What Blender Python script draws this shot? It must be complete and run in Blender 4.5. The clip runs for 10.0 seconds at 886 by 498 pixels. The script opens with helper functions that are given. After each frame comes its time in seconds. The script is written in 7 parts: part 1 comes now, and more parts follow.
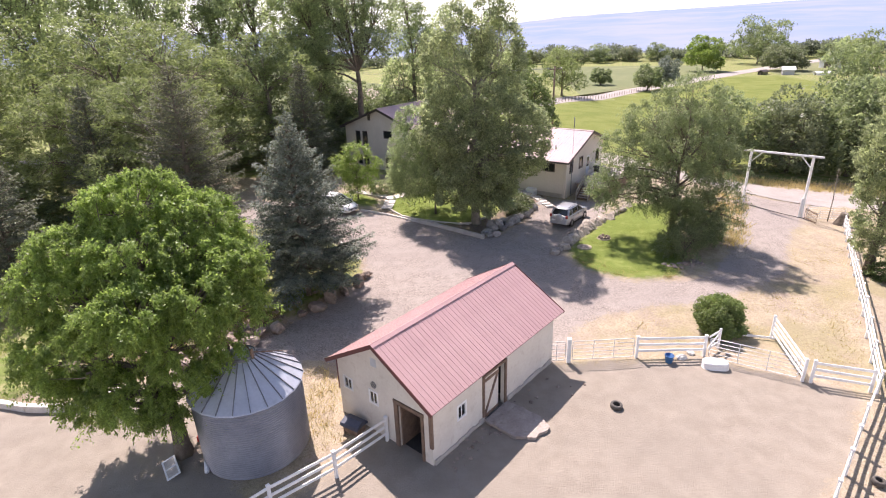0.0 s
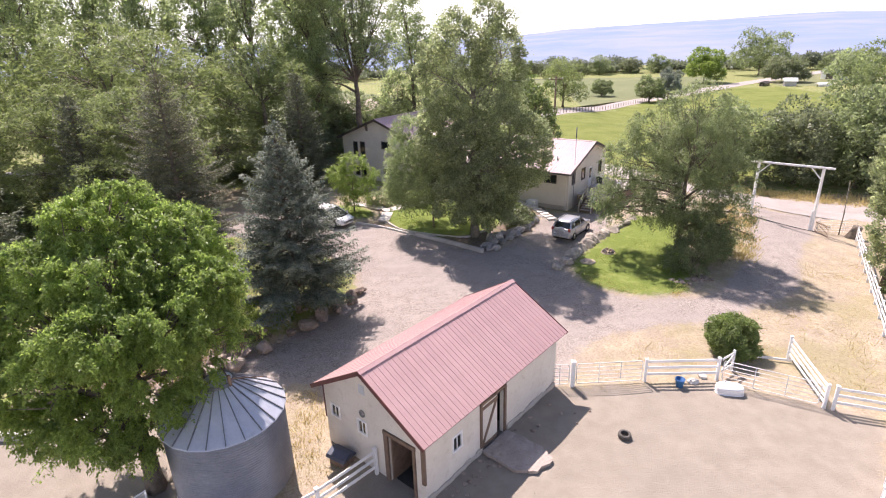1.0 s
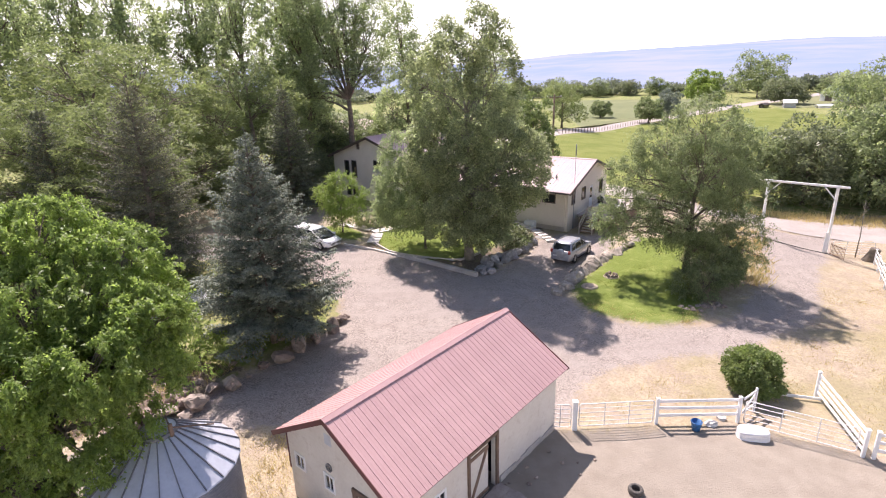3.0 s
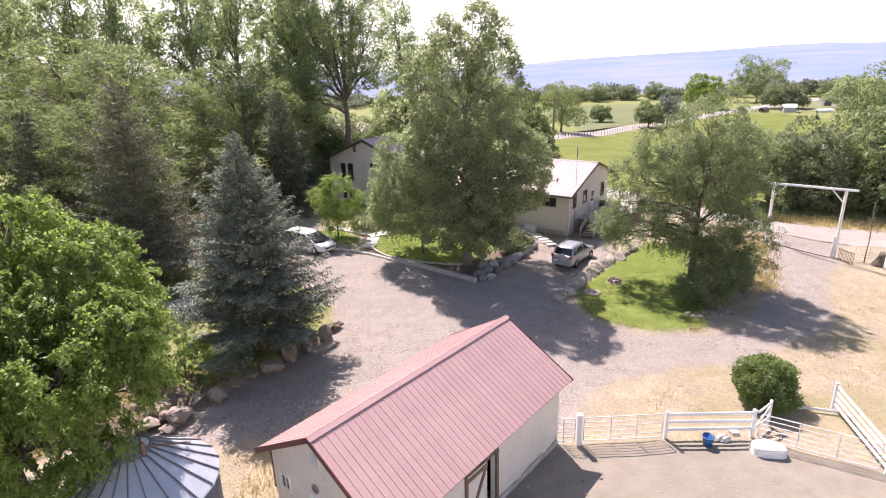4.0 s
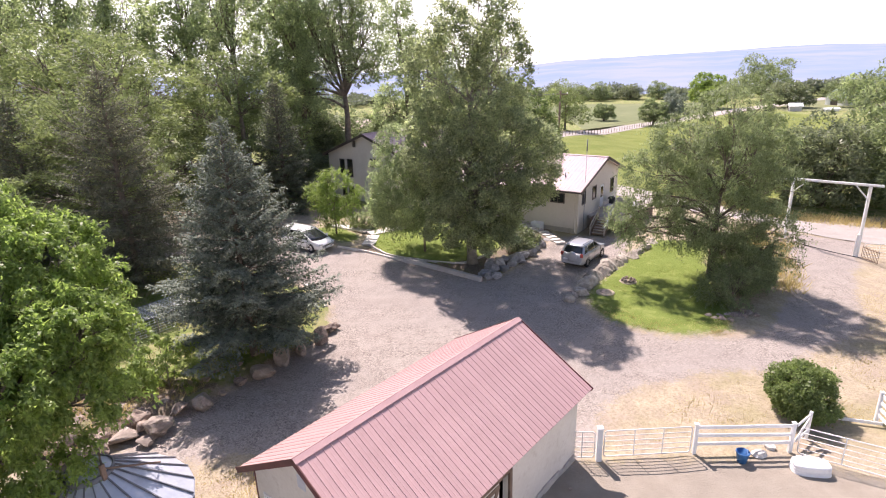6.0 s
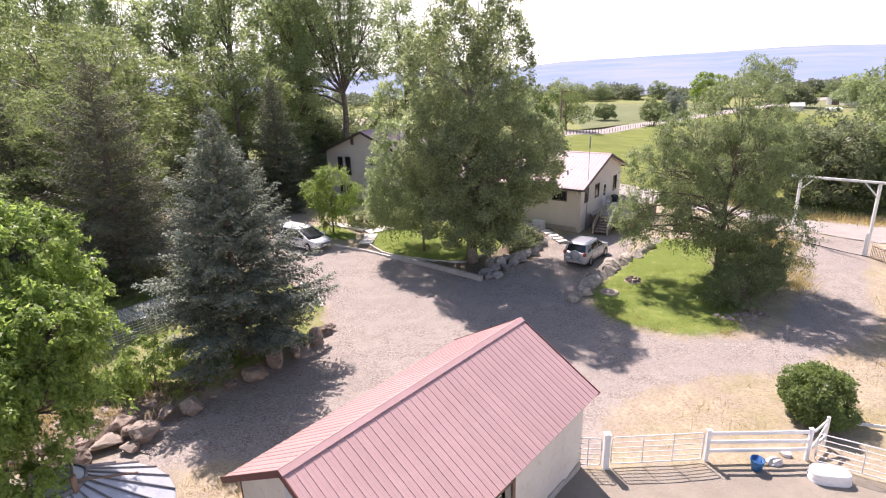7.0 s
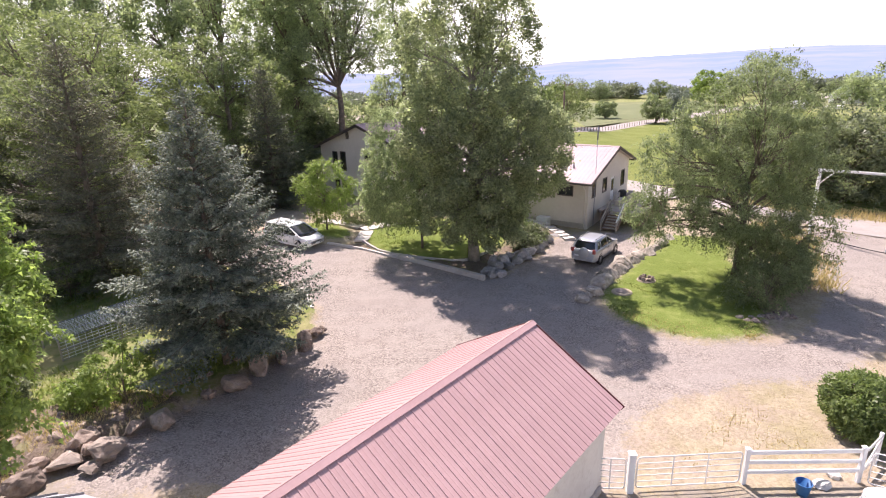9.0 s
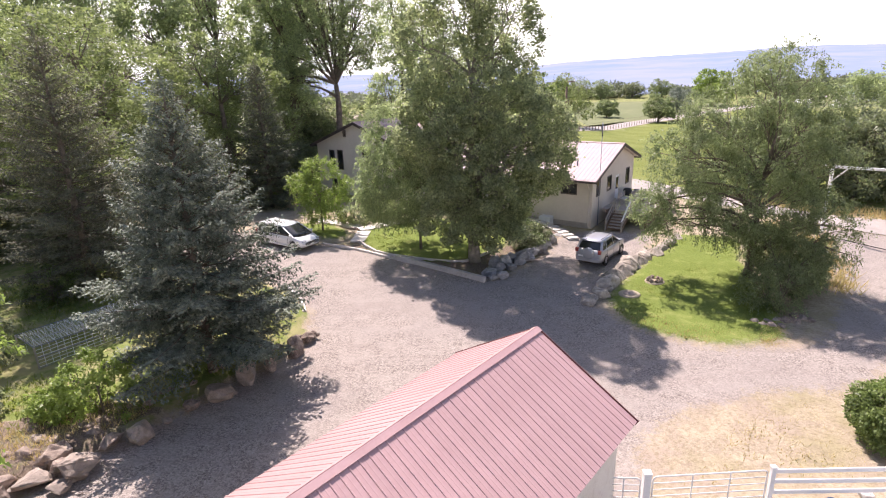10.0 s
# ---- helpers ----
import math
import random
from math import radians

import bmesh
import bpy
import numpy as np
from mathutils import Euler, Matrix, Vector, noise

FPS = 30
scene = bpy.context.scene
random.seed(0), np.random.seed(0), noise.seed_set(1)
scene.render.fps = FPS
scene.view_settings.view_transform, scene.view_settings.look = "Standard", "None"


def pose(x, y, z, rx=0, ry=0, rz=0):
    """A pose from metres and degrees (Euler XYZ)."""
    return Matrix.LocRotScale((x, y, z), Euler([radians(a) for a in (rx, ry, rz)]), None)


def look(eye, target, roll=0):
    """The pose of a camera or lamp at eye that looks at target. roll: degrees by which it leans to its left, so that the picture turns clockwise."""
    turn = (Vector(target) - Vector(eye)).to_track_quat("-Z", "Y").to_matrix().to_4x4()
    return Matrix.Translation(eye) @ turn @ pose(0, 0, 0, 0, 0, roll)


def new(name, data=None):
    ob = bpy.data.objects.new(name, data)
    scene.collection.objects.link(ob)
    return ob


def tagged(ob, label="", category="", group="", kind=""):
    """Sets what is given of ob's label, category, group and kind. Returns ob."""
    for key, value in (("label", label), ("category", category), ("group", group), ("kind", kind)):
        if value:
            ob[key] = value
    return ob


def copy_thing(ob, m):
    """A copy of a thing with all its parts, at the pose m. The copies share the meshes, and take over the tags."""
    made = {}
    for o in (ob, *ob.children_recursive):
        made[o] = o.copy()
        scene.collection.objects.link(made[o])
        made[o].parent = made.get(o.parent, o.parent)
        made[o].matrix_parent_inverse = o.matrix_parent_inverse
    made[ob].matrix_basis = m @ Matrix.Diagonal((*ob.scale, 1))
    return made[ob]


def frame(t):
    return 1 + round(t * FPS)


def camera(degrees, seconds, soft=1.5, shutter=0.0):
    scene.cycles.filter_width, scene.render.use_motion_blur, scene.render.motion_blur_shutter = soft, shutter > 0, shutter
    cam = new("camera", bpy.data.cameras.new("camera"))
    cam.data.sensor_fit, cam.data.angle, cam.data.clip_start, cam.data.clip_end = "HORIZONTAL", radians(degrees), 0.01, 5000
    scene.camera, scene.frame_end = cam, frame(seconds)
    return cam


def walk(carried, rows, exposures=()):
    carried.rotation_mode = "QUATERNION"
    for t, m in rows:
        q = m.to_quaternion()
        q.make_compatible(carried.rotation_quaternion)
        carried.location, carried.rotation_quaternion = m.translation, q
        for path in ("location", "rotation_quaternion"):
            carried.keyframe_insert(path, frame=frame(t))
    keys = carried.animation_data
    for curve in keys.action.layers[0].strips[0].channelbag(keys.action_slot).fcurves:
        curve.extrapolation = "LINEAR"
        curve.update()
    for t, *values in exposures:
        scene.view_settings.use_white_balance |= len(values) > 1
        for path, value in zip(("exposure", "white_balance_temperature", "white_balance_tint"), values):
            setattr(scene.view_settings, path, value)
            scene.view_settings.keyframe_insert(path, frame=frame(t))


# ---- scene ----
cam = camera(78.5, 10.0, soft=1.1)
PATH = [
    (0, (0.791, 0.905, 17.130), (0.709, 2.759, 16.383), -1.92),
    (0.5, (0.849, 1.804, 16.951), (0.768, 3.665, 16.223), -1.81),
    (1, (1.013, 2.595, 16.744), (0.927, 4.463, 16.035), -1.91),
    (1.5, (1.187, 3.345, 16.494), (1.102, 5.220, 15.804), -1.91),
    (2, (1.364, 4.050, 16.295), (1.278, 5.932, 15.622), -1.91),
    (2.5, (1.488, 4.734, 16.059), (1.402, 6.623, 15.407), -1.90),
    (4, (1.616, 6.666, 15.359), (1.535, 8.567, 14.743), -1.80),
    (4.5, (1.526, 7.205, 15.160), (1.445, 9.106, 14.544), -1.89),
    (5, (1.439, 7.699, 14.957), (1.356, 9.600, 14.340), -1.89),
    (5.5, (1.350, 8.222, 14.690), (1.266, 10.123, 14.075), -1.80),
    (7, (1.332, 9.654, 13.988), (1.248, 11.557, 13.377), -1.71),
    (7.5, (1.307, 10.183, 13.715), (1.225, 12.086, 13.105), -1.72),
    (8, (1.274, 10.739, 13.465), (1.193, 12.642, 12.856), -1.72),
    (8.5, (1.216, 11.315, 13.226), (1.136, 13.218, 12.618), -1.62),
    (9, (1.133, 11.930, 13.025), (1.055, 13.833, 12.416), -1.71),
    (9.5, (1.160, 12.575, 12.772), (1.079, 14.479, 12.165), -1.90),
    (10, (1.211, 13.309, 12.563), (1.129, 15.213, 11.957), -1.90),
]
walk(cam, [(t, look(eye, target, roll)) for t, eye, target, roll in PATH])

# ---- light ----
world = bpy.data.worlds.new("sky")
scene.world = world
world.use_nodes = True
_wn = world.node_tree.nodes
_sky = _wn.new("ShaderNodeTexSky")
_sky.sky_type = "NISHITA"
_sky.sun_disc = False
SUN_ELEV, SUN_AZ = 53.0, -23.0          # degrees; azimuth from +y towards +x
_sky.sun_elevation = radians(SUN_ELEV)
_sky.sun_rotation = radians(SUN_AZ)
_sky.dust_density = 1.0
_sky.air_density = 1.0
_wn["Background"].inputs["Strength"].default_value = 0.09
world.node_tree.links.new(_sky.outputs[0], _wn["Background"].inputs["Color"])
sun_dir = Vector((math.sin(radians(SUN_AZ)) * math.cos(radians(SUN_ELEV)), math.cos(radians(SUN_AZ)) * math.cos(radians(SUN_ELEV)), math.sin(radians(SUN_ELEV))))
sun = new("sun", bpy.data.lights.new("sun", "SUN"))
sun.data.energy, sun.data.angle, sun.data.color = 4.35, radians(0.55), (1.0, 0.95, 0.895)
sun.matrix_world = look(sun_dir * 200, (0, 0, 0))
scene.view_settings.exposure = 1.05
scene.view_settings.use_white_balance = True
scene.view_settings.white_balance_temperature = 6700
scene.view_settings.white_balance_tint = 23

# ---- materials ----


def nodes_of(name):
    m = bpy.data.materials.new(name)
    m.use_nodes = True
    return m, m.node_tree.nodes, m.node_tree.links, m.node_tree.nodes["Principled BSDF"]


def noise_node(n, l, coord, scale, detail=4, rough=0.6):
    t = n.new("ShaderNodeTexNoise")
    t.inputs["Scale"].default_value, t.inputs["Detail"].default_value, t.inputs["Roughness"].default_value = scale, detail, rough
    l.new(coord, t.inputs["Vector"])
    return t.outputs["Fac"]


def ramp(n, l, fac, lo, hi):
    r = n.new("ShaderNodeMapRange")
    r.interpolation_type = "SMOOTHSTEP"
    r.inputs["From Min"].default_value, r.inputs["From Max"].default_value = lo, hi
    l.new(fac, r.inputs["Value"])
    return r.outputs["Result"]


def blend(n, l, fac, a, b, mode="MIX"):
    m = n.new("ShaderNodeMix")
    m.data_type, m.blend_type = "RGBA", mode
    for sock, v in (("Factor", fac), ("A", a), ("B", b)):
        s = [i for i in m.inputs if i.name == sock and (sock == "Factor" and i.type == "VALUE" or sock != "Factor" and i.type == "RGBA")][0]
        if isinstance(v, (int, float)):
            s.default_value = v
        elif isinstance(v, tuple):
            s.default_value = (*v[:3], 1)
        else:
            l.new(v, s)
    return [o for o in m.outputs if o.type == "RGBA"][0]


def maths(n, l, op, a, b=None):
    m = n.new("ShaderNodeMath")
    m.operation = op
    for i, v in enumerate((a, b)):
        if v is None:
            continue
        if isinstance(v, (int, float)):
            m.inputs[i].default_value = v
        else:
            l.new(v, m.inputs[i])
    return m.outputs[0]


def bumped(n, l, bsdf, height, strength, dist):
    b = n.new("ShaderNodeBump")
    b.inputs["Strength"].default_value, b.inputs["Distance"].default_value = strength, dist
    l.new(height, b.inputs["Height"])
    l.new(b.outputs[0], bsdf.inputs["Normal"])


def surf(name, a, b, scale=1.5, rough=0.8, metal=0.0, bump=0.25, bscale=40.0, dirt=None, dirt_amount=0.5, per_piece=0.0):
    """A surface whose colour wanders between a and b at two scales, with fine relief; dirt: a third colour in patches."""
    m, n, l, p = nodes_of(name)
    co = n.new("ShaderNodeTexCoord").outputs["Object"]
    big, small = noise_node(n, l, co, scale, 5), noise_node(n, l, co, scale * 9, 4)
    f = maths(n, l, "ADD", maths(n, l, "MULTIPLY", big, 0.65), maths(n, l, "MULTIPLY", small, 0.35))
    c = blend(n, l, ramp(n, l, f, 0.3, 0.7), a, b)
    if dirt:
        c = blend(n, l, maths(n, l, "MULTIPLY", ramp(n, l, noise_node(n, l, co, scale * 2.3, 7, 0.7), 0.52, 0.72), dirt_amount), c, dirt)
    if per_piece:
        rnd = n.new("ShaderNodeObjectInfo").outputs["Random"]
        v = maths(n, l, "ADD", maths(n, l, "MULTIPLY", rnd, per_piece * 2), 1 - per_piece)
        hs = n.new("ShaderNodeHueSaturation")
        l.new(v, hs.inputs["Value"])
        l.new(c, hs.inputs["Color"])
        c = hs.outputs[0]
    l.new(c, p.inputs["Base Color"])
    p.inputs["Roughness"].default_value, p.inputs["Metallic"].default_value = rough, metal
    if bump:
        bumped(n, l, p, noise_node(n, l, co, bscale, 6), bump, 0.02)
    return m


def leafy(name, dark, light, glow=0.35, patch=0.5, rough=0.42, grain=0.6):
    """Leaves that let some light through; each leaf and each patch of the crown differs a little."""
    m, n, l, p = nodes_of(name)
    rnd = n.new("ShaderNodeNewGeometry").outputs["Random Per Island"]
    co = n.new("ShaderNodeTexCoord").outputs["Object"]
    f = maths(n, l, "ADD", maths(n, l, "MULTIPLY", rnd, grain), maths(n, l, "MULTIPLY", ramp(n, l, noise_node(n, l, co, patch, 3), 0.3, 0.7), 1 - grain))
    c = blend(n, l, f, dark, light)
    l.new(c, p.inputs["Base Color"])
    p.inputs["Roughness"].default_value = rough
    p.inputs["Specular IOR Level"].default_value = 0.3
    tr = n.new("ShaderNodeBsdfTranslucent")
    l.new(blend(n, l, 1.0, c, (1.38, 1.40, 1.08), "MULTIPLY"), tr.inputs["Color"])
    mx = n.new("ShaderNodeMixShader")
    mx.inputs[0].default_value = glow
    l.new(p.outputs[0], mx.inputs[1])
    l.new(tr.outputs[0], mx.inputs[2])
    l.new(mx.outputs[0], n["Material Output"].inputs["Surface"])
    return m


M_BARK = surf("bark", (0.10, 0.08, 0.06), (0.22, 0.18, 0.14), 3, 0.9, bump=0.8, bscale=14)
M_BARK_PALE = surf("pale_bark", (0.17, 0.15, 0.12), (0.33, 0.30, 0.25), 3, 0.9, bump=0.8, bscale=12)
M_ELM = leafy("elm_leaves", (0.110, 0.165, 0.048), (0.375, 0.485, 0.150), 0.6)
# poplar, cottonwood, locust and olive leaves: some distance haze is in the colour
M_POPLAR = leafy("poplar_leaves", (0.125, 0.148, 0.090), (0.460, 0.510, 0.320), 0.62)
M_COTTON = leafy("cottonwood_leaves", (0.140, 0.172, 0.105), (0.440, 0.510, 0.300), 0.66)
M_WILLOW = leafy("willow_leaves", (0.095, 0.124, 0.055), (0.300, 0.352, 0.160), 0.54, 0.4, 0.5, 0.35)
M_WILLOW_PALE = leafy("pale_willow_leaves", (0.125, 0.158, 0.088), (0.420, 0.490, 0.285), 0.58)
M_LOCUST = leafy("locust_leaves", (0.090, 0.116, 0.064), (0.350, 0.410, 0.228), 0.57)
M_BRIGHT = leafy("bright_leaves", (0.13, 0.19, 0.05), (0.33, 0.42, 0.12), 0.5)
M_OLIVE = leafy("olive_leaves", (0.090, 0.108, 0.068), (0.280, 0.315, 0.190), 0.5)
M_BUSH = leafy("bush_leaves", (0.080, 0.112, 0.042), (0.290, 0.370, 0.130), 0.45)
M_SHRUB = leafy("shrub_leaves", (0.060, 0.088, 0.034), (0.240, 0.310, 0.125), 0.45)
M_BLUE = leafy("blue_needles", (0.074, 0.093, 0.068), (0.285, 0.325, 0.255), 0.12, 2.2, 0.7, 0.25)
M_SPRUCE = leafy("spruce_needles", (0.075, 0.088, 0.060), (0.215, 0.232, 0.155), 0.18, 1.6, 0.7, 0.3)
M_SPRUCE_DRY = leafy("dry_spruce_needles", (0.080, 0.086, 0.060), (0.225, 0.228, 0.155), 0.18, 1.4, 0.7, 0.3)
# greyer, with distance haze put into the leaf colour
M_FAR = leafy("far_leaves", (0.105, 0.125, 0.092), (0.225, 0.255, 0.18), 0.4, 0.05)
M_DRYGRASS = leafy("dry_grass_blades", (0.38, 0.29, 0.13), (0.62, 0.52, 0.28), 0.3, 0.6, 0.8)
M_GRASS = leafy("grass_blades", (0.12, 0.16, 0.035), (0.27, 0.31, 0.08), 0.4, 0.5, 0.7)

M_ROOF_RED = surf("red_painted_steel", (0.455, 0.285, 0.275), (0.515, 0.335, 0.325), 0.8, 0.38, 0.0, bump=0.02, per_piece=0.035, dirt=(0.50, 0.32, 0.31), dirt_amount=0.4)
M_TRIM_RED = surf("dark_red_trim", (0.11, 0.04, 0.035), (0.17, 0.06, 0.05), 2, 0.55, bump=0.05)
M_STUCCO = surf("cream_stucco", (0.66, 0.61, 0.54), (0.75, 0.71, 0.64), 0.9, 0.9, bump=0.3, bscale=60, dirt=(0.50, 0.43, 0.35), dirt_amount=0.45)
M_SIDING = surf("cream_siding", (0.60, 0.55, 0.48), (0.68, 0.63, 0.56), 0.5, 0.75, bump=0.05)
M_CONCRETE = surf("concrete", (0.40, 0.36, 0.32), (0.55, 0.51, 0.46), 1.4, 0.92, bump=0.4, bscale=25, dirt=(0.28, 0.24, 0.21))
M_WHITE = surf("white_vinyl", (0.78, 0.78, 0.78), (0.86, 0.86, 0.85), 1.2, 0.45, bump=0.03, dirt=(0.60, 0.56, 0.52), dirt_amount=0.35)
M_STEEL_WHITE = surf("white_painted_tube", (0.72, 0.70, 0.68), (0.82, 0.80, 0.78), 3, 0.5, bump=0.03, dirt=(0.5, 0.36, 0.28), dirt_amount=0.3)
# darker than the roof sheet: the bin wall's shade is put into the colour
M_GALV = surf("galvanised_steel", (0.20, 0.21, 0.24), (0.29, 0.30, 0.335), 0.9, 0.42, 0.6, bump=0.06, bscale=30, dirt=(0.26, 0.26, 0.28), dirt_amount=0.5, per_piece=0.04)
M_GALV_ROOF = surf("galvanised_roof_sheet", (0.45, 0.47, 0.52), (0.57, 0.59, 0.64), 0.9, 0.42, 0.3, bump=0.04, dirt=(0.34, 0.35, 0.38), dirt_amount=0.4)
M_GALV_DARK = surf("weathered_seam", (0.16, 0.16, 0.17), (0.26, 0.26, 0.27), 2, 0.6, 0.5, bump=0.05)
M_WOOD_DARK = surf("weathered_wood", (0.13, 0.085, 0.06), (0.25, 0.17, 0.125), 3, 0.85, bump=0.5, bscale=30)
M_WOOD_GREY = surf("grey_deck_wood", (0.30, 0.26, 0.23), (0.44, 0.40, 0.36), 2, 0.85, bump=0.4, bscale=30)
M_DARK = surf("dark_interior", (0.03, 0.027, 0.025), (0.06, 0.055, 0.05), 2, 0.9)
M_TYRE = surf("dusty_rubber", (0.05, 0.045, 0.04), (0.13, 0.115, 0.10), 6, 0.85, bump=0.3)
M_RUBBER = surf("black_rubber", (0.02, 0.02, 0.02), (0.045, 0.042, 0.04), 5, 0.75)
M_ROCK = surf("basalt_boulder", (0.155, 0.112, 0.09), (0.41, 0.325, 0.265), 4.5, 0.92, bump=1.0, bscale=7, dirt=(0.44, 0.34, 0.27), dirt_amount=0.6, per_piece=0.22)
M_ROCK_GREY = surf("grey_boulder", (0.22, 0.205, 0.20), (0.44, 0.42, 0.40), 4.5, 0.92, bump=1.0, bscale=7, dirt=(0.13, 0.115, 0.11), dirt_amount=0.7, per_piece=0.2)
M_ROCK_TAN = surf("tan_boulder", (0.27, 0.23, 0.19), (0.52, 0.46, 0.39), 4.5, 0.92, bump=1.0, bscale=7, dirt=(0.17, 0.14, 0.12), dirt_amount=0.6, per_piece=0.2)
M_ROCK_PALE = surf("pale_boulder", (0.22, 0.175, 0.145), (0.40, 0.33, 0.275), 4.5, 0.92, bump=1.0, bscale=7, dirt=(0.17, 0.135, 0.115), dirt_amount=0.65, per_piece=0.15)
M_STONE_WHITE = surf("white_stone", (0.56, 0.53, 0.49), (0.72, 0.69, 0.65), 4.5, 0.9, bump=0.8, bscale=9, dirt=(0.42, 0.37, 0.32), dirt_amount=0.4)
M_FRAME_DARK = surf("dark_window_frame", (0.06, 0.045, 0.04), (0.10, 0.075, 0.065), 3, 0.5)


def glassy(name, colour, rough=0.06):
    m, n, l, p = nodes_of(name)
    p.inputs["Base Color"].default_value = (*colour, 1)
    p.inputs["Roughness"].default_value, p.inputs["Specular IOR Level"].default_value = rough, 0.8
    return m


M_GLASS = glassy("window_glass", (0.025, 0.028, 0.03))


# ---- building blocks ----
def mesh_of(name, verts, faces, mats=(), smooth=False):
    me = bpy.data.meshes.new(name)
    me.from_pydata([tuple(v) for v in verts], [], faces)
    for m in (mats if isinstance(mats, (list, tuple)) else [mats]):
        me.materials.append(m)
    if smooth:
        me.polygons.foreach_set("use_smooth", [True] * len(me.polygons))
    me.update()
    return me


def part(name, shape, material=None, parent=None, label="", at=None):
    """Links a bmesh or a mesh as one object under a thing or a part."""
    if isinstance(shape, bmesh.types.BMesh):
        me = bpy.data.meshes.new(name)
        bmesh.ops.recalc_face_normals(shape, faces=shape.faces)
        shape.to_mesh(me)
        shape.free()
        me.materials.append(material)
    else:
        me = shape
        if material and not me.materials:
            me.materials.append(material)
    ob = new(name, me)
    if at is not None:
        ob.matrix_basis = at
    ob.parent = parent
    if label:
        ob["label"] = label
    return ob


def thing(name, m, label, category, group="", kind=""):
    ob = new(name)
    ob.empty_display_size = 0.3
    ob.matrix_basis = m
    return tagged(ob, label, category, group, kind)


def box(bm, x0, y0, z0, x1, y1, z1, bevel=0.0):
    r = bmesh.ops.create_cube(bm, size=1, matrix=Matrix.LocRotScale(((x0 + x1) / 2, (y0 + y1) / 2, (z0 + z1) / 2), None, (abs(x1 - x0), abs(y1 - y0), abs(z1 - z0))))
    if bevel:
        es = {e for v in r["verts"] for e in v.link_edges}
        bmesh.ops.bevel(bm, geom=list(es), offset=bevel, segments=1, affect="EDGES")
    return r["verts"]


def boxed(*dims, bevel=0.0):
    bm = bmesh.new()
    box(bm, *dims, bevel=bevel)
    return bm


def beam(bm, a, b, w, h=None, bevel=0.0):
    """A bar from a to b, w wide and h high."""
    a, b = Vector(a), Vector(b)
    d = b - a
    q = d.to_track_quat("Y", "Z")
    r = bmesh.ops.create_cube(bm, size=1, matrix=Matrix.LocRotScale((a + b) / 2, q, (w, d.length, h or w)))
    if bevel:
        es = {e for v in r["verts"] for e in v.link_edges}
        bmesh.ops.bevel(bm, geom=list(es), offset=bevel, segments=1, affect="EDGES")


def tube_data(points, radii, sides=7):
    """Rings along a polyline: verts and faces."""
    pts = [Vector(p) for p in points]
    vs, fs = [], []
    for i, p in enumerate(pts):
        d = (pts[min(i + 1, len(pts) - 1)] - pts[max(i - 1, 0)]).normalized()
        x = d.orthogonal().normalized() if i == 0 else (x - d * x.dot(d)).normalized()
        y = d.cross(x)
        for k in range(sides):
            a = 2 * math.pi * k / sides
            vs.append(p + (x * math.cos(a) + y * math.sin(a)) * radii[i])
        if i:
            o = (i - 1) * sides
            for k in range(sides):
                fs.append((o + k, o + (k + 1) % sides, o + sides + (k + 1) % sides, o + sides + k))
    fs.append(tuple(range(sides - 1, -1, -1)))
    fs.append(tuple(range(len(vs) - sides, len(vs))))
    return vs, fs


def tubes(name, runs, material, sides=7, smooth=True):
    vs, fs = [], []
    for pts, rad in runs:
        v, f = tube_data(pts, rad if isinstance(rad, (list, tuple)) else [rad] * len(pts), sides)
        o = len(vs)
        vs += v
        fs += [tuple(i + o for i in q) for q in f]
    return mesh_of(name, vs, fs, material, smooth)


def lathe(name, profile, material, sides=48, smooth=True):
    vs, fs = [], []
    for r, z in profile:
        for k in range(sides):
            a = 2 * math.pi * k / sides
            vs.append((r * math.cos(a), r * math.sin(a), z))
    for i in range(len(profile) - 1):
        for k in range(sides):
            a, b = i * sides + k, i * sides + (k + 1) % sides
            fs.append((a, b, b + sides, a + sides))
    return mesh_of(name, vs, fs, material, smooth)


def quad_cloud(name, c, d, nrm, ln, wd, material, kite=False):
    """Many small pointed leaves: base points c, directions d, normals, lengths and widths; kite: four-cornered blades."""
    n = len(c)
    s = np.cross(d, nrm)
    s /= np.linalg.norm(s, axis=1, keepdims=True) + 1e-9
    ln, wd = np.broadcast_to(ln, (n,))[:, None], np.broadcast_to(wd, (n,))[:, None]
    if kite:
        fold = np.cross(s, d) * wd * 0.12
        rows = [c, c + d * ln * 0.45 + s * wd * 0.5 + fold, c + d * ln, c + d * ln * 0.45 - s * wd * 0.5 + fold]
    else:
        rows = [c + s * wd * 0.5, c + d * ln, c - s * wd * 0.5]
    k = len(rows)
    me = bpy.data.meshes.new(name)
    me.vertices.add(k * n)
    me.vertices.foreach_set("co", np.stack(rows, 1).astype(np.float32).ravel())
    me.loops.add(k * n)
    me.loops.foreach_set("vertex_index", np.arange(k * n, dtype=np.int32))
    me.polygons.add(n)
    me.polygons.foreach_set("loop_start", np.arange(0, k * n, k, dtype=np.int32))
    me.polygons.foreach_set("loop_total", np.full(n, k, dtype=np.int32))
    me.materials.append(material)
    me.update()
    return me


def unit(a):
    return a / (np.linalg.norm(a, axis=1, keepdims=True) + 1e-9)

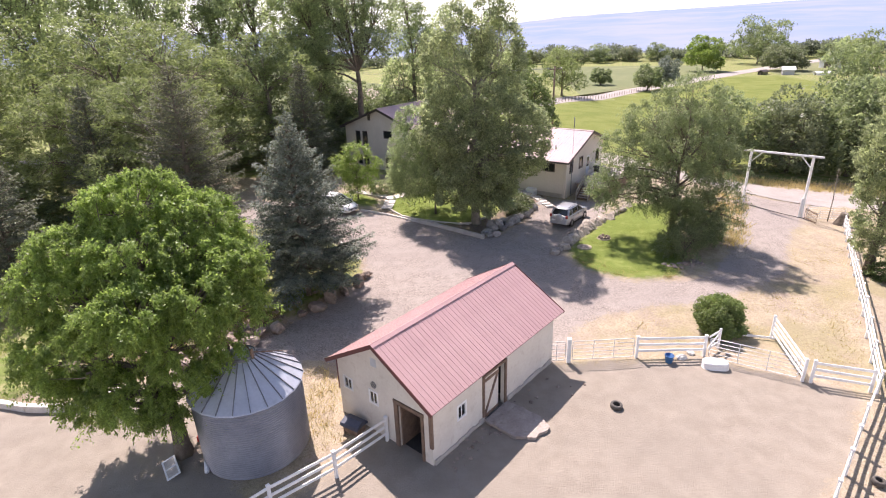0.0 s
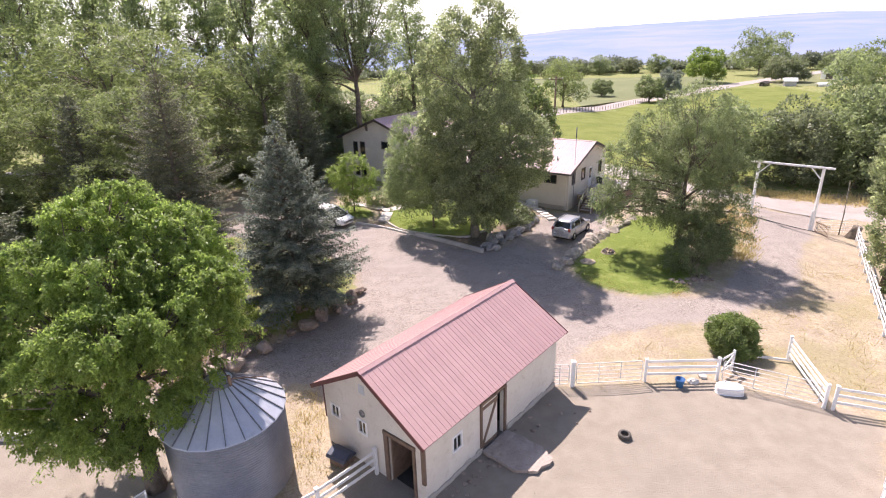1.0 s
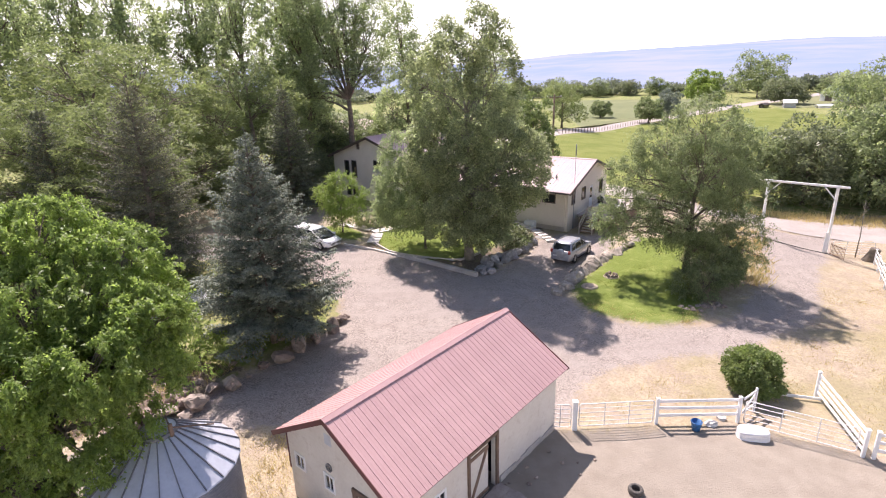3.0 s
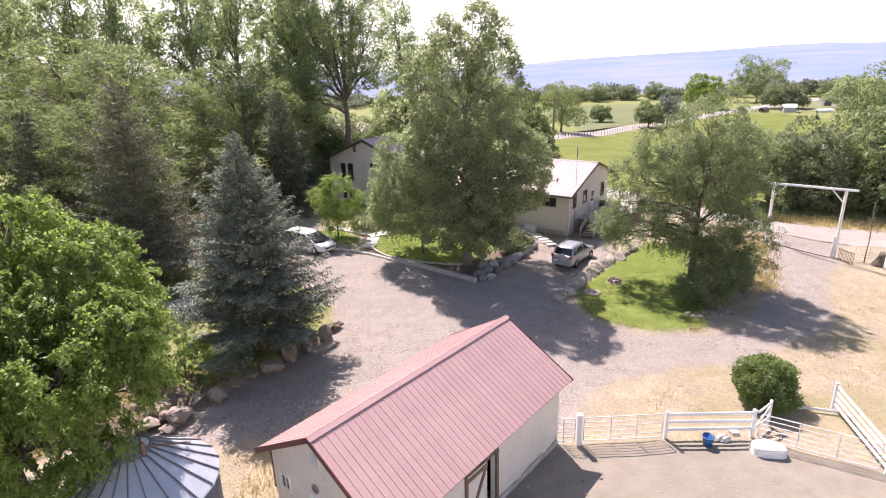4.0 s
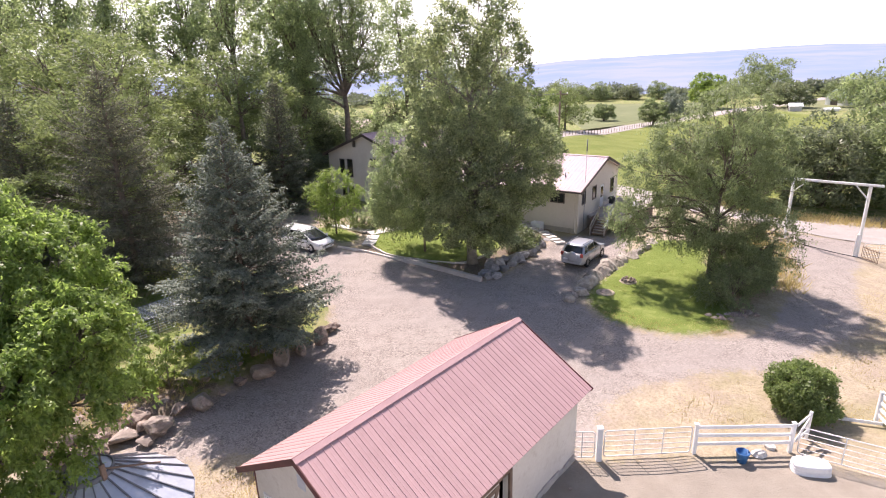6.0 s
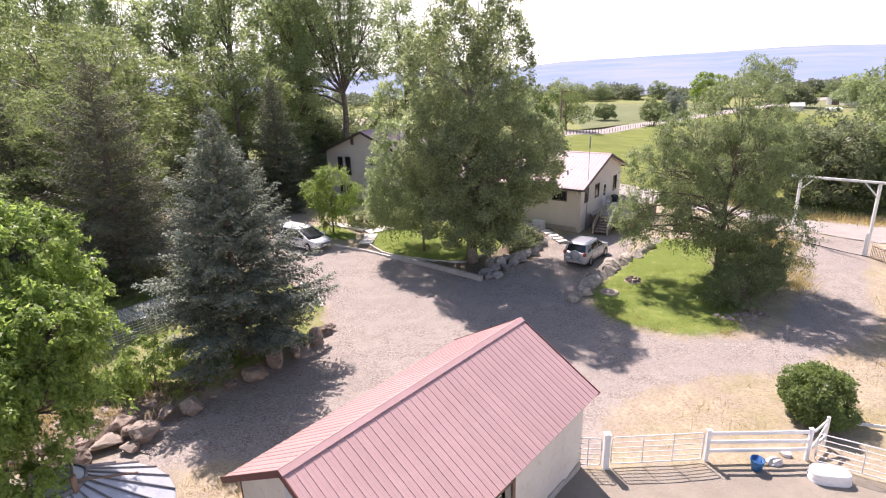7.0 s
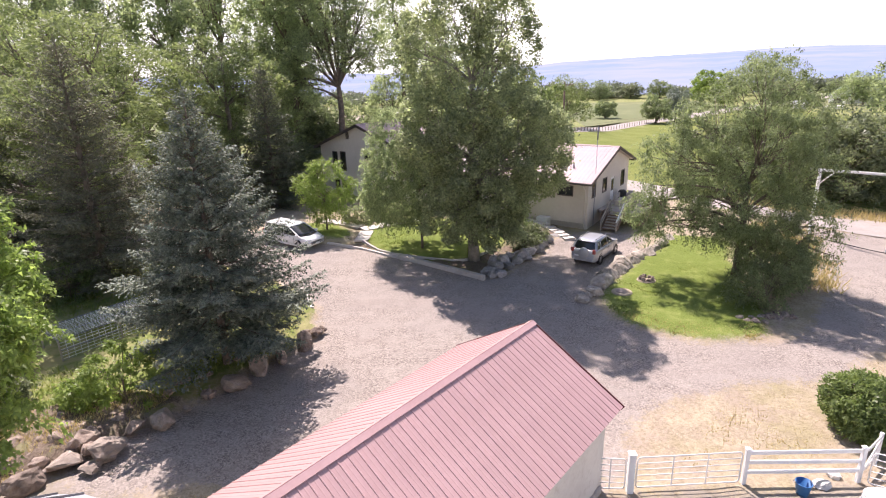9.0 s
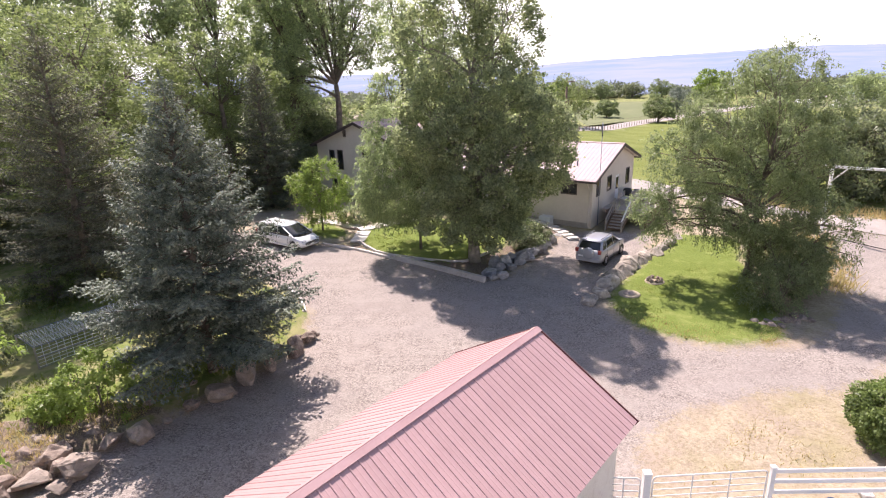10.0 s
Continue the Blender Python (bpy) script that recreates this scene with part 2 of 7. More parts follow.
# ---- ground: one sheet to the horizon ----
def spaced(lo, hi, step, far, grow):
    mid = list(np.arange(lo, hi + step / 2, step))
    up, s = [hi], step
    while up[-1] < far:
        s *= grow
        up.append(up[-1] + s)
    dn, s = [lo], step
    while dn[-1] > -far:
        s *= grow
        dn.append(dn[-1] - s)
    return np.array(dn[:0:-1] + mid + up[1:])


def inside(px, py, poly):
    r = np.zeros(px.shape, bool)
    n = len(poly)
    for i in range(n):
        (x0, y0), (x1, y1) = poly[i], poly[(i + 1) % n]
        hit = (y0 > py) != (y1 > py)
        with np.errstate(divide="ignore", invalid="ignore"):
            r ^= hit & (px < (x1 - x0) * (py - y0) / (y1 - y0 + 1e-12) + x0)
    return r


GRAVEL = [(-14, 27.5), (-11.3, 30.4), (-9.2, 33.2), (-7.2, 36.2), (-6.5, 37.8), (-7.7, 41), (-8.5, 42.8), (-13, 46.5), (-20, 49), (-34, 50), (-34, 55), (-17, 56),
          (-9.5, 52.5), (-6.7, 51.2), (-3.6, 49), (-0.35, 46.7), (2.4, 44.7), (3.7, 45.3), (6.7, 49.3), (8.5, 52.5), (10.3, 54.8), (15.5, 53), (13.5, 48.9), (11.6, 46.4), (9.7, 43.8),
          (8, 41.4), (9.2, 39), (11, 37.2), (12.9, 35.9), (16.2, 36.2), (19, 37.6), (22, 42), (27, 50.5), (30.5, 60), (38, 58), (31.5, 49), (27.3, 43.5), (24.6, 38),
          (21.6, 36), (19.4, 34.3), (15.7, 33), (12.7, 32.6), (9.5, 31.8), (7.3, 29.6), (6, 26.5), (-4, 24), (-7.5, 27.2), (-9.5, 26), (-12, 26.2)]
YARD = [(-60, 25), (-23.5, 22.8), (-18.3, 22.6), (-14, 27.5), (-9, 26), (-9, 22), (-11, 20), (-8, 17.2), (-9, 8), (-12, -20), (-60, -20)]
PEN = [(5.5, 26.2), (10.1, 26.5), (13.9, 26.6), (18.1, 24.5), (20.3, 23.3), (14.6, 16.9), (8, 9.5), (2, 2), (-14, 2), (-10, 13), (-6.9, 16.5), (-3, 20.6), (0, 24)]
LAWN_R = [(17.2, 53.2), (21.5, 52.5), (19.7, 48.3), (17.6, 42), (16.9, 38.4), (16, 36.9), (14.5, 36.3), (12.9, 36.2), (11.4, 37.3), (10.2, 38.2), (9.3, 39.5), (9, 41.3), (10.9, 44.7), (13.5, 48.1), (15.5, 49.9)]
LAWN_C = [(-7.4, 55.1), (-6.9, 52.8), (-6.1, 51.6), (-5.1, 50.3), (-2.8, 49), (0.35, 48), (2, 48.8), (4.4, 51.8), (5.3, 55), (3, 58), (-3, 59.5), (-6, 58.5)]
LAWN_L = [(-11.4, 54.5), (-8.1, 53.2), (-8.1, 55.2), (-10.5, 57.5), (-13.5, 58.5)]
BEDS = [(-14.2, 28), (-23.5, 23.2), (-60, 25.4), (-60, 49), (-34, 49.6), (-20, 48.6), (-13.4, 46.1), (-8.9, 42.7), (-8, 41), (-6.9, 37.8), (-7.5, 36), (-9.6, 33), (-11.7, 30.2)]
# edge by the car pushed out, its dark soil standing for shade there too
BED_C = [(-9.4, 52.6), (-3.6, 49.1), (2.4, 44.8), (3.6, 45.5), (6.5, 49.5), (8.4, 52.7), (9.4, 56), (5.5, 56), (2, 48.8), (-2.8, 49), (-6.9, 52.4)]
SHADY = [(15.2, 37.2), (19.2, 37.9), (22.5, 42.6), (27, 51), (29.5, 59), (22, 60), (19.5, 50.5)]
STONY = [(-11.2, 31.6), (-13, 28), (-18, 24.8), (-22, 24), (-22, 27), (-17, 30.5), (-13.4, 31.8)]
FIELD_1 = [(-2, 78), (24, 68), (30, 72), (70, 90), (118, 150), (120, 190), (108, 222), (71, 187), (52, 169), (23, 136), (-5, 108)]
FIELD_2 = [(-120, 150), (-5, 116), (23, 147), (52, 181), (71, 199), (108, 234), (113, 275), (30, 290), (-120, 340)]
FIELD_3 = [(118, 215), (330, 180), (400, 260), (250, 300), (130, 260)]



def rise(x, y):
    """The lie of the land: level by the pen, a little higher by the house, lower far off."""
    f = 1 - np.clip((np.asarray(x, float) - 17) / 11, 0, 1)
    f = f * f * (3 - 2 * f)
    z = np.interp(y, [0, 32, 50, 57, 75, 100, 200, 350, 520, 900, 4600], [0, 0, 0.55, 0.85, 0.75, 0.2, -1, -1.5, -12, -25, -25])
    d = np.clip((np.asarray(x, float) - 25) / 14, 0, 1) * np.clip((400 - np.asarray(y, float)) / 320, 0, 1)
    return np.where(z > 0, z * f, z) - 1.5 * d * d * (3 - 2 * d)


def gz(x, y):
    return float(rise(x, y))


gx, gy = spaced(-30, 40, 0.4, 4600, 1.1), spaced(13, 60, 0.4, 4600, 1.1)
GX, GY = np.meshgrid(gx, gy)
rng = np.random.default_rng(3)


def wobble(x, y, f, a, ph):
    return a * (np.sin(x * f + ph) + np.sin(y * f * 1.13 + 2 * ph) + np.sin((x + y) * f * 2.1 + ph * 3) * 0.6 + np.sin((x - 1.7 * y) * f * 3.7 + ph) * 0.4)


WX, WY = GX + wobble(GX, GY, 1.3, 0.13, 0.7), GY + wobble(GX, GY, 1.1, 0.13, 2.1)
cover = np.zeros((*GX.shape, 4))
cover2 = np.zeros((*GX.shape, 4))
cover[..., 0] = inside(WX, WY, GRAVEL)
cover[..., 1] = inside(WX, WY, LAWN_R) | inside(WX, WY, LAWN_C) | inside(WX, WY, LAWN_L)
cover[..., 2] = inside(WX, WY, PEN) | inside(WX, WY, YARD)
cover2[..., 0] = inside(WX, WY, BEDS)
in_bed = cover2[..., 0].copy()
cover2[..., 0] = np.maximum(in_bed * ~inside(WX, WY, STONY), (GY > 66) | (GX < -36) | (GX > 52))
cover2[..., 2] = inside(WX, WY, BED_C) | inside(WX, WY, STONY)
cover2[..., 1] = inside(GX, GY, FIELD_1)


def softened(a, times):
    for _ in range(times):
        a = (a + np.roll(a, 1, 0) + np.roll(a, -1, 0) + np.roll(a, 1, 1) + np.roll(a, -1, 1)) / 5
    return a


GZ = wobble(GX, GY, 0.45, 0.02, 1.3) + wobble(GX, GY, 1.9, 0.008, 0.2)
near = (GX > -60) & (GX < 60) & (GY > 0) & (GY < 80)
GZ = np.where(near, GZ, 0)
GZ = GZ + rise(GX, GY)
BANK = [(5.2, 57.8), (8.2, 55.6), (9.9, 51.0), (8.4, 50.8), (7.0, 52.2), (4.6, 56)]
GZ += 0.34 * softened(inside(GX, GY, BANK).astype(float), 2)
GZ += 0.35 * in_bed + 0.12 * cover[..., 1]
verts = np.stack([GX, GY, GZ], -1).reshape(-1, 3)
nx, ny = len(gx), len(gy)
idx = np.arange(nx * ny).reshape(ny, nx)
quads = np.stack([idx[:-1, :-1], idx[:-1, 1:], idx[1:, 1:], idx[1:, :-1]], -1).reshape(-1, 4)
gme = bpy.data.meshes.new("ground")
gme.vertices.add(len(verts))
gme.vertices.foreach_set("co", verts.astype(np.float32).ravel())
gme.loops.add(quads.size)
gme.loops.foreach_set("vertex_index", quads.astype(np.int32).ravel())
gme.polygons.add(len(quads))
gme.polygons.foreach_set("loop_start", np.arange(0, quads.size, 4, dtype=np.int32))
gme.polygons.foreach_set("loop_total", np.full(len(quads), 4, dtype=np.int32))
gme.update()
cover[..., 0], cover[..., 1], cover[..., 2] = softened(cover[..., 0], 5), softened(cover[..., 1], 4), softened(cover[..., 2], 4)
for nm, arr in (("cover", cover), ("cover2", cover2)):
    at = gme.attributes.new(nm, "FLOAT_COLOR", "POINT")
    at.data.foreach_set("color", arr.astype(np.float32).ravel())


def ground_material():
    m, n, l, p = nodes_of("ground")
    co = n.new("ShaderNodeTexCoord").outputs["Object"]
    seps = []
    for nm in ("cover", "cover2"):
        a = n.new("ShaderNodeAttribute")
        a.attribute_name = nm
        s = n.new("ShaderNodeSeparateColor")
        l.new(a.outputs["Color"], s.inputs[0])
        seps.append(s)
    edge = maths(n, l, "MULTIPLY", maths(n, l, "SUBTRACT", noise_node(n, l, co, 2.2, 7, 0.75), 0.5), 1.5)
    edge = maths(n, l, "ADD", edge, maths(n, l, "MULTIPLY", maths(n, l, "SUBTRACT", noise_node(n, l, co, 9, 4, 0.8), 0.5), 1.1))

    def mask(sock):
        return ramp(n, l, maths(n, l, "ADD", sock, edge), 0.3, 0.72)
    big, mid, fine = noise_node(n, l, co, 0.16, 5), noise_node(n, l, co, 1.1, 6), noise_node(n, l, co, 14, 5, 0.7)
    vor = n.new("ShaderNodeTexVoronoi")
    vor.inputs["Scale"].default_value = 19
    l.new(co, vor.inputs["Vector"])
    stone = n.new("ShaderNodeSeparateColor")
    l.new(vor.outputs["Color"], stone.inputs[0])
    speck = n.new("ShaderNodeTexVoronoi")
    speck.inputs["Scale"].default_value = 30
    l.new(co, speck.inputs["Vector"])
    speck_c = n.new("ShaderNodeSeparateColor")
    l.new(speck.outputs["Color"], speck_c.inputs[0])
    lay = n.new("ShaderNodeMapping")
    lay.inputs["Rotation"].default_value = (0, 0, radians(-38))
    lay.inputs["Scale"].default_value = (0.22, 1.5, 1)
    l.new(co, lay.inputs[0])
    streak = noise_node(n, l, lay.outputs[0], 0.8, 6, 0.65)
    # dry grass and bare soil
    dry = blend(n, l, ramp(n, l, mid, 0.35, 0.65), (0.29, 0.23, 0.17), (0.41, 0.335, 0.235))
    dry = blend(n, l, ramp(n, l, fine, 0.3, 0.75), dry, (0.48, 0.41, 0.30))
    dry = blend(n, l, maths(n, l, "MULTIPLY", ramp(n, l, noise_node(n, l, co, 0.45, 6, 0.7), 0.48, 0.64), 0.75), dry, (0.36, 0.29, 0.235))
    dry = blend(n, l, maths(n, l, "MULTIPLY", ramp(n, l, big, 0.5, 0.62), 0.5), dry, (0.27, 0.245, 0.11))
    tuft = noise_node(n, l, co, 6.5, 5, 0.75)
    dry = blend(n, l, maths(n, l, "MULTIPLY", ramp(n, l, tuft, 0.47, 0.62), 0.6), dry, (0.225, 0.18, 0.105))
    dry = blend(n, l, maths(n, l, "MULTIPLY", ramp(n, l, noise_node(n, l, co, 2.7, 5, 0.75), 0.55, 0.64), 0.5), dry, (0.30, 0.235, 0.18))
    # gravel
    gr = blend(n, l, stone.outputs[0], (0.126, 0.104, 0.093), (0.460, 0.400, 0.352))
    gr = blend(n, l, maths(n, l, "MULTIPLY", speck_c.outputs[1], 0.5), gr, (0.345, 0.302, 0.27))
    gr = blend(n, l, maths(n, l, "MULTIPLY", ramp(n, l, mid, 0.42, 0.66), 0.6), gr, (0.38, 0.33, 0.292))
    gr = blend(n, l, maths(n, l, "MULTIPLY", ramp(n, l, big, 0.45, 0.6), 0.45), gr, (0.32, 0.278, 0.252))
    gr = blend(n, l, maths(n, l, "MULTIPLY", ramp(n, l, streak, 0.48, 0.7), 0.35), gr, (0.262, 0.216, 0.192))
    # trodden dirt
    dirt = blend(n, l, ramp(n, l, mid, 0.3, 0.7), (0.27, 0.232, 0.188), (0.325, 0.282, 0.23))
    dirt = blend(n, l, maths(n, l, "MULTIPLY", ramp(n, l, big, 0.42, 0.62), 0.4), dirt, (0.265, 0.23, 0.19))
    dirt = blend(n, l, maths(n, l, "MULTIPLY", ramp(n, l, streak, 0.52, 0.7), 0.08), dirt, (0.27, 0.225, 0.19))
    dirt = blend(n, l, maths(n, l, "MULTIPLY", ramp(n, l, fine, 0.55, 0.75), 0.3), dirt, (0.385, 0.335, 0.275))
    dirt = blend(n, l, maths(n, l, "MULTIPLY", ramp(n, l, noise_node(n, l, co, 5, 6, 0.8), 0.62, 0.7), 0.4), dirt, (0.20, 0.165, 0.135))
    # lawn
    lawn = blend(n, l, ramp(n, l, fine, 0.3, 0.7), (0.11, 0.155, 0.03), (0.20, 0.245, 0.06))
    lawn = blend(n, l, maths(n, l, "MULTIPLY", ramp(n, l, mid, 0.5, 0.7), 0.5), lawn, (0.31, 0.33, 0.11))
    weeds = blend(n, l, ramp(n, l, mid, 0.4, 0.6), (0.16, 0.20, 0.055), (0.29, 0.27, 0.13))
    weeds = blend(n, l, maths(n, l, "MULTIPLY", ramp(n, l, fine, 0.5, 0.7), 0.5), weeds, (0.27, 0.32, 0.085))
    mulch = blend(n, l, ramp(n, l, fine, 0.35, 0.65), (0.12, 0.09, 0.07), (0.27, 0.21, 0.16))
    mulch = blend(n, l, maths(n, l, "MULTIPLY", ramp(n, l, mid, 0.5, 0.65), 0.6), mulch, (0.20, 0.21, 0.09))
    field = blend(n, l, ramp(n, l, big, 0.35, 0.65), (0.135, 0.165, 0.035), (0.185, 0.205, 0.055))
    c = dry
    for sock, colour in ((seps[1].outputs[0], weeds), (seps[1].outputs[1], field), (seps[1].outputs[2], mulch), (seps[0].outputs[2], dirt), (seps[0].outputs[1], lawn), (seps[0].outputs[0], gr)):
        c = blend(n, l, mask(sock), c, colour)
    l.new(c, p.inputs["Base Color"])
    p.inputs["Roughness"].default_value = 0.95
    p.inputs["Specular IOR Level"].default_value = 0.15
    h = maths(n, l, "ADD", maths(n, l, "MULTIPLY", fine, 0.6), maths(n, l, "MULTIPLY", stone.outputs[0], 0.2))
    bumped(n, l, p, h, 0.8, 0.06)
    return m


gme.materials.append(ground_material())
tagged(new("ground", gme), "gravel drive, dry grass, lawns and trodden dirt", "ground", kind="structure")


def strip(name, line, width, z, material, label, category):
    """A flat band along a line, in short steps."""
    pts, vs, fs = [], [], []
    for a, b in zip(line, line[1:]):
        k = max(2, int((Vector(b) - Vector(a)).length / 3))
        pts += [Vector(a).lerp(Vector(b), i / k) for i in range(k)]
    pts.append(Vector(line[-1]))
    for i, p in enumerate(pts):
        d = (pts[min(i + 1, len(pts) - 1)] - pts[max(i - 1, 0)]).normalized()
        s = Vector((-d.y, d.x)) * width / 2
        w = 1 + 0.05 * math.sin(i * 1.7)
        for q, h in ((p + s * w, 0), (p + s * 0.4, 0.04), (p - s * 0.4, 0.04), (p - s * w, 0)):
            vs.append((q.x, q.y, gz(q.x, q.y) + z + h))
        if i:
            o = 4 * (i - 1)
            fs += [(o + k, o + 4 + k, o + 5 + k, o + 1 + k) for k in range(3)]
    return tagged(new(name, mesh_of(name, vs, fs, material)), label, category, kind="structure")


M_ROAD = surf("packed_gravel_road", (0.31, 0.275, 0.25), (0.40, 0.355, 0.325), 0.4, 0.95, bump=0.4, bscale=20, dirt=(0.27, 0.23, 0.205), dirt_amount=0.5)
strip("road_1", [(140, 18), (90, 37), (60, 50), (43, 59), (34, 63), (26, 67.5), (15, 78), (2, 96), (-8, 110)], 6.2, 0.03, M_ROAD, "pale packed gravel road beyond the gate", "road")
strip("road_2", [(-8, 110), (8, 125), (23, 141.5), (52, 175), (71, 193), (108, 228), (170, 280), (230, 330)], 7.5, 0.05, M_ROAD, "pale gravel road between two fields", "road")
strip("road_3", [(-8, 110), (-18, 94), (-32, 84), (-70, 78), (-140, 74)], 4.6, 0.04, M_ROAD, "pale gravel lane behind the house", "road")


def field_sheet(name, poly, z, a, b, label):
    me = mesh_of(name, [(x, y, gz(x, y) + z) for x, y in poly], [tuple(range(len(poly)))], surf(name, a, b, 0.03, 0.95, bump=0.0, dirt=(0.36, 0.33, 0.15), dirt_amount=0.4))
    return tagged(new(name, me), label, "field", kind="structure")


field_sheet("field_1", FIELD_2, 0.02, (0.115, 0.138, 0.048), (0.158, 0.172, 0.070), "pale green hay field beyond the road")
field_sheet("field_2", FIELD_3, 0.02, (0.150, 0.166, 0.066), (0.20, 0.200, 0.096), "mown yellowish green field")


# far hills: the distance haze is painted into their glowing colour
def hills():
    vs, fs, rows, cols = [], [], 14, 220
    for i in range(cols):
        az = radians(-75 + 150 * i / (cols - 1))
        d = math.degrees(az)
        top = float(np.interp(d, [-75, -40, -15, 0, 5, 10, 15, 20, 25, 29, 32, 36, 45, 75], [70, 60, 45, 40, 52, 84, 97, 105, 115, 127, 127, 112, 120, 140]))
        top += 3.5 * noise.noise((d * 0.35, 3, 0)) + 1.5 * noise.noise((d * 1.3, 7, 0))
        for j in range(rows):
            f = j / (rows - 1)
            r = 900 + 3500 * f
            h = top * (f ** 1.3) + (6 * noise.noise((d * 0.5, f * 5, 2)) + 3 * noise.noise((d * 2, f * 9, 5))) * f * (1 - f) * 4 - 26.0 * (1 - f)
            vs.append((math.sin(az) * r, math.cos(az) * r, h))
    for i in range(cols - 1):
        for j in range(rows - 1):
            a = i * rows + j
            fs.append((a, a + rows, a + rows + 1, a + 1))
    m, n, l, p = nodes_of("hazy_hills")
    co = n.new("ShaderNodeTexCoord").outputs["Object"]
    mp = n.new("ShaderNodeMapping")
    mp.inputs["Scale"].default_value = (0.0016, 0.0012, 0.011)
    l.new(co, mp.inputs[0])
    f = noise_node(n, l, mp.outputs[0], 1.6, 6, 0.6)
    # lilac-blue stands for haze; the slopes glow instead of taking sunlight
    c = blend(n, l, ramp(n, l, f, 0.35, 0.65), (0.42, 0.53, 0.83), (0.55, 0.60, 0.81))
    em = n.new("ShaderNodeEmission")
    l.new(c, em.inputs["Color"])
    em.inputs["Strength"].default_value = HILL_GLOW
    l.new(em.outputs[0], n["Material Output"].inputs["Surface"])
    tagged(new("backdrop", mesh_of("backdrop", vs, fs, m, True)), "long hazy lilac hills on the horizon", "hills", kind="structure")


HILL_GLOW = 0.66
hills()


def haze_sky():
    """A glowing ring that stands in for pale summer haze low over the horizon, far behind the hills."""
    vs, fs, k = [], [], 64
    levels = (-60, 300, 700, 1150)
    for z in levels:
        for i in range(k):
            a = 2 * math.pi * i / k
            vs.append((4750 * math.sin(a), 4750 * math.cos(a), z))
    for j in range(len(levels) - 1):
        for i in range(k):
            a, b = j * k + i, j * k + (i + 1) % k
            fs.append((a, b, b + k, a + k))
    m, n, l, p = nodes_of("pale_haze")
    em = n.new("ShaderNodeEmission")
    em.inputs["Color"].default_value, em.inputs["Strength"].default_value = (0.97, 0.985, 1.0, 1), HAZE_GLOW
    l.new(em.outputs[0], n["Material Output"].inputs["Surface"])
    tagged(new("backdrop", mesh_of("backdrop", vs, fs, m)), "pale hazy summer sky low over the horizon", "sky", kind="structure")


HAZE_GLOW = 0.85
haze_sky()

# ---- walls with openings ----
def wall(name, parent, m, s0, s1, top, holes, thick, material, base=0.0, extra=(), label=""):
    """An upright wall in the plane x-z of m, from s0 to s1, thickness towards +y, under the line top(s); holes: (s0, z0, s1, z1)."""
    cuts = sorted({s0, s1, *extra, *(h[0] for h in holes), *(h[2] for h in holes)})
    bm = bmesh.new()
    for a, b in zip(cuts, cuts[1:]):
        mid = (a + b) / 2
        zs = sorted([(h[1], h[3]) for h in holes if h[0] < mid < h[2]])
        lo = base
        spans = []
        for z0, z1 in zs:
            if z0 > lo:
                spans.append((lo, lo, z0, z0))
            lo = z1
        spans.append((lo, lo, top(a), top(b)))
        for z00, z01, z10, z11 in spans:
            v = [bm.verts.new(m @ Vector(c)) for c in ((a, 0, z00), (b, 0, z01), (b, 0, z11), (a, 0, z10), (a, thick, z00), (b, thick, z01), (b, thick, z11), (a, thick, z10))]
            for f in ((0, 1, 2, 3), (5, 4, 7, 6), (4, 0, 3, 7), (1, 5, 6, 2), (3, 2, 6, 7), (4, 5, 1, 0)):
                bm.faces.new([v[i] for i in f])
    bmesh.ops.remove_doubles(bm, verts=bm.verts, dist=0.0005)
    return part(name, bm, material, parent, label)


def window_unit(parent, m, s0, z0, s1, z1, frame_mat, bars=1, sill=True, depth=0.06):
    """A framed window set in a hole, its plane x-z of m."""
    bm = bmesh.new()
    w = 0.09
    for d in ((s0, z0, s1, z0 + w), (s0, z1 - w, s1, z1), (s0, z0 + w, s0 + w, z1 - w), (s1 - w, z0 + w, s1, z1 - w)):
        box(bm, d[0], -0.03, d[1], d[2], depth, d[3])
    bm.transform(m)
    win = part("window", bm, frame_mat, parent)
    for k in range(bars + 1):
        a, b = s0 + w + (s1 - s0 - 2 * w) * k / (bars + 1), s0 + w + (s1 - s0 - 2 * w) * (k + 1) / (bars + 1)
        bm = boxed(a + 0.015, 0.02, z0 + w, b - 0.015, 0.035, z1 - w)
        bm.transform(m)
        part("pane", bm, M_GLASS, win)
        if k:
            bm = boxed(a - 0.025, 0.0, z0 + w, a + 0.025, 0.05, z1 - w)
            bm.transform(m)
            part("mullion", bm, frame_mat, win)
    return win


def rib_panel(name, length, width, material, rib=0.02):
    """One roofing sheet: x across, y up the slope, with a raised rib at its edge and a shallow one between."""
    xs = [(0, 0), (0.012, rib), (0.035, rib), (0.05, 0), (width * 0.5, 0), (width * 0.5 + 0.01, 0.004), (width * 0.5 + 0.03, 0.004), (width * 0.5 + 0.04, 0), (width, 0)]
    vs, fs = [], []
    for y in (0, length):
        vs += [(x, y, z) for x, z in xs]
    for y in (0, length):
        vs += [(x, y, -0.012) for x in (0, width)]
    k = len(xs)
    fs += [(i, i + 1, k + i + 1, k + i) for i in range(k - 1)]
    fs += [(2 * k, 2 * k + 2, 2 * k + 3, 2 * k + 1), (*range(k - 1, -1, -1), 2 * k, 2 * k + 1), (*range(k, 2 * k), 2 * k + 3, 2 * k + 2)]
    return mesh_of(name, vs, fs, material)


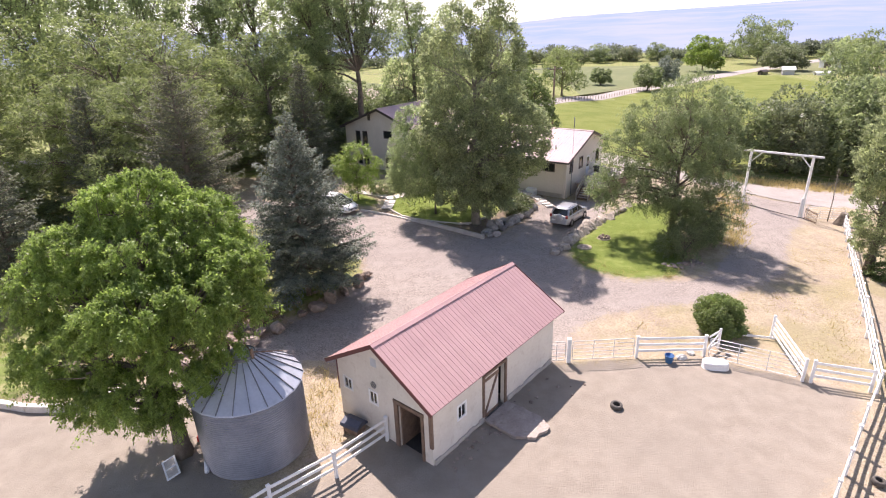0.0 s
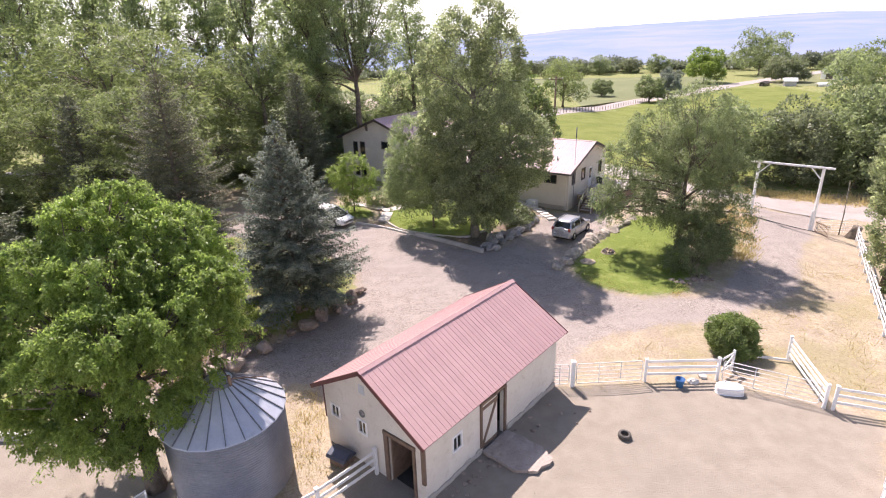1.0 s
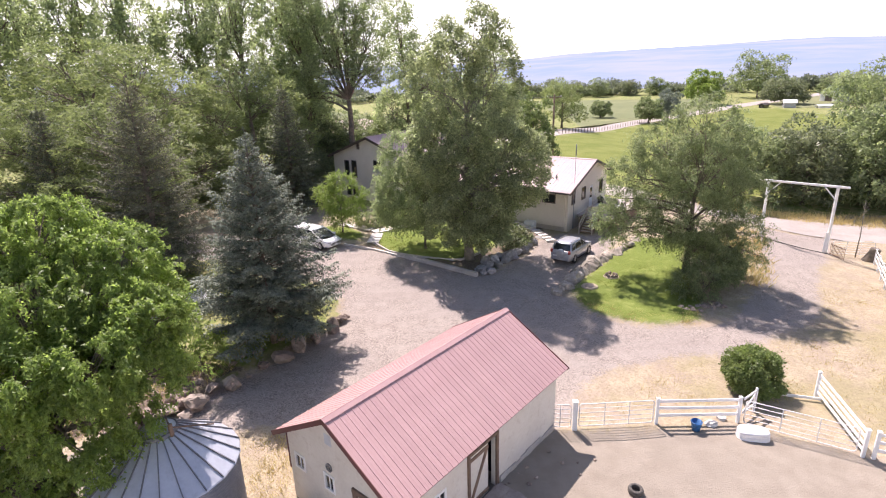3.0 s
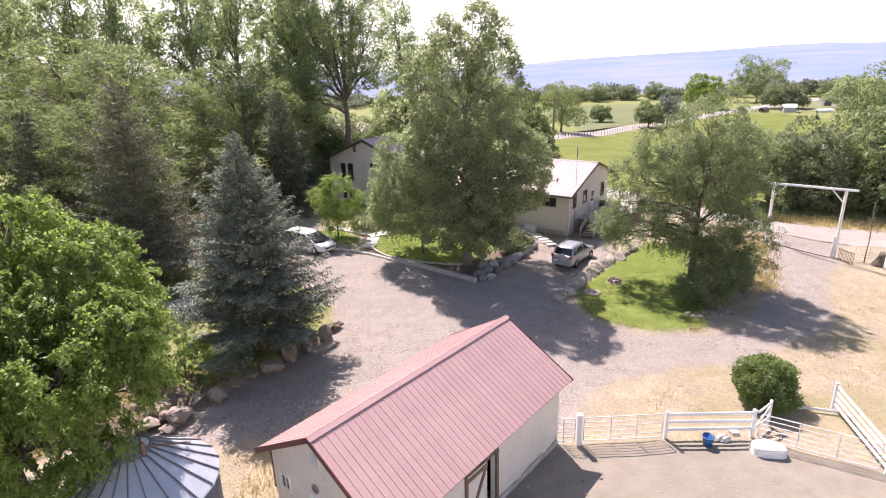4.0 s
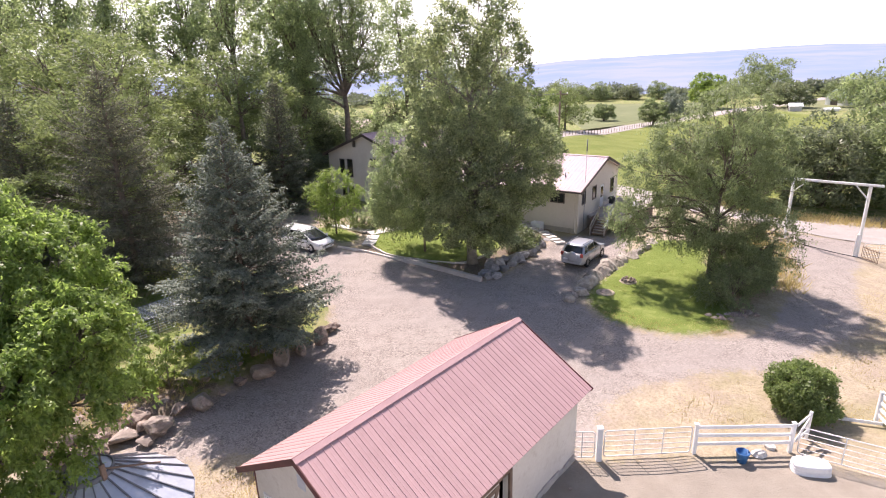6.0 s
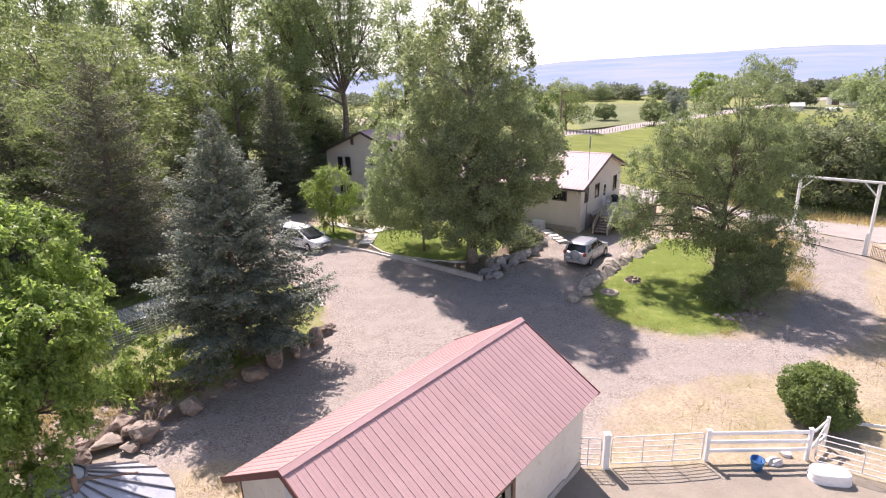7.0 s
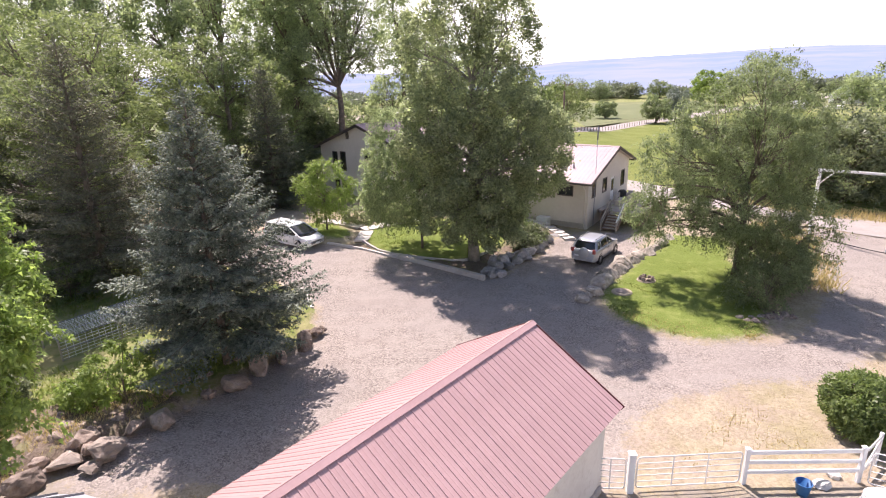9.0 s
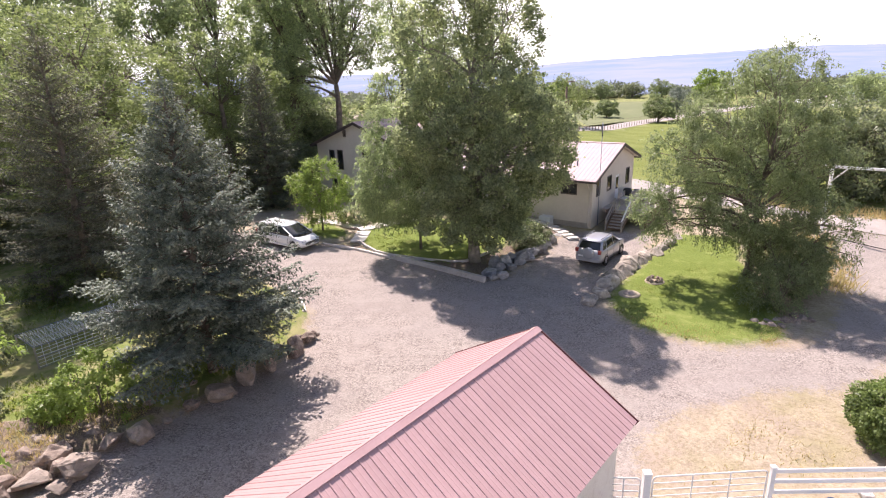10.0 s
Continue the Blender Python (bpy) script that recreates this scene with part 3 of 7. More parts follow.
def roof_slope(roof, m, length, run, n, material, rib=0.02):
    """n sheets side by side along x of m, up y of m."""
    w = length / n
    me = rib_panel("panel", run, w, material, rib)
    for i in range(n):
        part("panel", me, None, roof, at=m @ Matrix.Translation((i * w, 0, 0)))


# ---- shed ----
SHED = pose(-0.644, 18.245, 0, 0, 0, 51.74)
shed = thing("shed", SHED, "long cream stucco shed with a red ribbed metal roof", "shed")
SL, SW, SE, SR = 10.72, 6.63, 3.05, 5.02            # roof length and width, eave and ridge heights
s_pitch = math.atan2(SR - SE, SW / 2)
s_run = (SW / 2) / math.cos(s_pitch)


def shed_top(s):
    return SE - 0.09 + min(s, SW - s) * math.tan(s_pitch)


# gable wall by the silo: local y runs along it
G_NEAR = Matrix(((0, 1, 0, 0.38), (1, 0, 0, 0), (0, 0, 1, 0), (0, 0, 0, 1)))
G_FAR = Matrix(((0, -1, 0, 10.34), (1, 0, 0, 0), (0, 0, 1, 0), (0, 0, 0, 1)))
S_RIGHT = Matrix.Translation((0, 0.38, 0))
S_LEFT = Matrix(((1, 0, 0, 0), (0, -1, 0, 6.25), (0, 0, 1, 0), (0, 0, 0, 1)))
near_holes = [(0.95, 0.0, 2.3, 2.3), (3.55, 1.55, 4.15, 2.3), (5.26, 1.6, 5.9, 2.3)]
side_holes = [(2.02, 1.25, 2.68, 2.05), (4.0, 0.0, 5.65, 2.45)]
wall("wall", shed, G_NEAR, 0.38, 6.25, shed_top, near_holes, 0.2, M_STUCCO, -0.15, (SW / 2,))
wall("wall", shed, G_FAR, 0.38, 6.25, shed_top, [], 0.2, M_STUCCO, -0.15, (SW / 2,))
wall("wall", shed, S_RIGHT, 0.582, 10.138, lambda s: shed_top(0.38), side_holes, 0.2, M_STUCCO, -0.15)
wall("wall", shed, S_LEFT, 0.582, 10.138, lambda s: shed_top(0.38), [], 0.2, M_STUCCO, -0.15)
# near-black floor: the dark of the interior is put into its colour
part("floor", boxed(0.58, 0.58, -0.1, 10.13, 6.05, 0.03), M_DARK, shed, "near-black shed floor")
window_unit(shed, G_NEAR, *near_holes[1], M_WHITE)
window_unit(shed, G_NEAR, *near_holes[2], M_WHITE)
window_unit(shed, S_RIGHT, *side_holes[0], M_WHITE)
for i in range(25):                                  # rough plinth of broken plaster along the side
    a = 0.45 + i * 0.39
    if not 3.7 < a < 5.6:
        part("plinth", boxed(a, 0.385 - 0.05 - 0.05 * random.random(), -0.15, a + 0.4, 0.378, 0.16 + 0.14 * random.random(), bevel=0.015), M_CONCRETE, shed, "chipped concrete plinth")
roof = part("roof", boxed(0.02, SW / 2 - 0.06, SR - 0.22, SL - 0.02, SW / 2 + 0.06, SR - 0.05), M_WOOD_DARK, shed, "red ribbed steel roof")
SLOPE_R = Matrix.Translation((0, 0, SE)) @ Matrix.Rotation(s_pitch, 4, "X")
SLOPE_L = Matrix.Translation((SL, SW, SE)) @ Matrix.Rotation(math.pi, 4, "Z") @ Matrix.Rotation(s_pitch, 4, "X")
roof_slope(roof, SLOPE_R, SL, s_run, 40, M_ROOF_RED)
roof_slope(roof, SLOPE_L, SL, s_run, 40, M_ROOF_RED)
for sgn, m in ((1, SLOPE_R), (-1, SLOPE_L)):
    bm = boxed(-0.03, s_run - 0.17, 0.033, SL + 0.03, s_run + 0.015, 0.05)
    bm.transform(m)
    part("ridge_cap", bm, M_ROOF_RED, roof)
    bm = boxed(-0.02, 0.0, -0.14, SL + 0.02, 0.03, -0.014)
    bm.transform(m)
    part("fascia", bm, M_TRIM_RED, roof)
    for x in (-0.03, SL + 0.005):
        bm = boxed(x, -0.03, -0.15, x + 0.025, s_run, 0.04)
        bm.transform(m)
        part("rake_trim", bm, M_TRIM_RED, roof)
    bm = boxed(0.0, 0.03, -0.035, SL, s_run, -0.014)
    bm.transform(m)
    part("roof_deck", bm, M_WOOD_DARK, roof)
# door by the silo: heavy frame, door leaf swung inside
bm = bmesh.new()
box(bm, 0.3, 2.3, -0.02, 0.42, 2.52, 2.35, 0.01)
box(bm, 0.3, 0.82, -0.02, 0.42, 0.95, 2.35, 0.01)
box(bm, 0.3, 0.8, 2.3, 0.42, 2.55, 2.48, 0.01)
part("door_frame", bm, M_WOOD_DARK, shed, "weathered timber door frame")
bm = boxed(0.45, 2.2, 0.05, 1.75, 2.27, 2.2, bevel=0.01)
part("door", bm, M_WOOD_DARK, shed, "open plank door")
part("corner_board", boxed(0.33, 0.34, 0.9, 0.44, 0.52, 2.98, bevel=0.008), M_WOOD_DARK, shed, "weathered corner board")
# big side door, standing partly open with a Z brace
bm = bmesh.new()
box(bm, 3.88, 0.3, 0, 4.0, 0.4, 2.5, 0.01)
box(bm, 5.65, 0.3, 0, 5.8, 0.4, 2.5, 0.01)
box(bm, 3.88, 0.3, 2.45, 5.8, 0.4, 2.58, 0.01)
part("door_frame", bm, M_WOOD_DARK, shed, "weathered timber door frame")
leaf = part("door", boxed(4.02, 0.42, 0.04, 5.2, 0.47, 2.4, bevel=0.006), M_STUCCO, shed, "cream plank door with dark braces")
for i in range(7):
    part("plank", boxed(4.03 + i * 0.167, 0.405, 0.05, 4.19 + i * 0.167, 0.421, 2.39), M_STUCCO, leaf)
bm = bmesh.new()
box(bm, 4.02, 0.375, 0.15, 5.2, 0.405, 0.3)
box(bm, 4.02, 0.375, 2.1, 5.2, 0.405, 2.25)
beam(bm, (4.1, 0.388, 0.3), (5.1, 0.388, 2.12), 0.03, 0.16)
part("brace", bm, M_WOOD_DARK, leaf, "dark timber Z brace")
part("vent", boxed(0.355, 3.5, 3.62, 0.378, 3.86, 4.05, bevel=0.006), surf("pale_grey_board", (0.5, 0.52, 0.55), (0.6, 0.62, 0.65), 4, 0.7), shed, "pale grey louvred vent")
bm = bmesh.new()
for a in range(9):
    t0, t1 = a * math.pi / 4.5, (a + 1) * math.pi / 4.5
    beam(bm, (0.35, 3.77 + 0.16 * math.cos(t0), 2.64 + 0.16 * math.sin(t0)), (0.35, 3.77 + 0.16 * math.cos(t1), 2.64 + 0.16 * math.sin(t1)), 0.035)
for a in range(5):
    beam(bm, (0.345, 3.77, 2.64), (0.345, 3.77 + 0.14 * math.cos(a * 1.256), 2.64 + 0.14 * math.sin(a * 1.256)), 0.03)
part("ornament", bm, surf("tin", (0.25, 0.25, 0.26), (0.4, 0.4, 0.41), 4, 0.5, 0.6), shed, "round tin wall ornament")
for x in (0.42, 10.2):
    part("downpipe", tubes("downpipe", [([(x, 6.34, 3.05), (x, 6.34, 1.3)], 0.045)], M_TRIM_RED, 8), None, shed)

# ---- grain bin ----
BIN = pose(-8.79, 20.28, 0)
grain_bin = thing("grain_bin", BIN, "round corrugated steel grain bin with a ribbed cone roof", "grain bin")
R_BIN, H_BIN, T_BIN = 2.3, 3.36, 4.78
prof = []
for k in range(int(H_BIN / 0.108) * 6 + 1):
    z = k * 0.108 / 6
    prof.append((R_BIN + 0.02 * math.sin(k * math.pi / 3), z))
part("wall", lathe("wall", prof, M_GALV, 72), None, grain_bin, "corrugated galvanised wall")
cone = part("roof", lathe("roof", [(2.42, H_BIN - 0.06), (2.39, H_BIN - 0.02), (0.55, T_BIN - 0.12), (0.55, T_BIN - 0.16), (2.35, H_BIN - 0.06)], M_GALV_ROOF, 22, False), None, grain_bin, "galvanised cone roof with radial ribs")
for k in range(22):
    a = 2 * math.pi * k / 22
    bm = bmesh.new()
    beam(bm, (2.4, 0, H_BIN + 0.0), (0.56, 0, T_BIN - 0.1), 0.03, 0.055)
    bm.transform(Matrix.Rotation(a, 4, "Z"))
    part("rib", bm, M_GALV_DARK, cone)
part("collar", lathe("collar", [(0.62, T_BIN - 0.2), (0.6, T_BIN - 0.02), (0.56, T_BIN - 0.02), (0.56, T_BIN - 0.1)], M_GALV_DARK, 28), None, grain_bin, "dark raised collar ring")
part("cap", lathe("cap", [(0.57, T_BIN - 0.06), (0.5, T_BIN - 0.03), (0.25, T_BIN + 0.05), (0.0, T_BIN + 0.08)], M_GALV_ROOF, 28), None, grain_bin, "shallow round lid")
for a in (-0.35, 2.85):
    part("bracket", boxed(0.56, -0.06, T_BIN - 0.2, 0.66, 0.06, T_BIN + 0.28, bevel=0.012), M_WOOD_DARK, grain_bin, at=Matrix.Rotation(a, 4, "Z"))
bm = bmesh.new()
beam(bm, (0.56, -0.2, T_BIN + 0.12), (-0.1, 0.62, T_BIN + 0.1), 0.05, 0.04)
beam(bm, (0.5, -0.1, T_BIN + 0.06), (1.5, 0.75, T_BIN - 0.42), 0.04, 0.04)
part("hatch_bar", bm, M_WOOD_DARK, grain_bin, "rusty lid bars")

# ---- white fences ----
def post_mesh(h=1.38, w=0.13):
    bm = bmesh.new()
    box(bm, -w / 2, -w / 2, -0.1, w / 2, w / 2, h - 0.05, 0.008)
    box(bm, -w / 2 - 0.015, -w / 2 - 0.015, h - 0.05, w / 2 + 0.015, w / 2 + 0.015, h - 0.02)
    v = [bm.verts.new(c) for c in ((-w / 2, -w / 2, h - 0.02), (w / 2, -w / 2, h - 0.02), (w / 2, w / 2, h - 0.02), (-w / 2, w / 2, h - 0.02), (0, 0, h + 0.03))]
    for i in range(4):
        bm.faces.new((v[i], v[(i + 1) % 4], v[4]))
    me = bpy.data.meshes.new("post")
    bm.to_mesh(me)
    bm.free()
    me.materials.append(M_WHITE)
    return me


POST = post_mesh()


def rail_fence(line, spacing=2.4, heights=(0.45, 0.82, 1.2), label="white three-rail vinyl fence round the pen"):
    x0, y0 = line[0]
    fence = thing("fence", pose(x0, y0, gz(x0, y0)), label, "fence", "white rail fences")
    pts = [Vector((x - x0, y - y0, gz(x, y) - gz(x0, y0))) for x, y in line]
    stops = []
    for a, b in zip(pts, pts[1:]):
        k = max(1, round((b - a).length / spacing))
        stops += [a.lerp(b, i / k) for i in range(k)]
    stops.append(pts[-1])
    for i, p in enumerate(stops):
        d = stops[min(i + 1, len(stops) - 1)] - stops[max(i - 1, 0)]
        part("post", POST, None, fence, at=Matrix.Translation(p) @ Matrix.Rotation(math.atan2(d.y, d.x) + 0.01 * math.sin(i * 3.1), 4, "Z"))
    for a, b in zip(stops, stops[1:]):
        d = (b - a).normalized() * 0.067
        for h in heights:
            bm = bmesh.new()
            s = 0.012 * math.sin(a.x * 7 + h * 9)
            beam(bm, a + d + Vector((0, 0, h + s)), b - d + Vector((0, 0, h - s * 0.6)), 0.045, 0.14, 0.006)
            part("rail", bm, M_WHITE, fence)
    return fence


rail_fence([(-2.87, 20.3), (-4.74, 18.2), (-6.85, 16.4), (-9.0, 14.2), (-11.5, 11.5)], 2.6)
rail_fence([(10.14, 26.84), (13.83, 26.9)], 3.7, label="short white fence panel between two pen gates")
rail_fence([(17.8, 24.55), (18.55, 28.95)], 4.6, (0.3, 0.6, 0.9, 1.2), "white four-rail fence wing by the pen gate")
rail_fence([(18.14, 24.42), (20.5, 23.6)], 2.4)
rail_fence([(36.7, 50.6), (30.05, 39.6), (25.2, 31.2), (22.3, 26.2), (20.75, 23.5), (18.4, 21.0), (15.95, 18.3), (13.0, 15.1), (9.5, 11.3), (6, 7.5)], 2.4)


def tube_gate(a, b, z0=0.12, h=1.15, bars=5, label="white tubular steel farm gate"):
    a, b = Vector(a), Vector(b)
    g = thing("farm_gate", Matrix.Translation((a.x, a.y, 0)) @ Matrix.Rotation(math.atan2(b.y - a.y, b.x - a.x), 4, "Z"), label, "gate", "pen gates")
    L = (b - a).length
    r = 0.12
    loop = []
    for cx, cz, a0 in ((r, z0 + r, 180), (L - r, z0 + r, 270), (L - r, z0 + h - r, 0), (r, z0 + h - r, 90)):
        for k in range(4):
            t = radians(a0 + 30 * k)
            loop.append((cx + r * math.cos(t), 0, cz + r * math.sin(t)))
    loop.append(loop[0])
    part("gate_frame", tubes("gate_frame", [(loop, 0.024)], M_STEEL_WHITE, 7), None, g)
    for k in range(1, bars):
        z = z0 + h * k / bars
        part("bar", tubes("bar", [([(0.01, 0, z), (L - 0.01, 0, z)], 0.017)], M_STEEL_WHITE, 6), None, g)
    for f in (0.34, 0.67) if L > 3 else (0.5,):
        part("stay", boxed(L * f - 0.02, -0.03, z0, L * f + 0.02, -0.022, z0 + h), M_STEEL_WHITE, g)
    return g


def single_post(x, y, h=1.45, r=0.13):
    p = part("gate_post", post_mesh(h, r * 1.3), None, None)
    p.matrix_basis = pose(x, y, gz(x, y))
    return tagged(p, "stout white square gate post", "post", "gate posts")


tube_gate((5.2, 26.5), (6.17, 26.46))
single_post(6.35, 26.48, 1.5, 0.16)
tube_gate((6.55, 26.52), (9.95, 26.78))
tube_gate((14.0, 26.72), (17.62, 24.72))
brace = thing("fence_brace", pose(14.06, 27.02, 0, 0, 0, 38), "white braced fence panel behind the gate post", "fence")
for a, b in (((0, 0, 1.16), (1.15, 0, 1.12)), ((0.02, 0, 0.45), (1.12, 0, 1.0)), ((0, 0, 0.42), (1.15, 0, 0.4))):
    bm = bmesh.new()
    beam(bm, Vector(a), Vector(b), 0.04, 0.13, 0.006)
    part("rail", bm, M_WHITE, brace)
part("post", boxed(1.08, -0.055, -0.05, 1.19, 0.055, 1.28, bevel=0.01), M_WHITE, brace)

# ---- timber gateway over the drive ----
GA, GB = Vector((29.85, 56.3, gz(29.85, 56.3))), Vector((34.0, 52.95, gz(34.0, 52.95)))
BEAM_Z = 4.95 - GA.z
gw = thing("gateway", Matrix.Translation(GA), "tall white timber gateway with a single crossbeam", "gateway")
gd = (GB - GA)
gd.z = 0
gd.normalize()
for k, p in enumerate((GA, GB)):
    bm = bmesh.new()
    top = Vector((p.x - GA.x, p.y - GA.y, BEAM_Z - 0.12))
    beam(bm, p - GA - Vector((0, 0, 0.2)), top, 0.2, 0.2, 0.02)
    part("post", bm, M_WHITE, gw)
    bm = bmesh.new()
    q = gd * (1 if k == 0 else -1)
    beam(bm, top - Vector((0, 0, 0.95)) + q * 0.1, top + q * 0.95, 0.1, 0.1)
    part("brace", bm, M_WHITE, gw)
bm = bmesh.new()
beam(bm, -gd * 0.7 + Vector((0, 0, BEAM_Z)), Vector((GB.x - GA.x, GB.y - GA.y, BEAM_Z)) + gd * 0.85, 0.18, 0.19, 0.02)
part("crossbeam", bm, M_WHITE, gw)
bm = bmesh.new()
beam(bm, GB - GA + Vector((-0.2, -0.05, -0.1)), GB - GA + Vector((-0.1, 0.05, 1.9)), 0.22, 0.16, 0.02)
part("splint", bm, M_WHITE, gw)

# ---- house ----
HOUSE = pose(11.1, 53.85, -0.02, 0, 0, 56.4)
house = thing("house", HOUSE, "cream house of two wings under a pink-red metal roof", "house")
M_ROOF_PINK = surf("faded_red_steel", (0.47, 0.33, 0.335), (0.55, 0.40, 0.40), 0.6, 0.6, bump=0.02, per_piece=0.04, dirt=(0.5, 0.3, 0.3), dirt_amount=0.4)


def clapboard(parent, m, s0, s1, z0, z1, top, holes, step=0.2):
    """Lapped boards proud of a wall, broken at its openings."""
    z = z0
    while z < z1 - 0.02:
        zt = min(z + step, z1)
        runs = [(s0, s1)]
        for h in holes:
            if h[1] < zt - 0.02 and h[3] > z + 0.02:
                nr = []
                for a, b in runs:
                    if h[0] - 0.09 > a:
                        nr.append((a, min(b, h[0] - 0.09)))
                    if h[2] + 0.09 < b:
                        nr.append((max(a, h[2] + 0.09), b))
                runs = nr
        for a, b in runs:
            while a < b and top(a) < zt:
                a += 0.05
            while b > a and top(b) < zt:
                b -= 0.05
            if b - a > 0.06:
                vs = [m @ Vector(c) for c in ((a, -0.03, z), (b, -0.03, z), (b, -0.006, zt + 0.01), (a, -0.006, zt + 0.01), (a, -0.002, z), (b, -0.002, z))]
                part("board", mesh_of("board", vs, [(0, 1, 2, 3), (4, 5, 1, 0), (0, 3, 4), (1, 5, 2)], M_SIDING), None, parent)
        z = zt


# wing with the deck: roof x 0..11.2, ridge at 6.3
RW_E, RW_R = 4.7, 6.84
rw_p = (RW_R - RW_E) / 6.3


def rw_top(s):
    return RW_E - 0.12 + rw_p * min(s, 12.6 - s)


G_R = Matrix(((1, 0, 0, 0), (0, 1, 0, 0.5), (0, 0, 1, 0), (0, 0, 0, 1)))
F_R = Matrix(((0, 1, 0, 0.7), (1, 0, 0, 0), (0, 0, 1, 0), (0, 0, 0, 1)))
B_R = Matrix(((0, -1, 0, 10.7), (1, 0, 0, 0), (0, 0, 1, 0), (0, 0, 0, 1)))
gr_holes = [(1.5, 3.2, 2.35, 4.5), (3.9, 3.2, 4.95, 4.45), (6.0, 2.06, 6.95, 4.2), (8.6, 3.0, 9.6, 4.45)]
fr_holes = [(1.75, 3.4, 3.1, 4.3), (8.0, 3.2, 9.6, 4.3), (13.0, 3.2, 14.6, 4.3)]
w1 = wall("wall", house, G_R, 0.7, 10.7, rw_top, gr_holes, 0.2, M_SIDING, 0.8, (6.3,))
w2 = wall("wall", house, F_R, 0.702, 19.3, lambda s: rw_top(0.7), fr_holes, 0.2, M_SIDING, 1.25)
wall("wall", house, B_R, 0.702, 19.3, lambda s: rw_top(10.7), [], 0.2, M_SIDING, 0.4)
clapboard(w2, F_R, 0.68, 19.2, 1.25, rw_top(0.7) - 0.05, lambda s: 99, fr_holes)
part("foundation", boxed(0.74, 0.55, 0.3, 10.6, 19.2, 1.25), M_CONCRETE, house, "grey concrete foundation")
for h in gr_holes[:2] + gr_holes[3:]:
    window_unit(house, G_R, *h, M_FRAME_DARK, 0)
for h in fr_holes:
    window_unit(house, F_R, *h, M_FRAME_DARK, 1)
bm = boxed(6.03, 0.03, 2.08, 6.92, 0.08, 4.16)
bm.transform(G_R)
dr = part("door", bm, M_WHITE, house, "white door with a glazed upper half")
bm = boxed(6.18, 0.015, 3.0, 6.77, 0.028, 4.0)
bm.transform(G_R)
part("pane", bm, M_GLASS, dr)
hroof = part("roof", boxed(6.2, 0.03, RW_R - 0.2, 6.4, 19.4, RW_R - 0.06), M_WOOD_DARK, house, "faded pink-red ribbed steel roof")
pit = math.atan(rw_p)
RS1 = Matrix.Translation((0, 20.8, RW_E)) @ Matrix.Rotation(-math.pi / 2, 4, "Z") @ Matrix.Rotation(pit, 4, "X")
roof_slope(hroof, RS1, 20.8, 6.3 / math.cos(pit), 62, M_ROOF_PINK, 0.035)
RS2 = Matrix.Translation((11.2, 0, RW_R - 4.9 * rw_p)) @ Matrix.Rotation(math.pi / 2, 4, "Z") @ Matrix.Rotation(pit, 4, "X")
roof_slope(hroof, RS2, 20.8, 4.9 / math.cos(pit), 62, M_ROOF_PINK, 0.035)
for m, run in ((RS1, 6.3 / math.cos(pit)), (RS2, 4.9 / math.cos(pit))):
    x0 = 20.8 if m is RS1 else -0.03
    for dims, mm, nm in (((x0, -0.03, -0.2, x0 + 0.03, run, 0.045), M_FRAME_DARK, "rake_trim"), ((0, -0.03, -0.19, 20.8, 0.0, -0.014), M_FRAME_DARK, "fascia"), ((0.0, 0.0, -0.05, 20.8, run, -0.014), M_SIDING, "soffit"), ((0, run - 0.16, 0.04, 20.8, run + 0.01, 0.055), M_ROOF_PINK, "ridge_cap")):
        bm = boxed(*dims)
        bm.transform(m)
        part(nm, bm, mm, hroof)
part("vent_pipe", tubes("vent_pipe", [([(2.2, 2.4, 5.3), (2.2, 2.4, 5.85)], 0.07)], M_GALV_DARK, 8), None, hroof)
part("antenna", tubes("antenna", [([(1.6, 0.3, 0.9), (1.6, 0.3, 8.3)], 0.025), ([(1.6, 0.3, 7.9), (1.6, 0.3, 8.9)], 0.05)], M_GALV, 6), None, house, "tall thin antenna mast")
part("downpipe", tubes("downpipe", [([(0.12, 0.75, 4.5), (0.35, 0.75, 4.2), (0.6, 0.72, 4.0), (0.62, 0.72, 1.1), (0.3, 0.5, 1.0)], 0.05)], M_SIDING, 8), None, house, "cream downpipe")
part("gutter", tubes("gutter", [([(-0.08, 0.0, 4.62), (-0.08, 19, 4.62)], 0.07)], M_FRAME_DARK, 8), None, hroof)

# two-storey wing: gable faces the drive, ridge runs back
LW_E, LW_R, LC = 5.96, 8.46, 25.75
lw_p = (LW_R - LW_E) / 6.65


def lw_top(s):
    return LW_R - 0.12 - lw_p * abs(s - LC)


G_L = Matrix(((0, 1, 0, 1.3), (1, 0, 0, 0), (0, 0, 1, 0), (0, 0, 0, 1)))
gl_holes = [(27.95, 3.45, 28.8, 5.55), (29.2, 3.45, 30.0, 5.5), (27.97, 1.15, 28.85, 2.42), (29.15, 1.2, 29.9, 2.42), (23.85, 4.85, 25.2, 5.8), (24.2, 1.1, 25.1, 2.45), (27.28, 6.9, 27.76, 7.7)]
w3 = wall("wall", house, G_L, 19.7, 31.8, lw_top, gl_holes, 0.2, M_SIDING, 0.6, (LC,))
clapboard(w3, G_L, 19.72, 31.78, 0.6, 8.2, lw_top, gl_holes, 0.22)
for s in (19.7, 31.6):
    part("wall", boxed(1.502, s, 0.4, 13.0, s + 0.2, LW_E - 0.12 + 0.5 * lw_p), M_SIDING, house)
part("wall", boxed(12.8, 19.9, 0.4, 13.0, 31.6, LW_E + 0.1), M_SIDING, house)
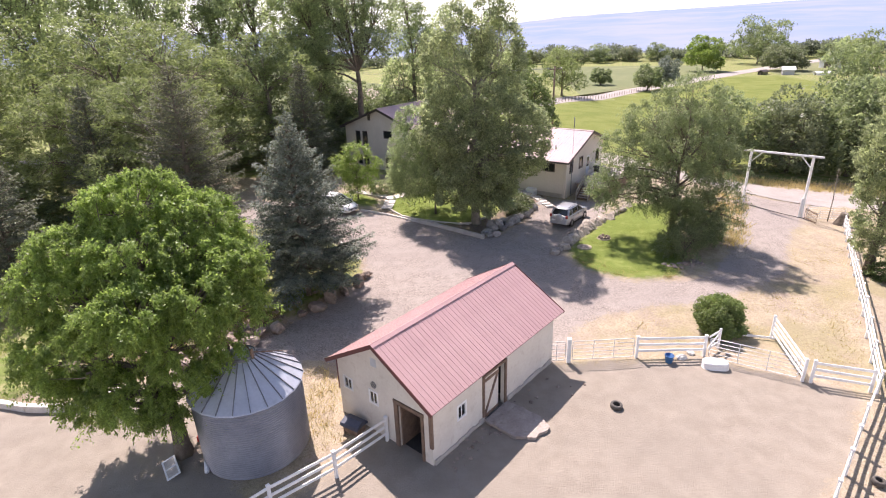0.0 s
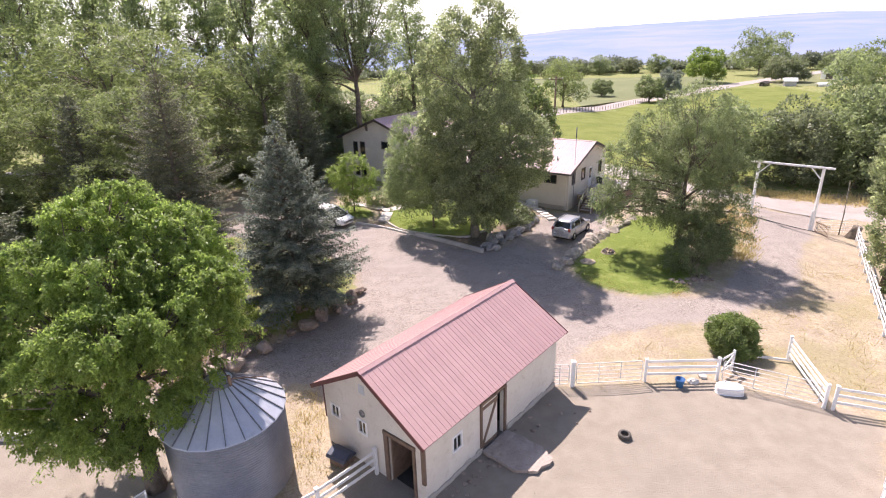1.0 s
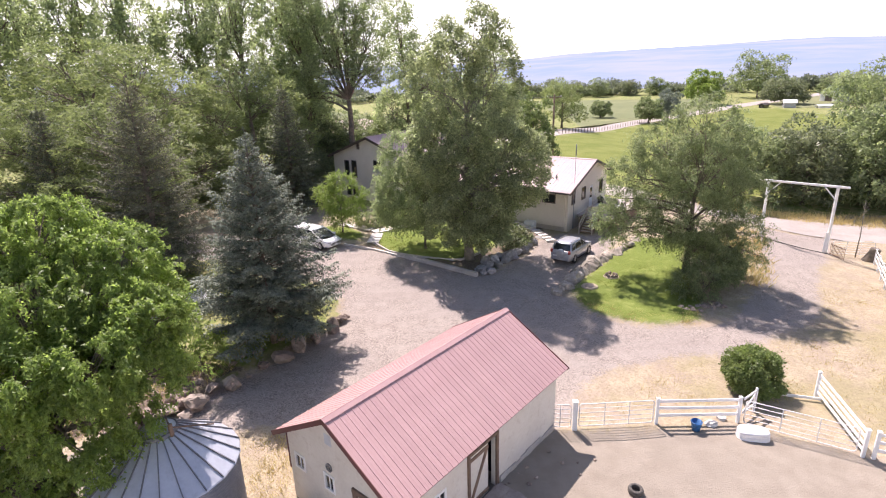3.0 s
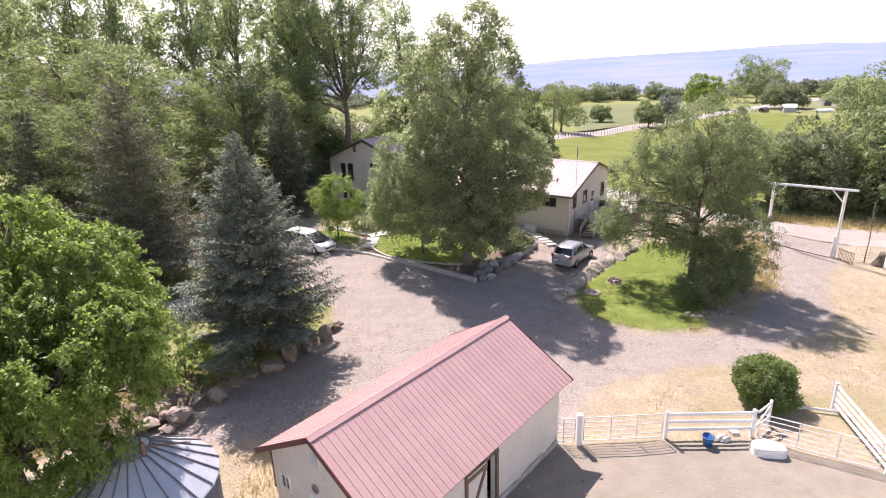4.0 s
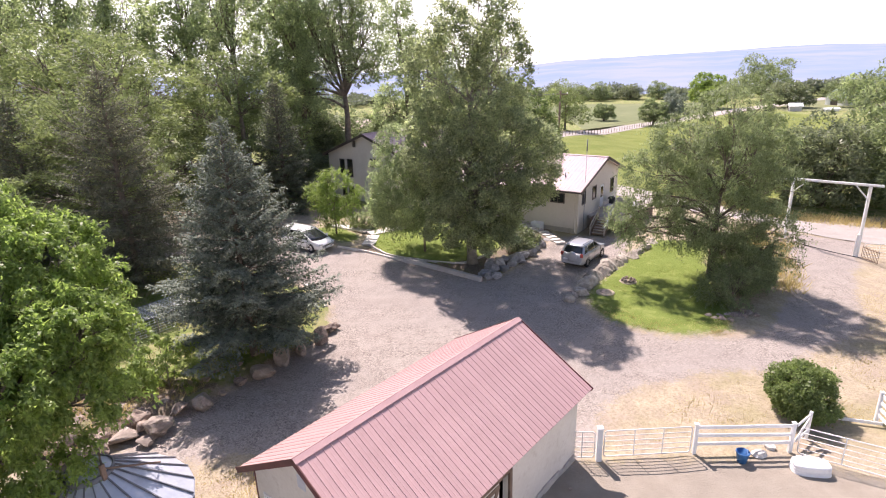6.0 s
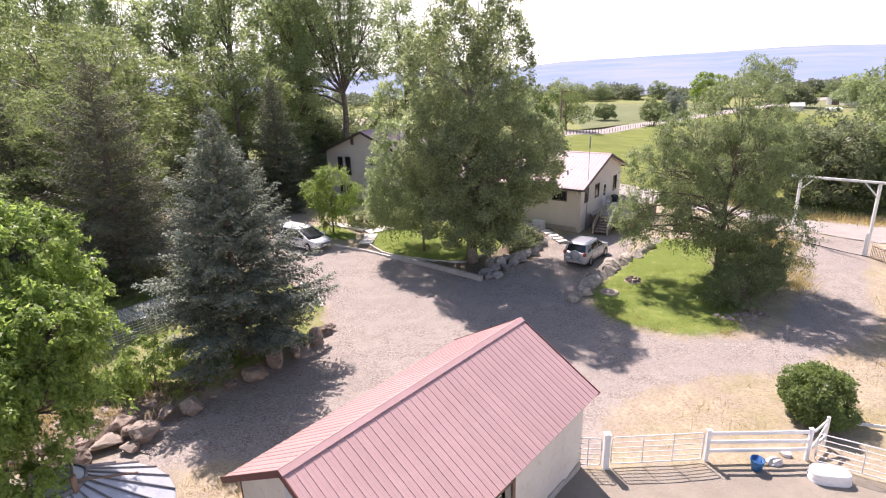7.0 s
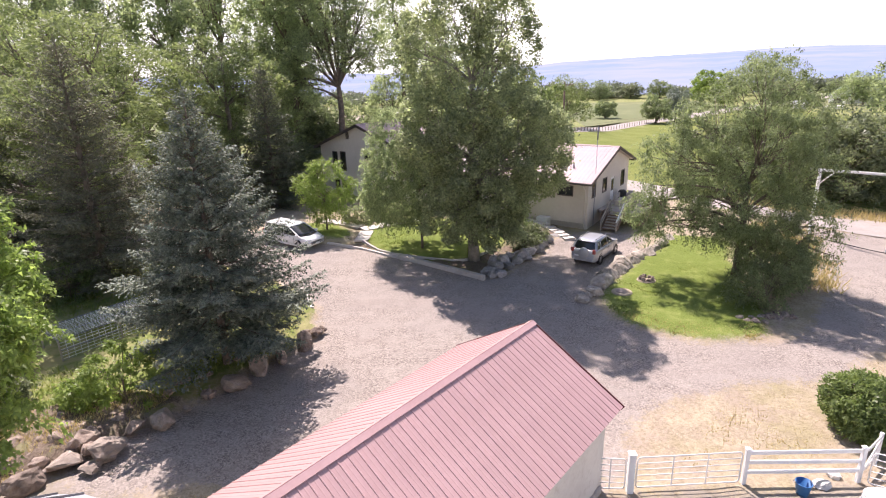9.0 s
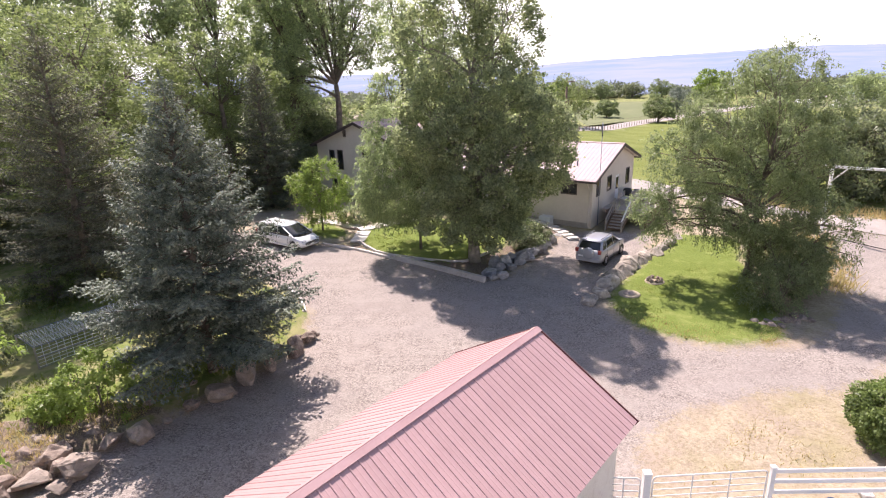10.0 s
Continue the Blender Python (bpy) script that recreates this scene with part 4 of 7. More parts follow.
for h in gl_holes[:-1]:
    window_unit(house, G_L, *h, M_FRAME_DARK, 0)
bm = bmesh.new()
for k in range(7):
    box(bm, 27.28, 0.0, 6.92 + k * 0.11, 27.76, 0.05, 6.99 + k * 0.11)
bm.transform(G_L)
part("gable_vent", bm, M_FRAME_DARK, house, "dark louvred gable vent")
lroof = part("roof", boxed(0.9, LC - 0.08, LW_R - 0.2, 13.4, LC + 0.08, LW_R - 0.05), M_WOOD_DARK, house, "faded red ribbed steel roof")
lpit = math.atan(lw_p)
LS1 = Matrix.Translation((0.85, LC - 6.65, LW_E)) @ Matrix.Rotation(lpit, 4, "X")
LS2 = Matrix.Translation((13.45, LC + 6.65, LW_E)) @ Matrix.Rotation(math.pi, 4, "Z") @ Matrix.Rotation(lpit, 4, "X")
lrun = 6.65 / math.cos(lpit)
for m in (LS1, LS2):
    roof_slope(lroof, m, 12.6, lrun, 30, M_ROOF_PINK, 0.035)
    for x0 in (-0.03, 12.6):
        bm = boxed(x0, -0.03, -0.24, x0 + 0.03, lrun, 0.045)
        bm.transform(m)
        part("rake_trim", bm, M_FRAME_DARK, lroof)
    for dims, mm, nm in (((0, -0.03, -0.22, 12.6, 0.0, -0.014), M_FRAME_DARK, "fascia"), ((0, 0, -0.05, 12.6, lrun, -0.014), M_SIDING, "soffit"), ((0, lrun - 0.16, 0.04, 12.6, lrun + 0.01, 0.055), M_ROOF_PINK, "ridge_cap")):
        bm = boxed(*dims)
        bm.transform(m)
        part(nm, bm, mm, lroof)

# ---- trees ----
def in_ball(r, n):
    d = unit(r.normal(size=(n, 3)))
    return d * (r.random((n, 1)) ** 0.4)


def limb(a, b, r0, r1, r, sag=0.0, k=5):
    a, b = Vector(a), Vector(b)
    L = (b - a).length
    pts, rad = [], []
    off = Vector(r.normal(size=3)) * L * 0.06
    for i in range(k):
        f = i / (k - 1)
        w = math.sin(f * math.pi)
        pts.append(a.lerp(b, f) + off * w + Vector((0, 0, sag * L * w)))
        rad.append(r0 + (r1 - r0) * f)
    return pts, rad


def crown_points(r, lobes, n, gap, space, reach=1.04):
    """Clump centres near the skin of the joined lobes, spread evenly, with gaps."""
    vol = np.array([l[3] * l[4] + l[4] * l[5] + l[3] * l[5] for l in lobes])
    pick = r.choice(len(lobes), size=n * 7, p=vol / vol.sum())
    L = np.array(lobes)[pick]
    d = unit(r.normal(size=(n * 7, 3)))
    p = L[:, :3] + d * L[:, 3:6] * (reach - 0.3 * r.random((n * 7, 1)) ** 1.4)
    deep = np.zeros(len(p), bool)
    for l in lobes:
        q = (p - np.array(l[:3])) / np.array(l[3:6])
        deep |= (q ** 2).sum(1) < 0.42
    keep = ~deep | (r.random(len(p)) < 0.1)
    if gap:
        nz = np.array([noise.noise(Vector(x) * 0.6 + Vector((gap * 31, 7, 3))) for x in p])
        keep &= nz > -0.22
    p, pick, d = p[keep], pick[keep], d[keep]
    cells, took = {}, []
    for i, q in enumerate(p):
        c = tuple(np.floor(q / space).astype(int))
        if any(((p[j] - q) ** 2).sum() < space * space for a in (-1, 0, 1) for b in (-1, 0, 1) for e in (-1, 0, 1) for j in cells.get((c[0] + a, c[1] + b, c[2] + e), ())):
            continue
        cells.setdefault(c, []).append(i)
        took.append(i)
        if len(took) >= n:
            break
    return p[took], pick[took], d[took]


def broadleaf(name, label, base, trunk_r, trunk_h, lobes, clumps, per, size, clump_r, leaf_mat, bark, seed, droop=0.25, gap=1.0, category="tree", lean=(0, 0), group="", slim=0.55, frond=0.0, kite=False, space=0.85):
    """A tree: tapered trunk with limbs into each lobe of the crown, twigs to the clumps, and a crown of many small leaves."""
    r = np.random.default_rng(seed)
    tree = thing(name, pose(base[0], base[1], gz(*base)), label, category, group)
    top = Vector((lean[0], lean[1], trunk_h))
    runs = []
    k = 7
    pts = [Vector((lean[0] * (i / k) ** 1.3 + 0.1 * trunk_r * math.sin(i * 1.9 + seed), lean[1] * (i / k) ** 1.3 + 0.1 * trunk_r * math.cos(i * 2.3), trunk_h * i / k - (0.25 if i == 0 else 0))) for i in range(k + 1)]
    runs.append((pts, [trunk_r * (1.35 if i == 0 else 1.0 - 0.5 * i / k) for i in range(k + 1)]))
    cl, pick, face = crown_points(r, lobes, clumps, gap, clump_r * space, 0.9 if frond else 1.04)
    hubs = []
    for l in lobes:
        c = Vector(l[:3])
        f = min(1.0, max(0.35, (c.z - l[5] * 0.9) / trunk_h)) if trunk_h > 0 else 1
        s = pts[max(1, min(k, int(round(f * k))))]
        rr = trunk_r * (0.62 - 0.3 * f)
        e = c + Vector((0, 0, -0.15 * l[5]))
        runs.append(limb(s, e, rr, rr * 0.35, r, 0.08, 6))
        hubs.append((s, e, rr))
    for i in range(0, len(cl), 3):
        s, e, rr = hubs[pick[i]]
        st = s.lerp(e, 0.35 + 0.65 * r.random())
        runs.append(limb(st, cl[i], rr * 0.3, 0.012, r, 0.05, 4))
    part("trunk", tubes("trunk", runs, bark, 6), None, tree)
    n = len(cl) * per
    ci = np.repeat(np.arange(len(cl)), per)
    rad = clump_r * (0.7 + 0.6 * r.random(len(cl)))[ci][:, None]
    out = unit(face + np.array([0, 0, 0.45]))[ci]
    s = unit(unit(r.normal(size=(n, 3))) + out * 0.55)
    shell = 0.45 + 0.6 * r.random((n, 1)) ** 0.6
    stray = r.random((n, 1)) < 0.06
    off = s * rad * np.where(stray, shell * 1.7, shell) * np.array([1, 1, 0.8])
    if frond:
        # leaves strung along arching, drooping sprays
        u = r.random((n, 1))
        k = 5
        spin = unit(face[:, None, :] * 0.9 + r.normal(size=(len(cl), k, 3)) * 0.75 + np.array([0, 0, 0.25]))
        ax = spin[ci, r.integers(0, k, n)]
        off = ax * rad * frond * u + np.array([0, 0, -1.0]) * rad * frond * droop * u ** 2 + r.normal(size=(n, 3)) * rad * 0.2 * (1.1 - 0.6 * u)
        s = unit(s * 0.4 + np.array([0, 0, 0.8]))
        out = ax
    p = cl[ci] + off
    d = unit(out * 0.6 + r.normal(size=(n, 3)) * 0.6 + np.array([0, 0, -droop * 1.6]))
    nr = unit(s * 0.75 + r.normal(size=(n, 3)) * 0.42 + np.array([0, 0, 0.45]))
    ln = size * (0.65 + 0.7 * r.random(n))
    part("crown", quad_cloud("crown", p, d, nr, ln, ln * slim, leaf_mat, kite), None, tree)
    return tree


def spruce(name, label, base, H, R, mat, seed, power=0.85, low=0.5, dense=1.0, category="spruce tree", step=0.11, tuft=0.13, breadth=0.42):
    """A conifer: straight trunk, tiers of boughs with upturned tips, each a flat frond of side twigs set with needle tufts."""
    r = np.random.default_rng(seed)
    tree = thing(name, pose(base[0], base[1], gz(*base), 0, 0, seed * 37), label, category)
    runs = [([(0, 0, -0.2), (0.03, 0, H * 0.3), (0, 0.03, H * 0.7), (0, 0, H)], [H * 0.017, H * 0.014, H * 0.008, 0.012])]
    C, D, N, LN = [], [], [], []
    up = np.array([0, 0, 1.0])
    z = low
    while z < H - 0.2:
        f = z / H
        nb = int(7 + 4.5 * (1 - f))
        a0 = r.random() * 6.28
        for b in range(nb):
            a = a0 + 6.283 * b / nb + r.normal() * 0.13
            L = R * ((1 - f) ** power) * r.uniform(0.68, 1.16) * (0.6 if r.random() < 0.07 else 1) + 0.14
            if z < low + 1.0:
                L *= r.uniform(0.6, 0.95)
            dirv = np.array([math.cos(a), math.sin(a), 0])
            side = np.array([-math.sin(a), math.cos(a), 0])
            z0 = z + r.normal() * 0.07
            rise_a, rise_b = -0.34 + 0.95 * f + r.normal() * 0.08, 0.22 - 0.1 * f

            def along(t):
                t = np.asarray(t)[..., None]
                return up * z0 + dirv * L * t + up * L * (rise_a * t + rise_b * t * t)
            if L > 0.6:
                runs.append(([tuple(along(q)) for q in (0, 0.45, 0.85)], [0.035, 0.02, 0.006]))
            k = max(3, int(L * 0.8 / step))
            for t in 0.2 + 0.8 * (np.arange(k) + r.random(k) * 0.6) / k:
                for sg in (-1, 1):
                    w = (0.13 + breadth * L ** 0.85 * (1 - t) ** 0.75 * min(1, t * 2.2)) * r.uniform(0.7, 1.15)
                    m = max(2, int(w / (tuft * 0.62)))
                    u = (np.arange(m) + 0.6) / m
                    dv = unit((dirv * 0.62 + side * sg * 0.8 + up * (-0.1 + r.normal() * 0.12))[None])[0]
                    p = along(t) + dv * (u * w)[:, None] - up * (0.22 * w * u ** 2)[:, None] + r.normal(size=(m, 3)) * tuft * 0.16
                    C.append(p)
                    D.append(unit(dv + r.normal(size=(m, 3)) * 0.25 + up * 0.1))
                    N.append(unit(up + r.normal(size=(m, 3)) * 0.2))
                    LN.append(tuft * (0.8 + 0.5 * r.random(m)))
                    C.append(p)
                    D.append(unit(dv * 0.6 + r.normal(size=(m, 3)) * 0.45 - up * 0.5))
                    N.append(unit(dirv * 0.6 + r.normal(size=(m, 3)) * 0.6))
                    LN.append(tuft * (0.6 + 0.5 * r.random(m)))
        z += r.uniform(0.42, 0.6) * (0.66 + 0.46 * (1 - f)) / dense
    C.append(np.array([[0, 0, H - 0.5 + 0.03 * i] for i in range(24)]))
    D.append(unit(r.normal(size=(24, 3)) * 0.6 + np.array([0, 0, 1.2])))
    N.append(unit(r.normal(size=(24, 3))))
    LN.append(np.full(24, 0.22))
    part("trunk", tubes("trunk", runs, M_BARK, 5), None, tree)
    LN = np.concatenate(LN)
    part("crown", quad_cloud("crown", np.concatenate(C), np.concatenate(D), np.concatenate(N), LN, LN * 0.5, mat, True), None, tree)
    return tree


# the lush elm beside the bin
broadleaf("elm_tree", "lush bright green elm with drooping twigs beside the grain bin", (-11.85, 19.5), 0.36, 5.0,
          [(-1.33, 3.3, 10.81, 1.78, 1.64, 1.53), (-2.02, 2.5, 10.82, 1.21, 1.12, 1.09), (0.9, 3.4, 9.98, 1.81, 1.66, 1.19), (-0.68, 1.7, 9.05, 2.5, 2.3, 1.55), (1.01, 2.1, 8.96, 1.83, 1.68, 1.2), (3.09, 1.4, 8.26, 1.23, 1.13, 1.4), (-3.63, 1.8, 9.17, 1.81, 1.67, 1.34), (-4.18, 0.7, 7.73, 1.77, 1.62, 1.48), (0.26, -1.1, 7.66, 1.63, 1.5, 1.25), (2.28, -0.2, 7.72, 1.48, 1.36, 1.39), (3.41, 0.9, 7.08, 0.98, 0.91, 1.06), (-1.64, -0.9, 6.5, 1.47, 1.35, 1.18), (1.41, -0.9, 5.83, 1.48, 1.36, 1.09), (2.62, 0.3, 5.65, 0.79, 0.72, 1.06), (-4.07, -0.3, 5.43, 1.55, 1.43, 1.25), (-0.74, -0.7, 4.09, 1.74, 1.6, 1.04), (-3.06, -0.1, 3.35, 1.42, 1.31, 1.09), (1.36, -0.3, 3.88, 1.18, 1.09, 1.06), (0.0, -0.5, 2.83, 1.0, 0.92, 0.75), (0.34, 2.9, 7.21, 1.74, 1.6, 1.4), (-2.43, 2.9, 6.51, 1.99, 1.83, 1.66), (2.0, 3.6, 8.6, 1.3, 1.2, 1.0), (2.6, 2.6, 8.2, 1.2, 1.1, 0.9), (-2.6, -0.8, 5.0, 1.4, 1.3, 1.1)],
          820, 310, 0.118, 0.5, M_ELM, M_BARK, 11, droop=0.5, gap=1.0, slim=0.6, frond=1.3, space=0.78)
# blue spruce and its darker neighbours
spruce("blue_spruce", "tall silvery blue spruce behind the boulders", (-10.1, 34.3), 12.8, 6.0, M_BLUE, 5, 1.02, 1.9, 1.05, step=0.1, tuft=0.155, breadth=0.5)
spruce("spruce_tree", "tall spruce with a brownish thin top", (-22.0, 44.2), 15.2, 6.2, M_SPRUCE_DRY, 6, 0.8, 1.4, 0.85, step=0.17, tuft=0.18, breadth=0.3)
spruce("spruce_tree", "dark green spruce behind the white minivan", (-17.9, 65.4), 13.6, 4.2, M_SPRUCE, 7, 0.85, 0.4, 0.95, step=0.18, tuft=0.21, breadth=0.36)
spruce("spruce_tree", "dark spruce among the yard trees", (-33.4, 50.0), 13.0, 4.4, M_SPRUCE, 8, 0.8, 0.6, 0.85, step=0.2, tuft=0.23, breadth=0.34)
spruce("spruce_tree", "dark low-branched spruce by the yard wall", (-32.5, 36.5), 11.0, 4.4, M_SPRUCE, 9, 0.8, 0.5, 0.9, step=0.18, tuft=0.21, breadth=0.36)
# the big poplar on the lawn with a rounder tree grown into it
broadleaf("poplar_tree", "tall dense poplar on the lawn edge", (1.8, 48.2), 0.36, 12.0,
          [(0.6, 0, 17.3, 1.5, 1.5, 2.4), (-1.0, 0.3, 15.9, 1.6, 1.6, 2.6), (-3.0, 0.5, 14.2, 1.4, 1.5, 2.6), (2.3, 0.1, 15.6, 1.2, 1.4, 2.6), (-1.8, 0.3, 13.4, 2.2, 2.2, 3.0), (2.0, 0.0, 13.8, 1.9, 1.9, 3.0), (0.1, -0.4, 11.0, 3.3, 2.9, 3.0), (-2.0, 0, 9.0, 2.7, 2.8, 3.0), (3.0, 0.2, 8.6, 2.5, 2.7, 3.0), (0.6, -1.2, 6.2, 3.2, 2.9, 2.8), (4.4, 0.3, 7.0, 1.7, 2.0, 2.2), (1.5, -0.6, 4.4, 1.9, 2.0, 1.7), (-0.4, -1.0, 4.9, 2.6, 2.2, 1.4), (0.9, -1.5, 3.0, 2.2, 1.7, 1.3), (-1.2, -1.3, 3.6, 2.2, 1.8, 1.3), (2.8, 2.6, 6.6, 2.5, 2.2, 2.0), (0.5, 3.2, 8.0, 2.6, 2.2, 2.6), (0.9, 1.4, 3.4, 2.1, 1.5, 1.3), (1.3, -1.4, 3.0, 1.5, 1.4, 1.0), (2.2, -1.4, 7.6, 2.6, 2.2, 2.4), (-0.6, -1.6, 8.2, 2.6, 2.0, 2.6), (4.4, -0.8, 8.4, 1.8, 1.8, 2.0), (1.0, -1.6, 10.4, 2.6, 1.8, 2.4)],
          700, 165, 0.165, 0.6, M_POPLAR, M_BARK_PALE, 21, droop=0.15, gap=2.0, slim=0.72, kite=True)
broadleaf("willow_tree", "rounded light green tree against the poplar", (-2.0, 50.8), 0.1, 5.0,
          [(-0.7, 0, 8.3, 3.0, 2.7, 2.6), (-1.9, -0.3, 6.4, 2.3, 2.4, 2.6), (0.3, -1.0, 5.6, 2.8, 2.4, 2.6), (-1.5, -0.6, 4.6, 3.0, 2.3, 1.5), (1.6, -0.8, 4.7, 2.6, 2.2, 1.4), (-1.7, -0.5, 3.5, 2.5, 2.0, 1.2), (1.6, -0.8, 3.4, 2.4, 2.0, 1.2), (0.0, 2.8, 6.0, 2.8, 2.4, 2.4), (-1.8, 2.4, 5.4, 2.0, 2.2, 2.0), (-2.3, -0.6, 4.8, 2.0, 2.0, 1.8), (-1.0, -1.4, 6.6, 2.6, 2.0, 2.2)],
          420, 190, 0.15, 0.55, M_WILLOW_PALE, M_BARK, 22, droop=0.6, slim=0.42, frond=1.6, kite=True, space=0.8)
# the locust on the right-hand lawn
broadleaf("locust_tree", "feathery green locust tree at the lawn's edge", (18.2, 44.6), 0.26, 6.0,
          [(0.2, 0, 11.4, 2.3, 2.2, 2.0), (-2.2, 0.3, 9.6, 2.5, 2.4, 2.2), (2.0, 0, 9.4, 2.2, 2.4, 2.2), (0.0, -1.3, 8.2, 3.0, 2.5, 2.4), (-4.1, 0.5, 7.5, 2.3, 2.2, 1.8), (2.8, -0.4, 6.6, 2.1, 2.2, 2.1), (-0.5, -1.2, 5.0, 3.4, 2.6, 2.2), (3.4, -1.2, 3.8, 1.5, 1.7, 1.6), (-4.0, -0.2, 4.8, 2.1, 1.8, 1.3), (-5.4, 0.6, 4.4, 1.5, 1.5, 1.0), (3.8, -1.6, 2.4, 1.1, 1.3, 1.3), (-3.6, -0.4, 3.7, 1.8, 1.6, 1.0), (-1.8, -0.6, 3.5, 1.7, 1.5, 1.0), (-5.2, 0.4, 3.7, 1.4, 1.4, 0.9), (0.6, 0.2, 3.2, 2.0, 1.8, 1.5), (2.2, -0.8, 2.4, 1.5, 1.4, 1.4), (-0.4, 1.6, 5.2, 2.6, 2.0, 2.0), (-5.0, -0.2, 7.6, 1.3, 1.3, 1.2), (-5.3, -0.3, 6.2, 1.4, 1.3, 1.1), (-6.3, -0.4, 4.9, 1.2, 1.2, 0.7)],
          620, 165, 0.145, 0.6, M_LOCUST, M_BARK, 31, droop=0.42, slim=0.4, frond=1.7, kite=True, space=0.72)
broadleaf("shrub", "feathery grey-green shrub with pale tips under the locust", (17.5, 39.9), 0.06, 1.2,
          [(0, 0, 1.5, 1.3, 1.2, 1.3), (1.0, 0.9, 2.1, 1.4, 1.3, 1.7), (-1.0, 0.5, 1.1, 1.0, 1.0, 1.0), (2.0, 1.8, 2.0, 1.2, 1.2, 1.6), (0.2, 1.4, 2.8, 1.2, 1.2, 1.3)], 190, 130, 0.12, 0.42, M_LOCUST, M_BARK, 32, category="shrub", frond=1.5, kite=True, slim=0.4)
broadleaf("shrub", "round clipped dark green bush by the pen gate", (15.75, 29.6), 0.06, 0.7,
          [(0, 0, 1.12, 1.2, 1.2, 0.9), (0.15, -0.1, 0.7, 1.22, 1.22, 0.62), (-0.2, 0.1, 1.3, 1.0, 1.0, 0.75)], 330, 95, 0.11, 0.27, M_BUSH, M_BARK, 33, gap=1.0, category="shrub", slim=0.6, kite=True)
# columnar poplar by the right-hand fence
broadleaf("poplar_tree", "columnar dark poplar beside the white fence", (30.6, 38.6), 0.3, 13.0,
          [(0, 0, 15.5, 1.2, 1.2, 2.6), (0.2, 0, 12.0, 1.6, 1.6, 3.2), (-0.2, 0.1, 8.6, 1.8, 1.8, 3.2), (0.1, 0, 5.2, 1.7, 1.7, 2.8), (0.3, 0, 2.6, 1.3, 1.3, 1.7)], 240, 170, 0.17, 0.5, M_POPLAR, M_BARK, 34, droop=-0.3)
# small bright tree by the minivan
broadleaf("small_tree", "small bright lime-green tree near the minivan", (-10.4, 55.8), 0.1, 2.6,
          [(0.2, 0, 5.1, 1.4, 1.3, 1.0), (0.2, -0.4, 1.7, 1.5, 1.2, 0.7), (-0.3, -0.5, 3.6, 1.7, 1.2, 0.9), (-1.2, 0, 4.2, 1.3, 1.2, 0.7), (1.3, -0.2, 3.9, 1.4, 1.3, 0.7), (0, -0.4, 2.7, 1.5, 1.3, 0.7), (-0.9, 0.3, 3.2, 1.2, 1.1, 0.6), (1.2, 0.4, 2.8, 1.1, 1.1, 0.6)], 150, 140, 0.15, 0.5, M_BRIGHT, M_BARK, 35, droop=0.4, slim=0.45, frond=1.6, kite=True)


def cottonwood(seed, label, mat=None, round_top=False):
    r = np.random.default_rng(seed)
    lobes = []
    for i in range(13):
        f = (i % 5) / 4
        a = i * 2.4 + r.random()
        if round_top:
            rad = 4.6 * math.sin(math.pi * (0.35 + 0.5 * f)) * (0.5 + 0.6 * r.random())
            lobes.append((rad * math.cos(a), rad * math.sin(a), 7.0 + 12 * f, 3.0, 3.0, 2.6))
        else:
            rad = 3.4 * math.sin(math.pi * (0.25 + 0.6 * f)) * (0.35 + 0.8 * r.random())
            lobes.append((rad * math.cos(a), rad * math.sin(a), 7.0 + 13.5 * f + r.normal(), 1.9, 1.9, 3.2))
    return broadleaf("cottonwood_tree", label, (0, 0), 0.45, 13.0, lobes, 400 if round_top else 300, 72 if round_top else 60, 0.25 if round_top else 0.32, 0.85, mat or M_COTTON, M_BARK, seed, droop=0.1, group="cottonwood row")


def stand(ob, x, y, turn, s, h):
    ob.scale = (s, s, h)
    ob.location = (x, y, gz(x, y) - 0.05)
    ob.rotation_euler = (0, 0, radians(turn))


cots = [cottonwood(51, "tall airy cottonwood behind the house"), cottonwood(52, "tall cottonwood with open gaps in its crown"), cottonwood(53, "broad willow crown at the yard's edge", M_WILLOW, True)]
stand(cots[0], -6.8, 90, 40, 1.0, 1.0)
broadleaf("cottonwood_tree", "big forked cottonwood with a bare pale trunk", (-14.2, 82.5), 0.62, 11.5,
          [(-0.5, 0, 17.5, 2.4, 2.4, 2.6), (-3.4, 0.5, 19.5, 2.0, 2.0, 3.2), (2.8, 0.3, 18.5, 2.2, 2.2, 3.2), (-1.6, -0.6, 23.5, 2.0, 2.0, 3.6), (1.9, 0.4, 24.0, 2.0, 2.0, 3.6), (0.2, 0, 28.0, 1.7, 1.7, 3.0), (-5.2, 0.2, 15.2, 1.7, 1.7, 2.0), (4.6, -0.2, 15.6, 1.8, 1.8, 2.2), (-4.6, 0, 23.0, 1.6, 1.6, 3.0), (4.4, 0.2, 22.0, 1.6, 1.6, 2.8), (-2.2, -1.0, 15.6, 1.9, 1.8, 2.2), (2.6, -1.0, 15.4, 1.9, 1.8, 2.2), (0.2, -1.4, 20.6, 2.4, 2.0, 2.8), (-6.2, 0.3, 12.4, 1.7, 1.7, 1.7), (-3.4, 0.2, 11.6, 1.3, 1.4, 1.4)],
          430, 80, 0.28, 0.9, M_COTTON, M_BARK, 54, droop=0.1, group="cottonwood row")
stand(cots[1], -21, 86, 120, 1.25, 1.28)
stand(cots[2], -30, 61, 10, 1.2, 0.82)
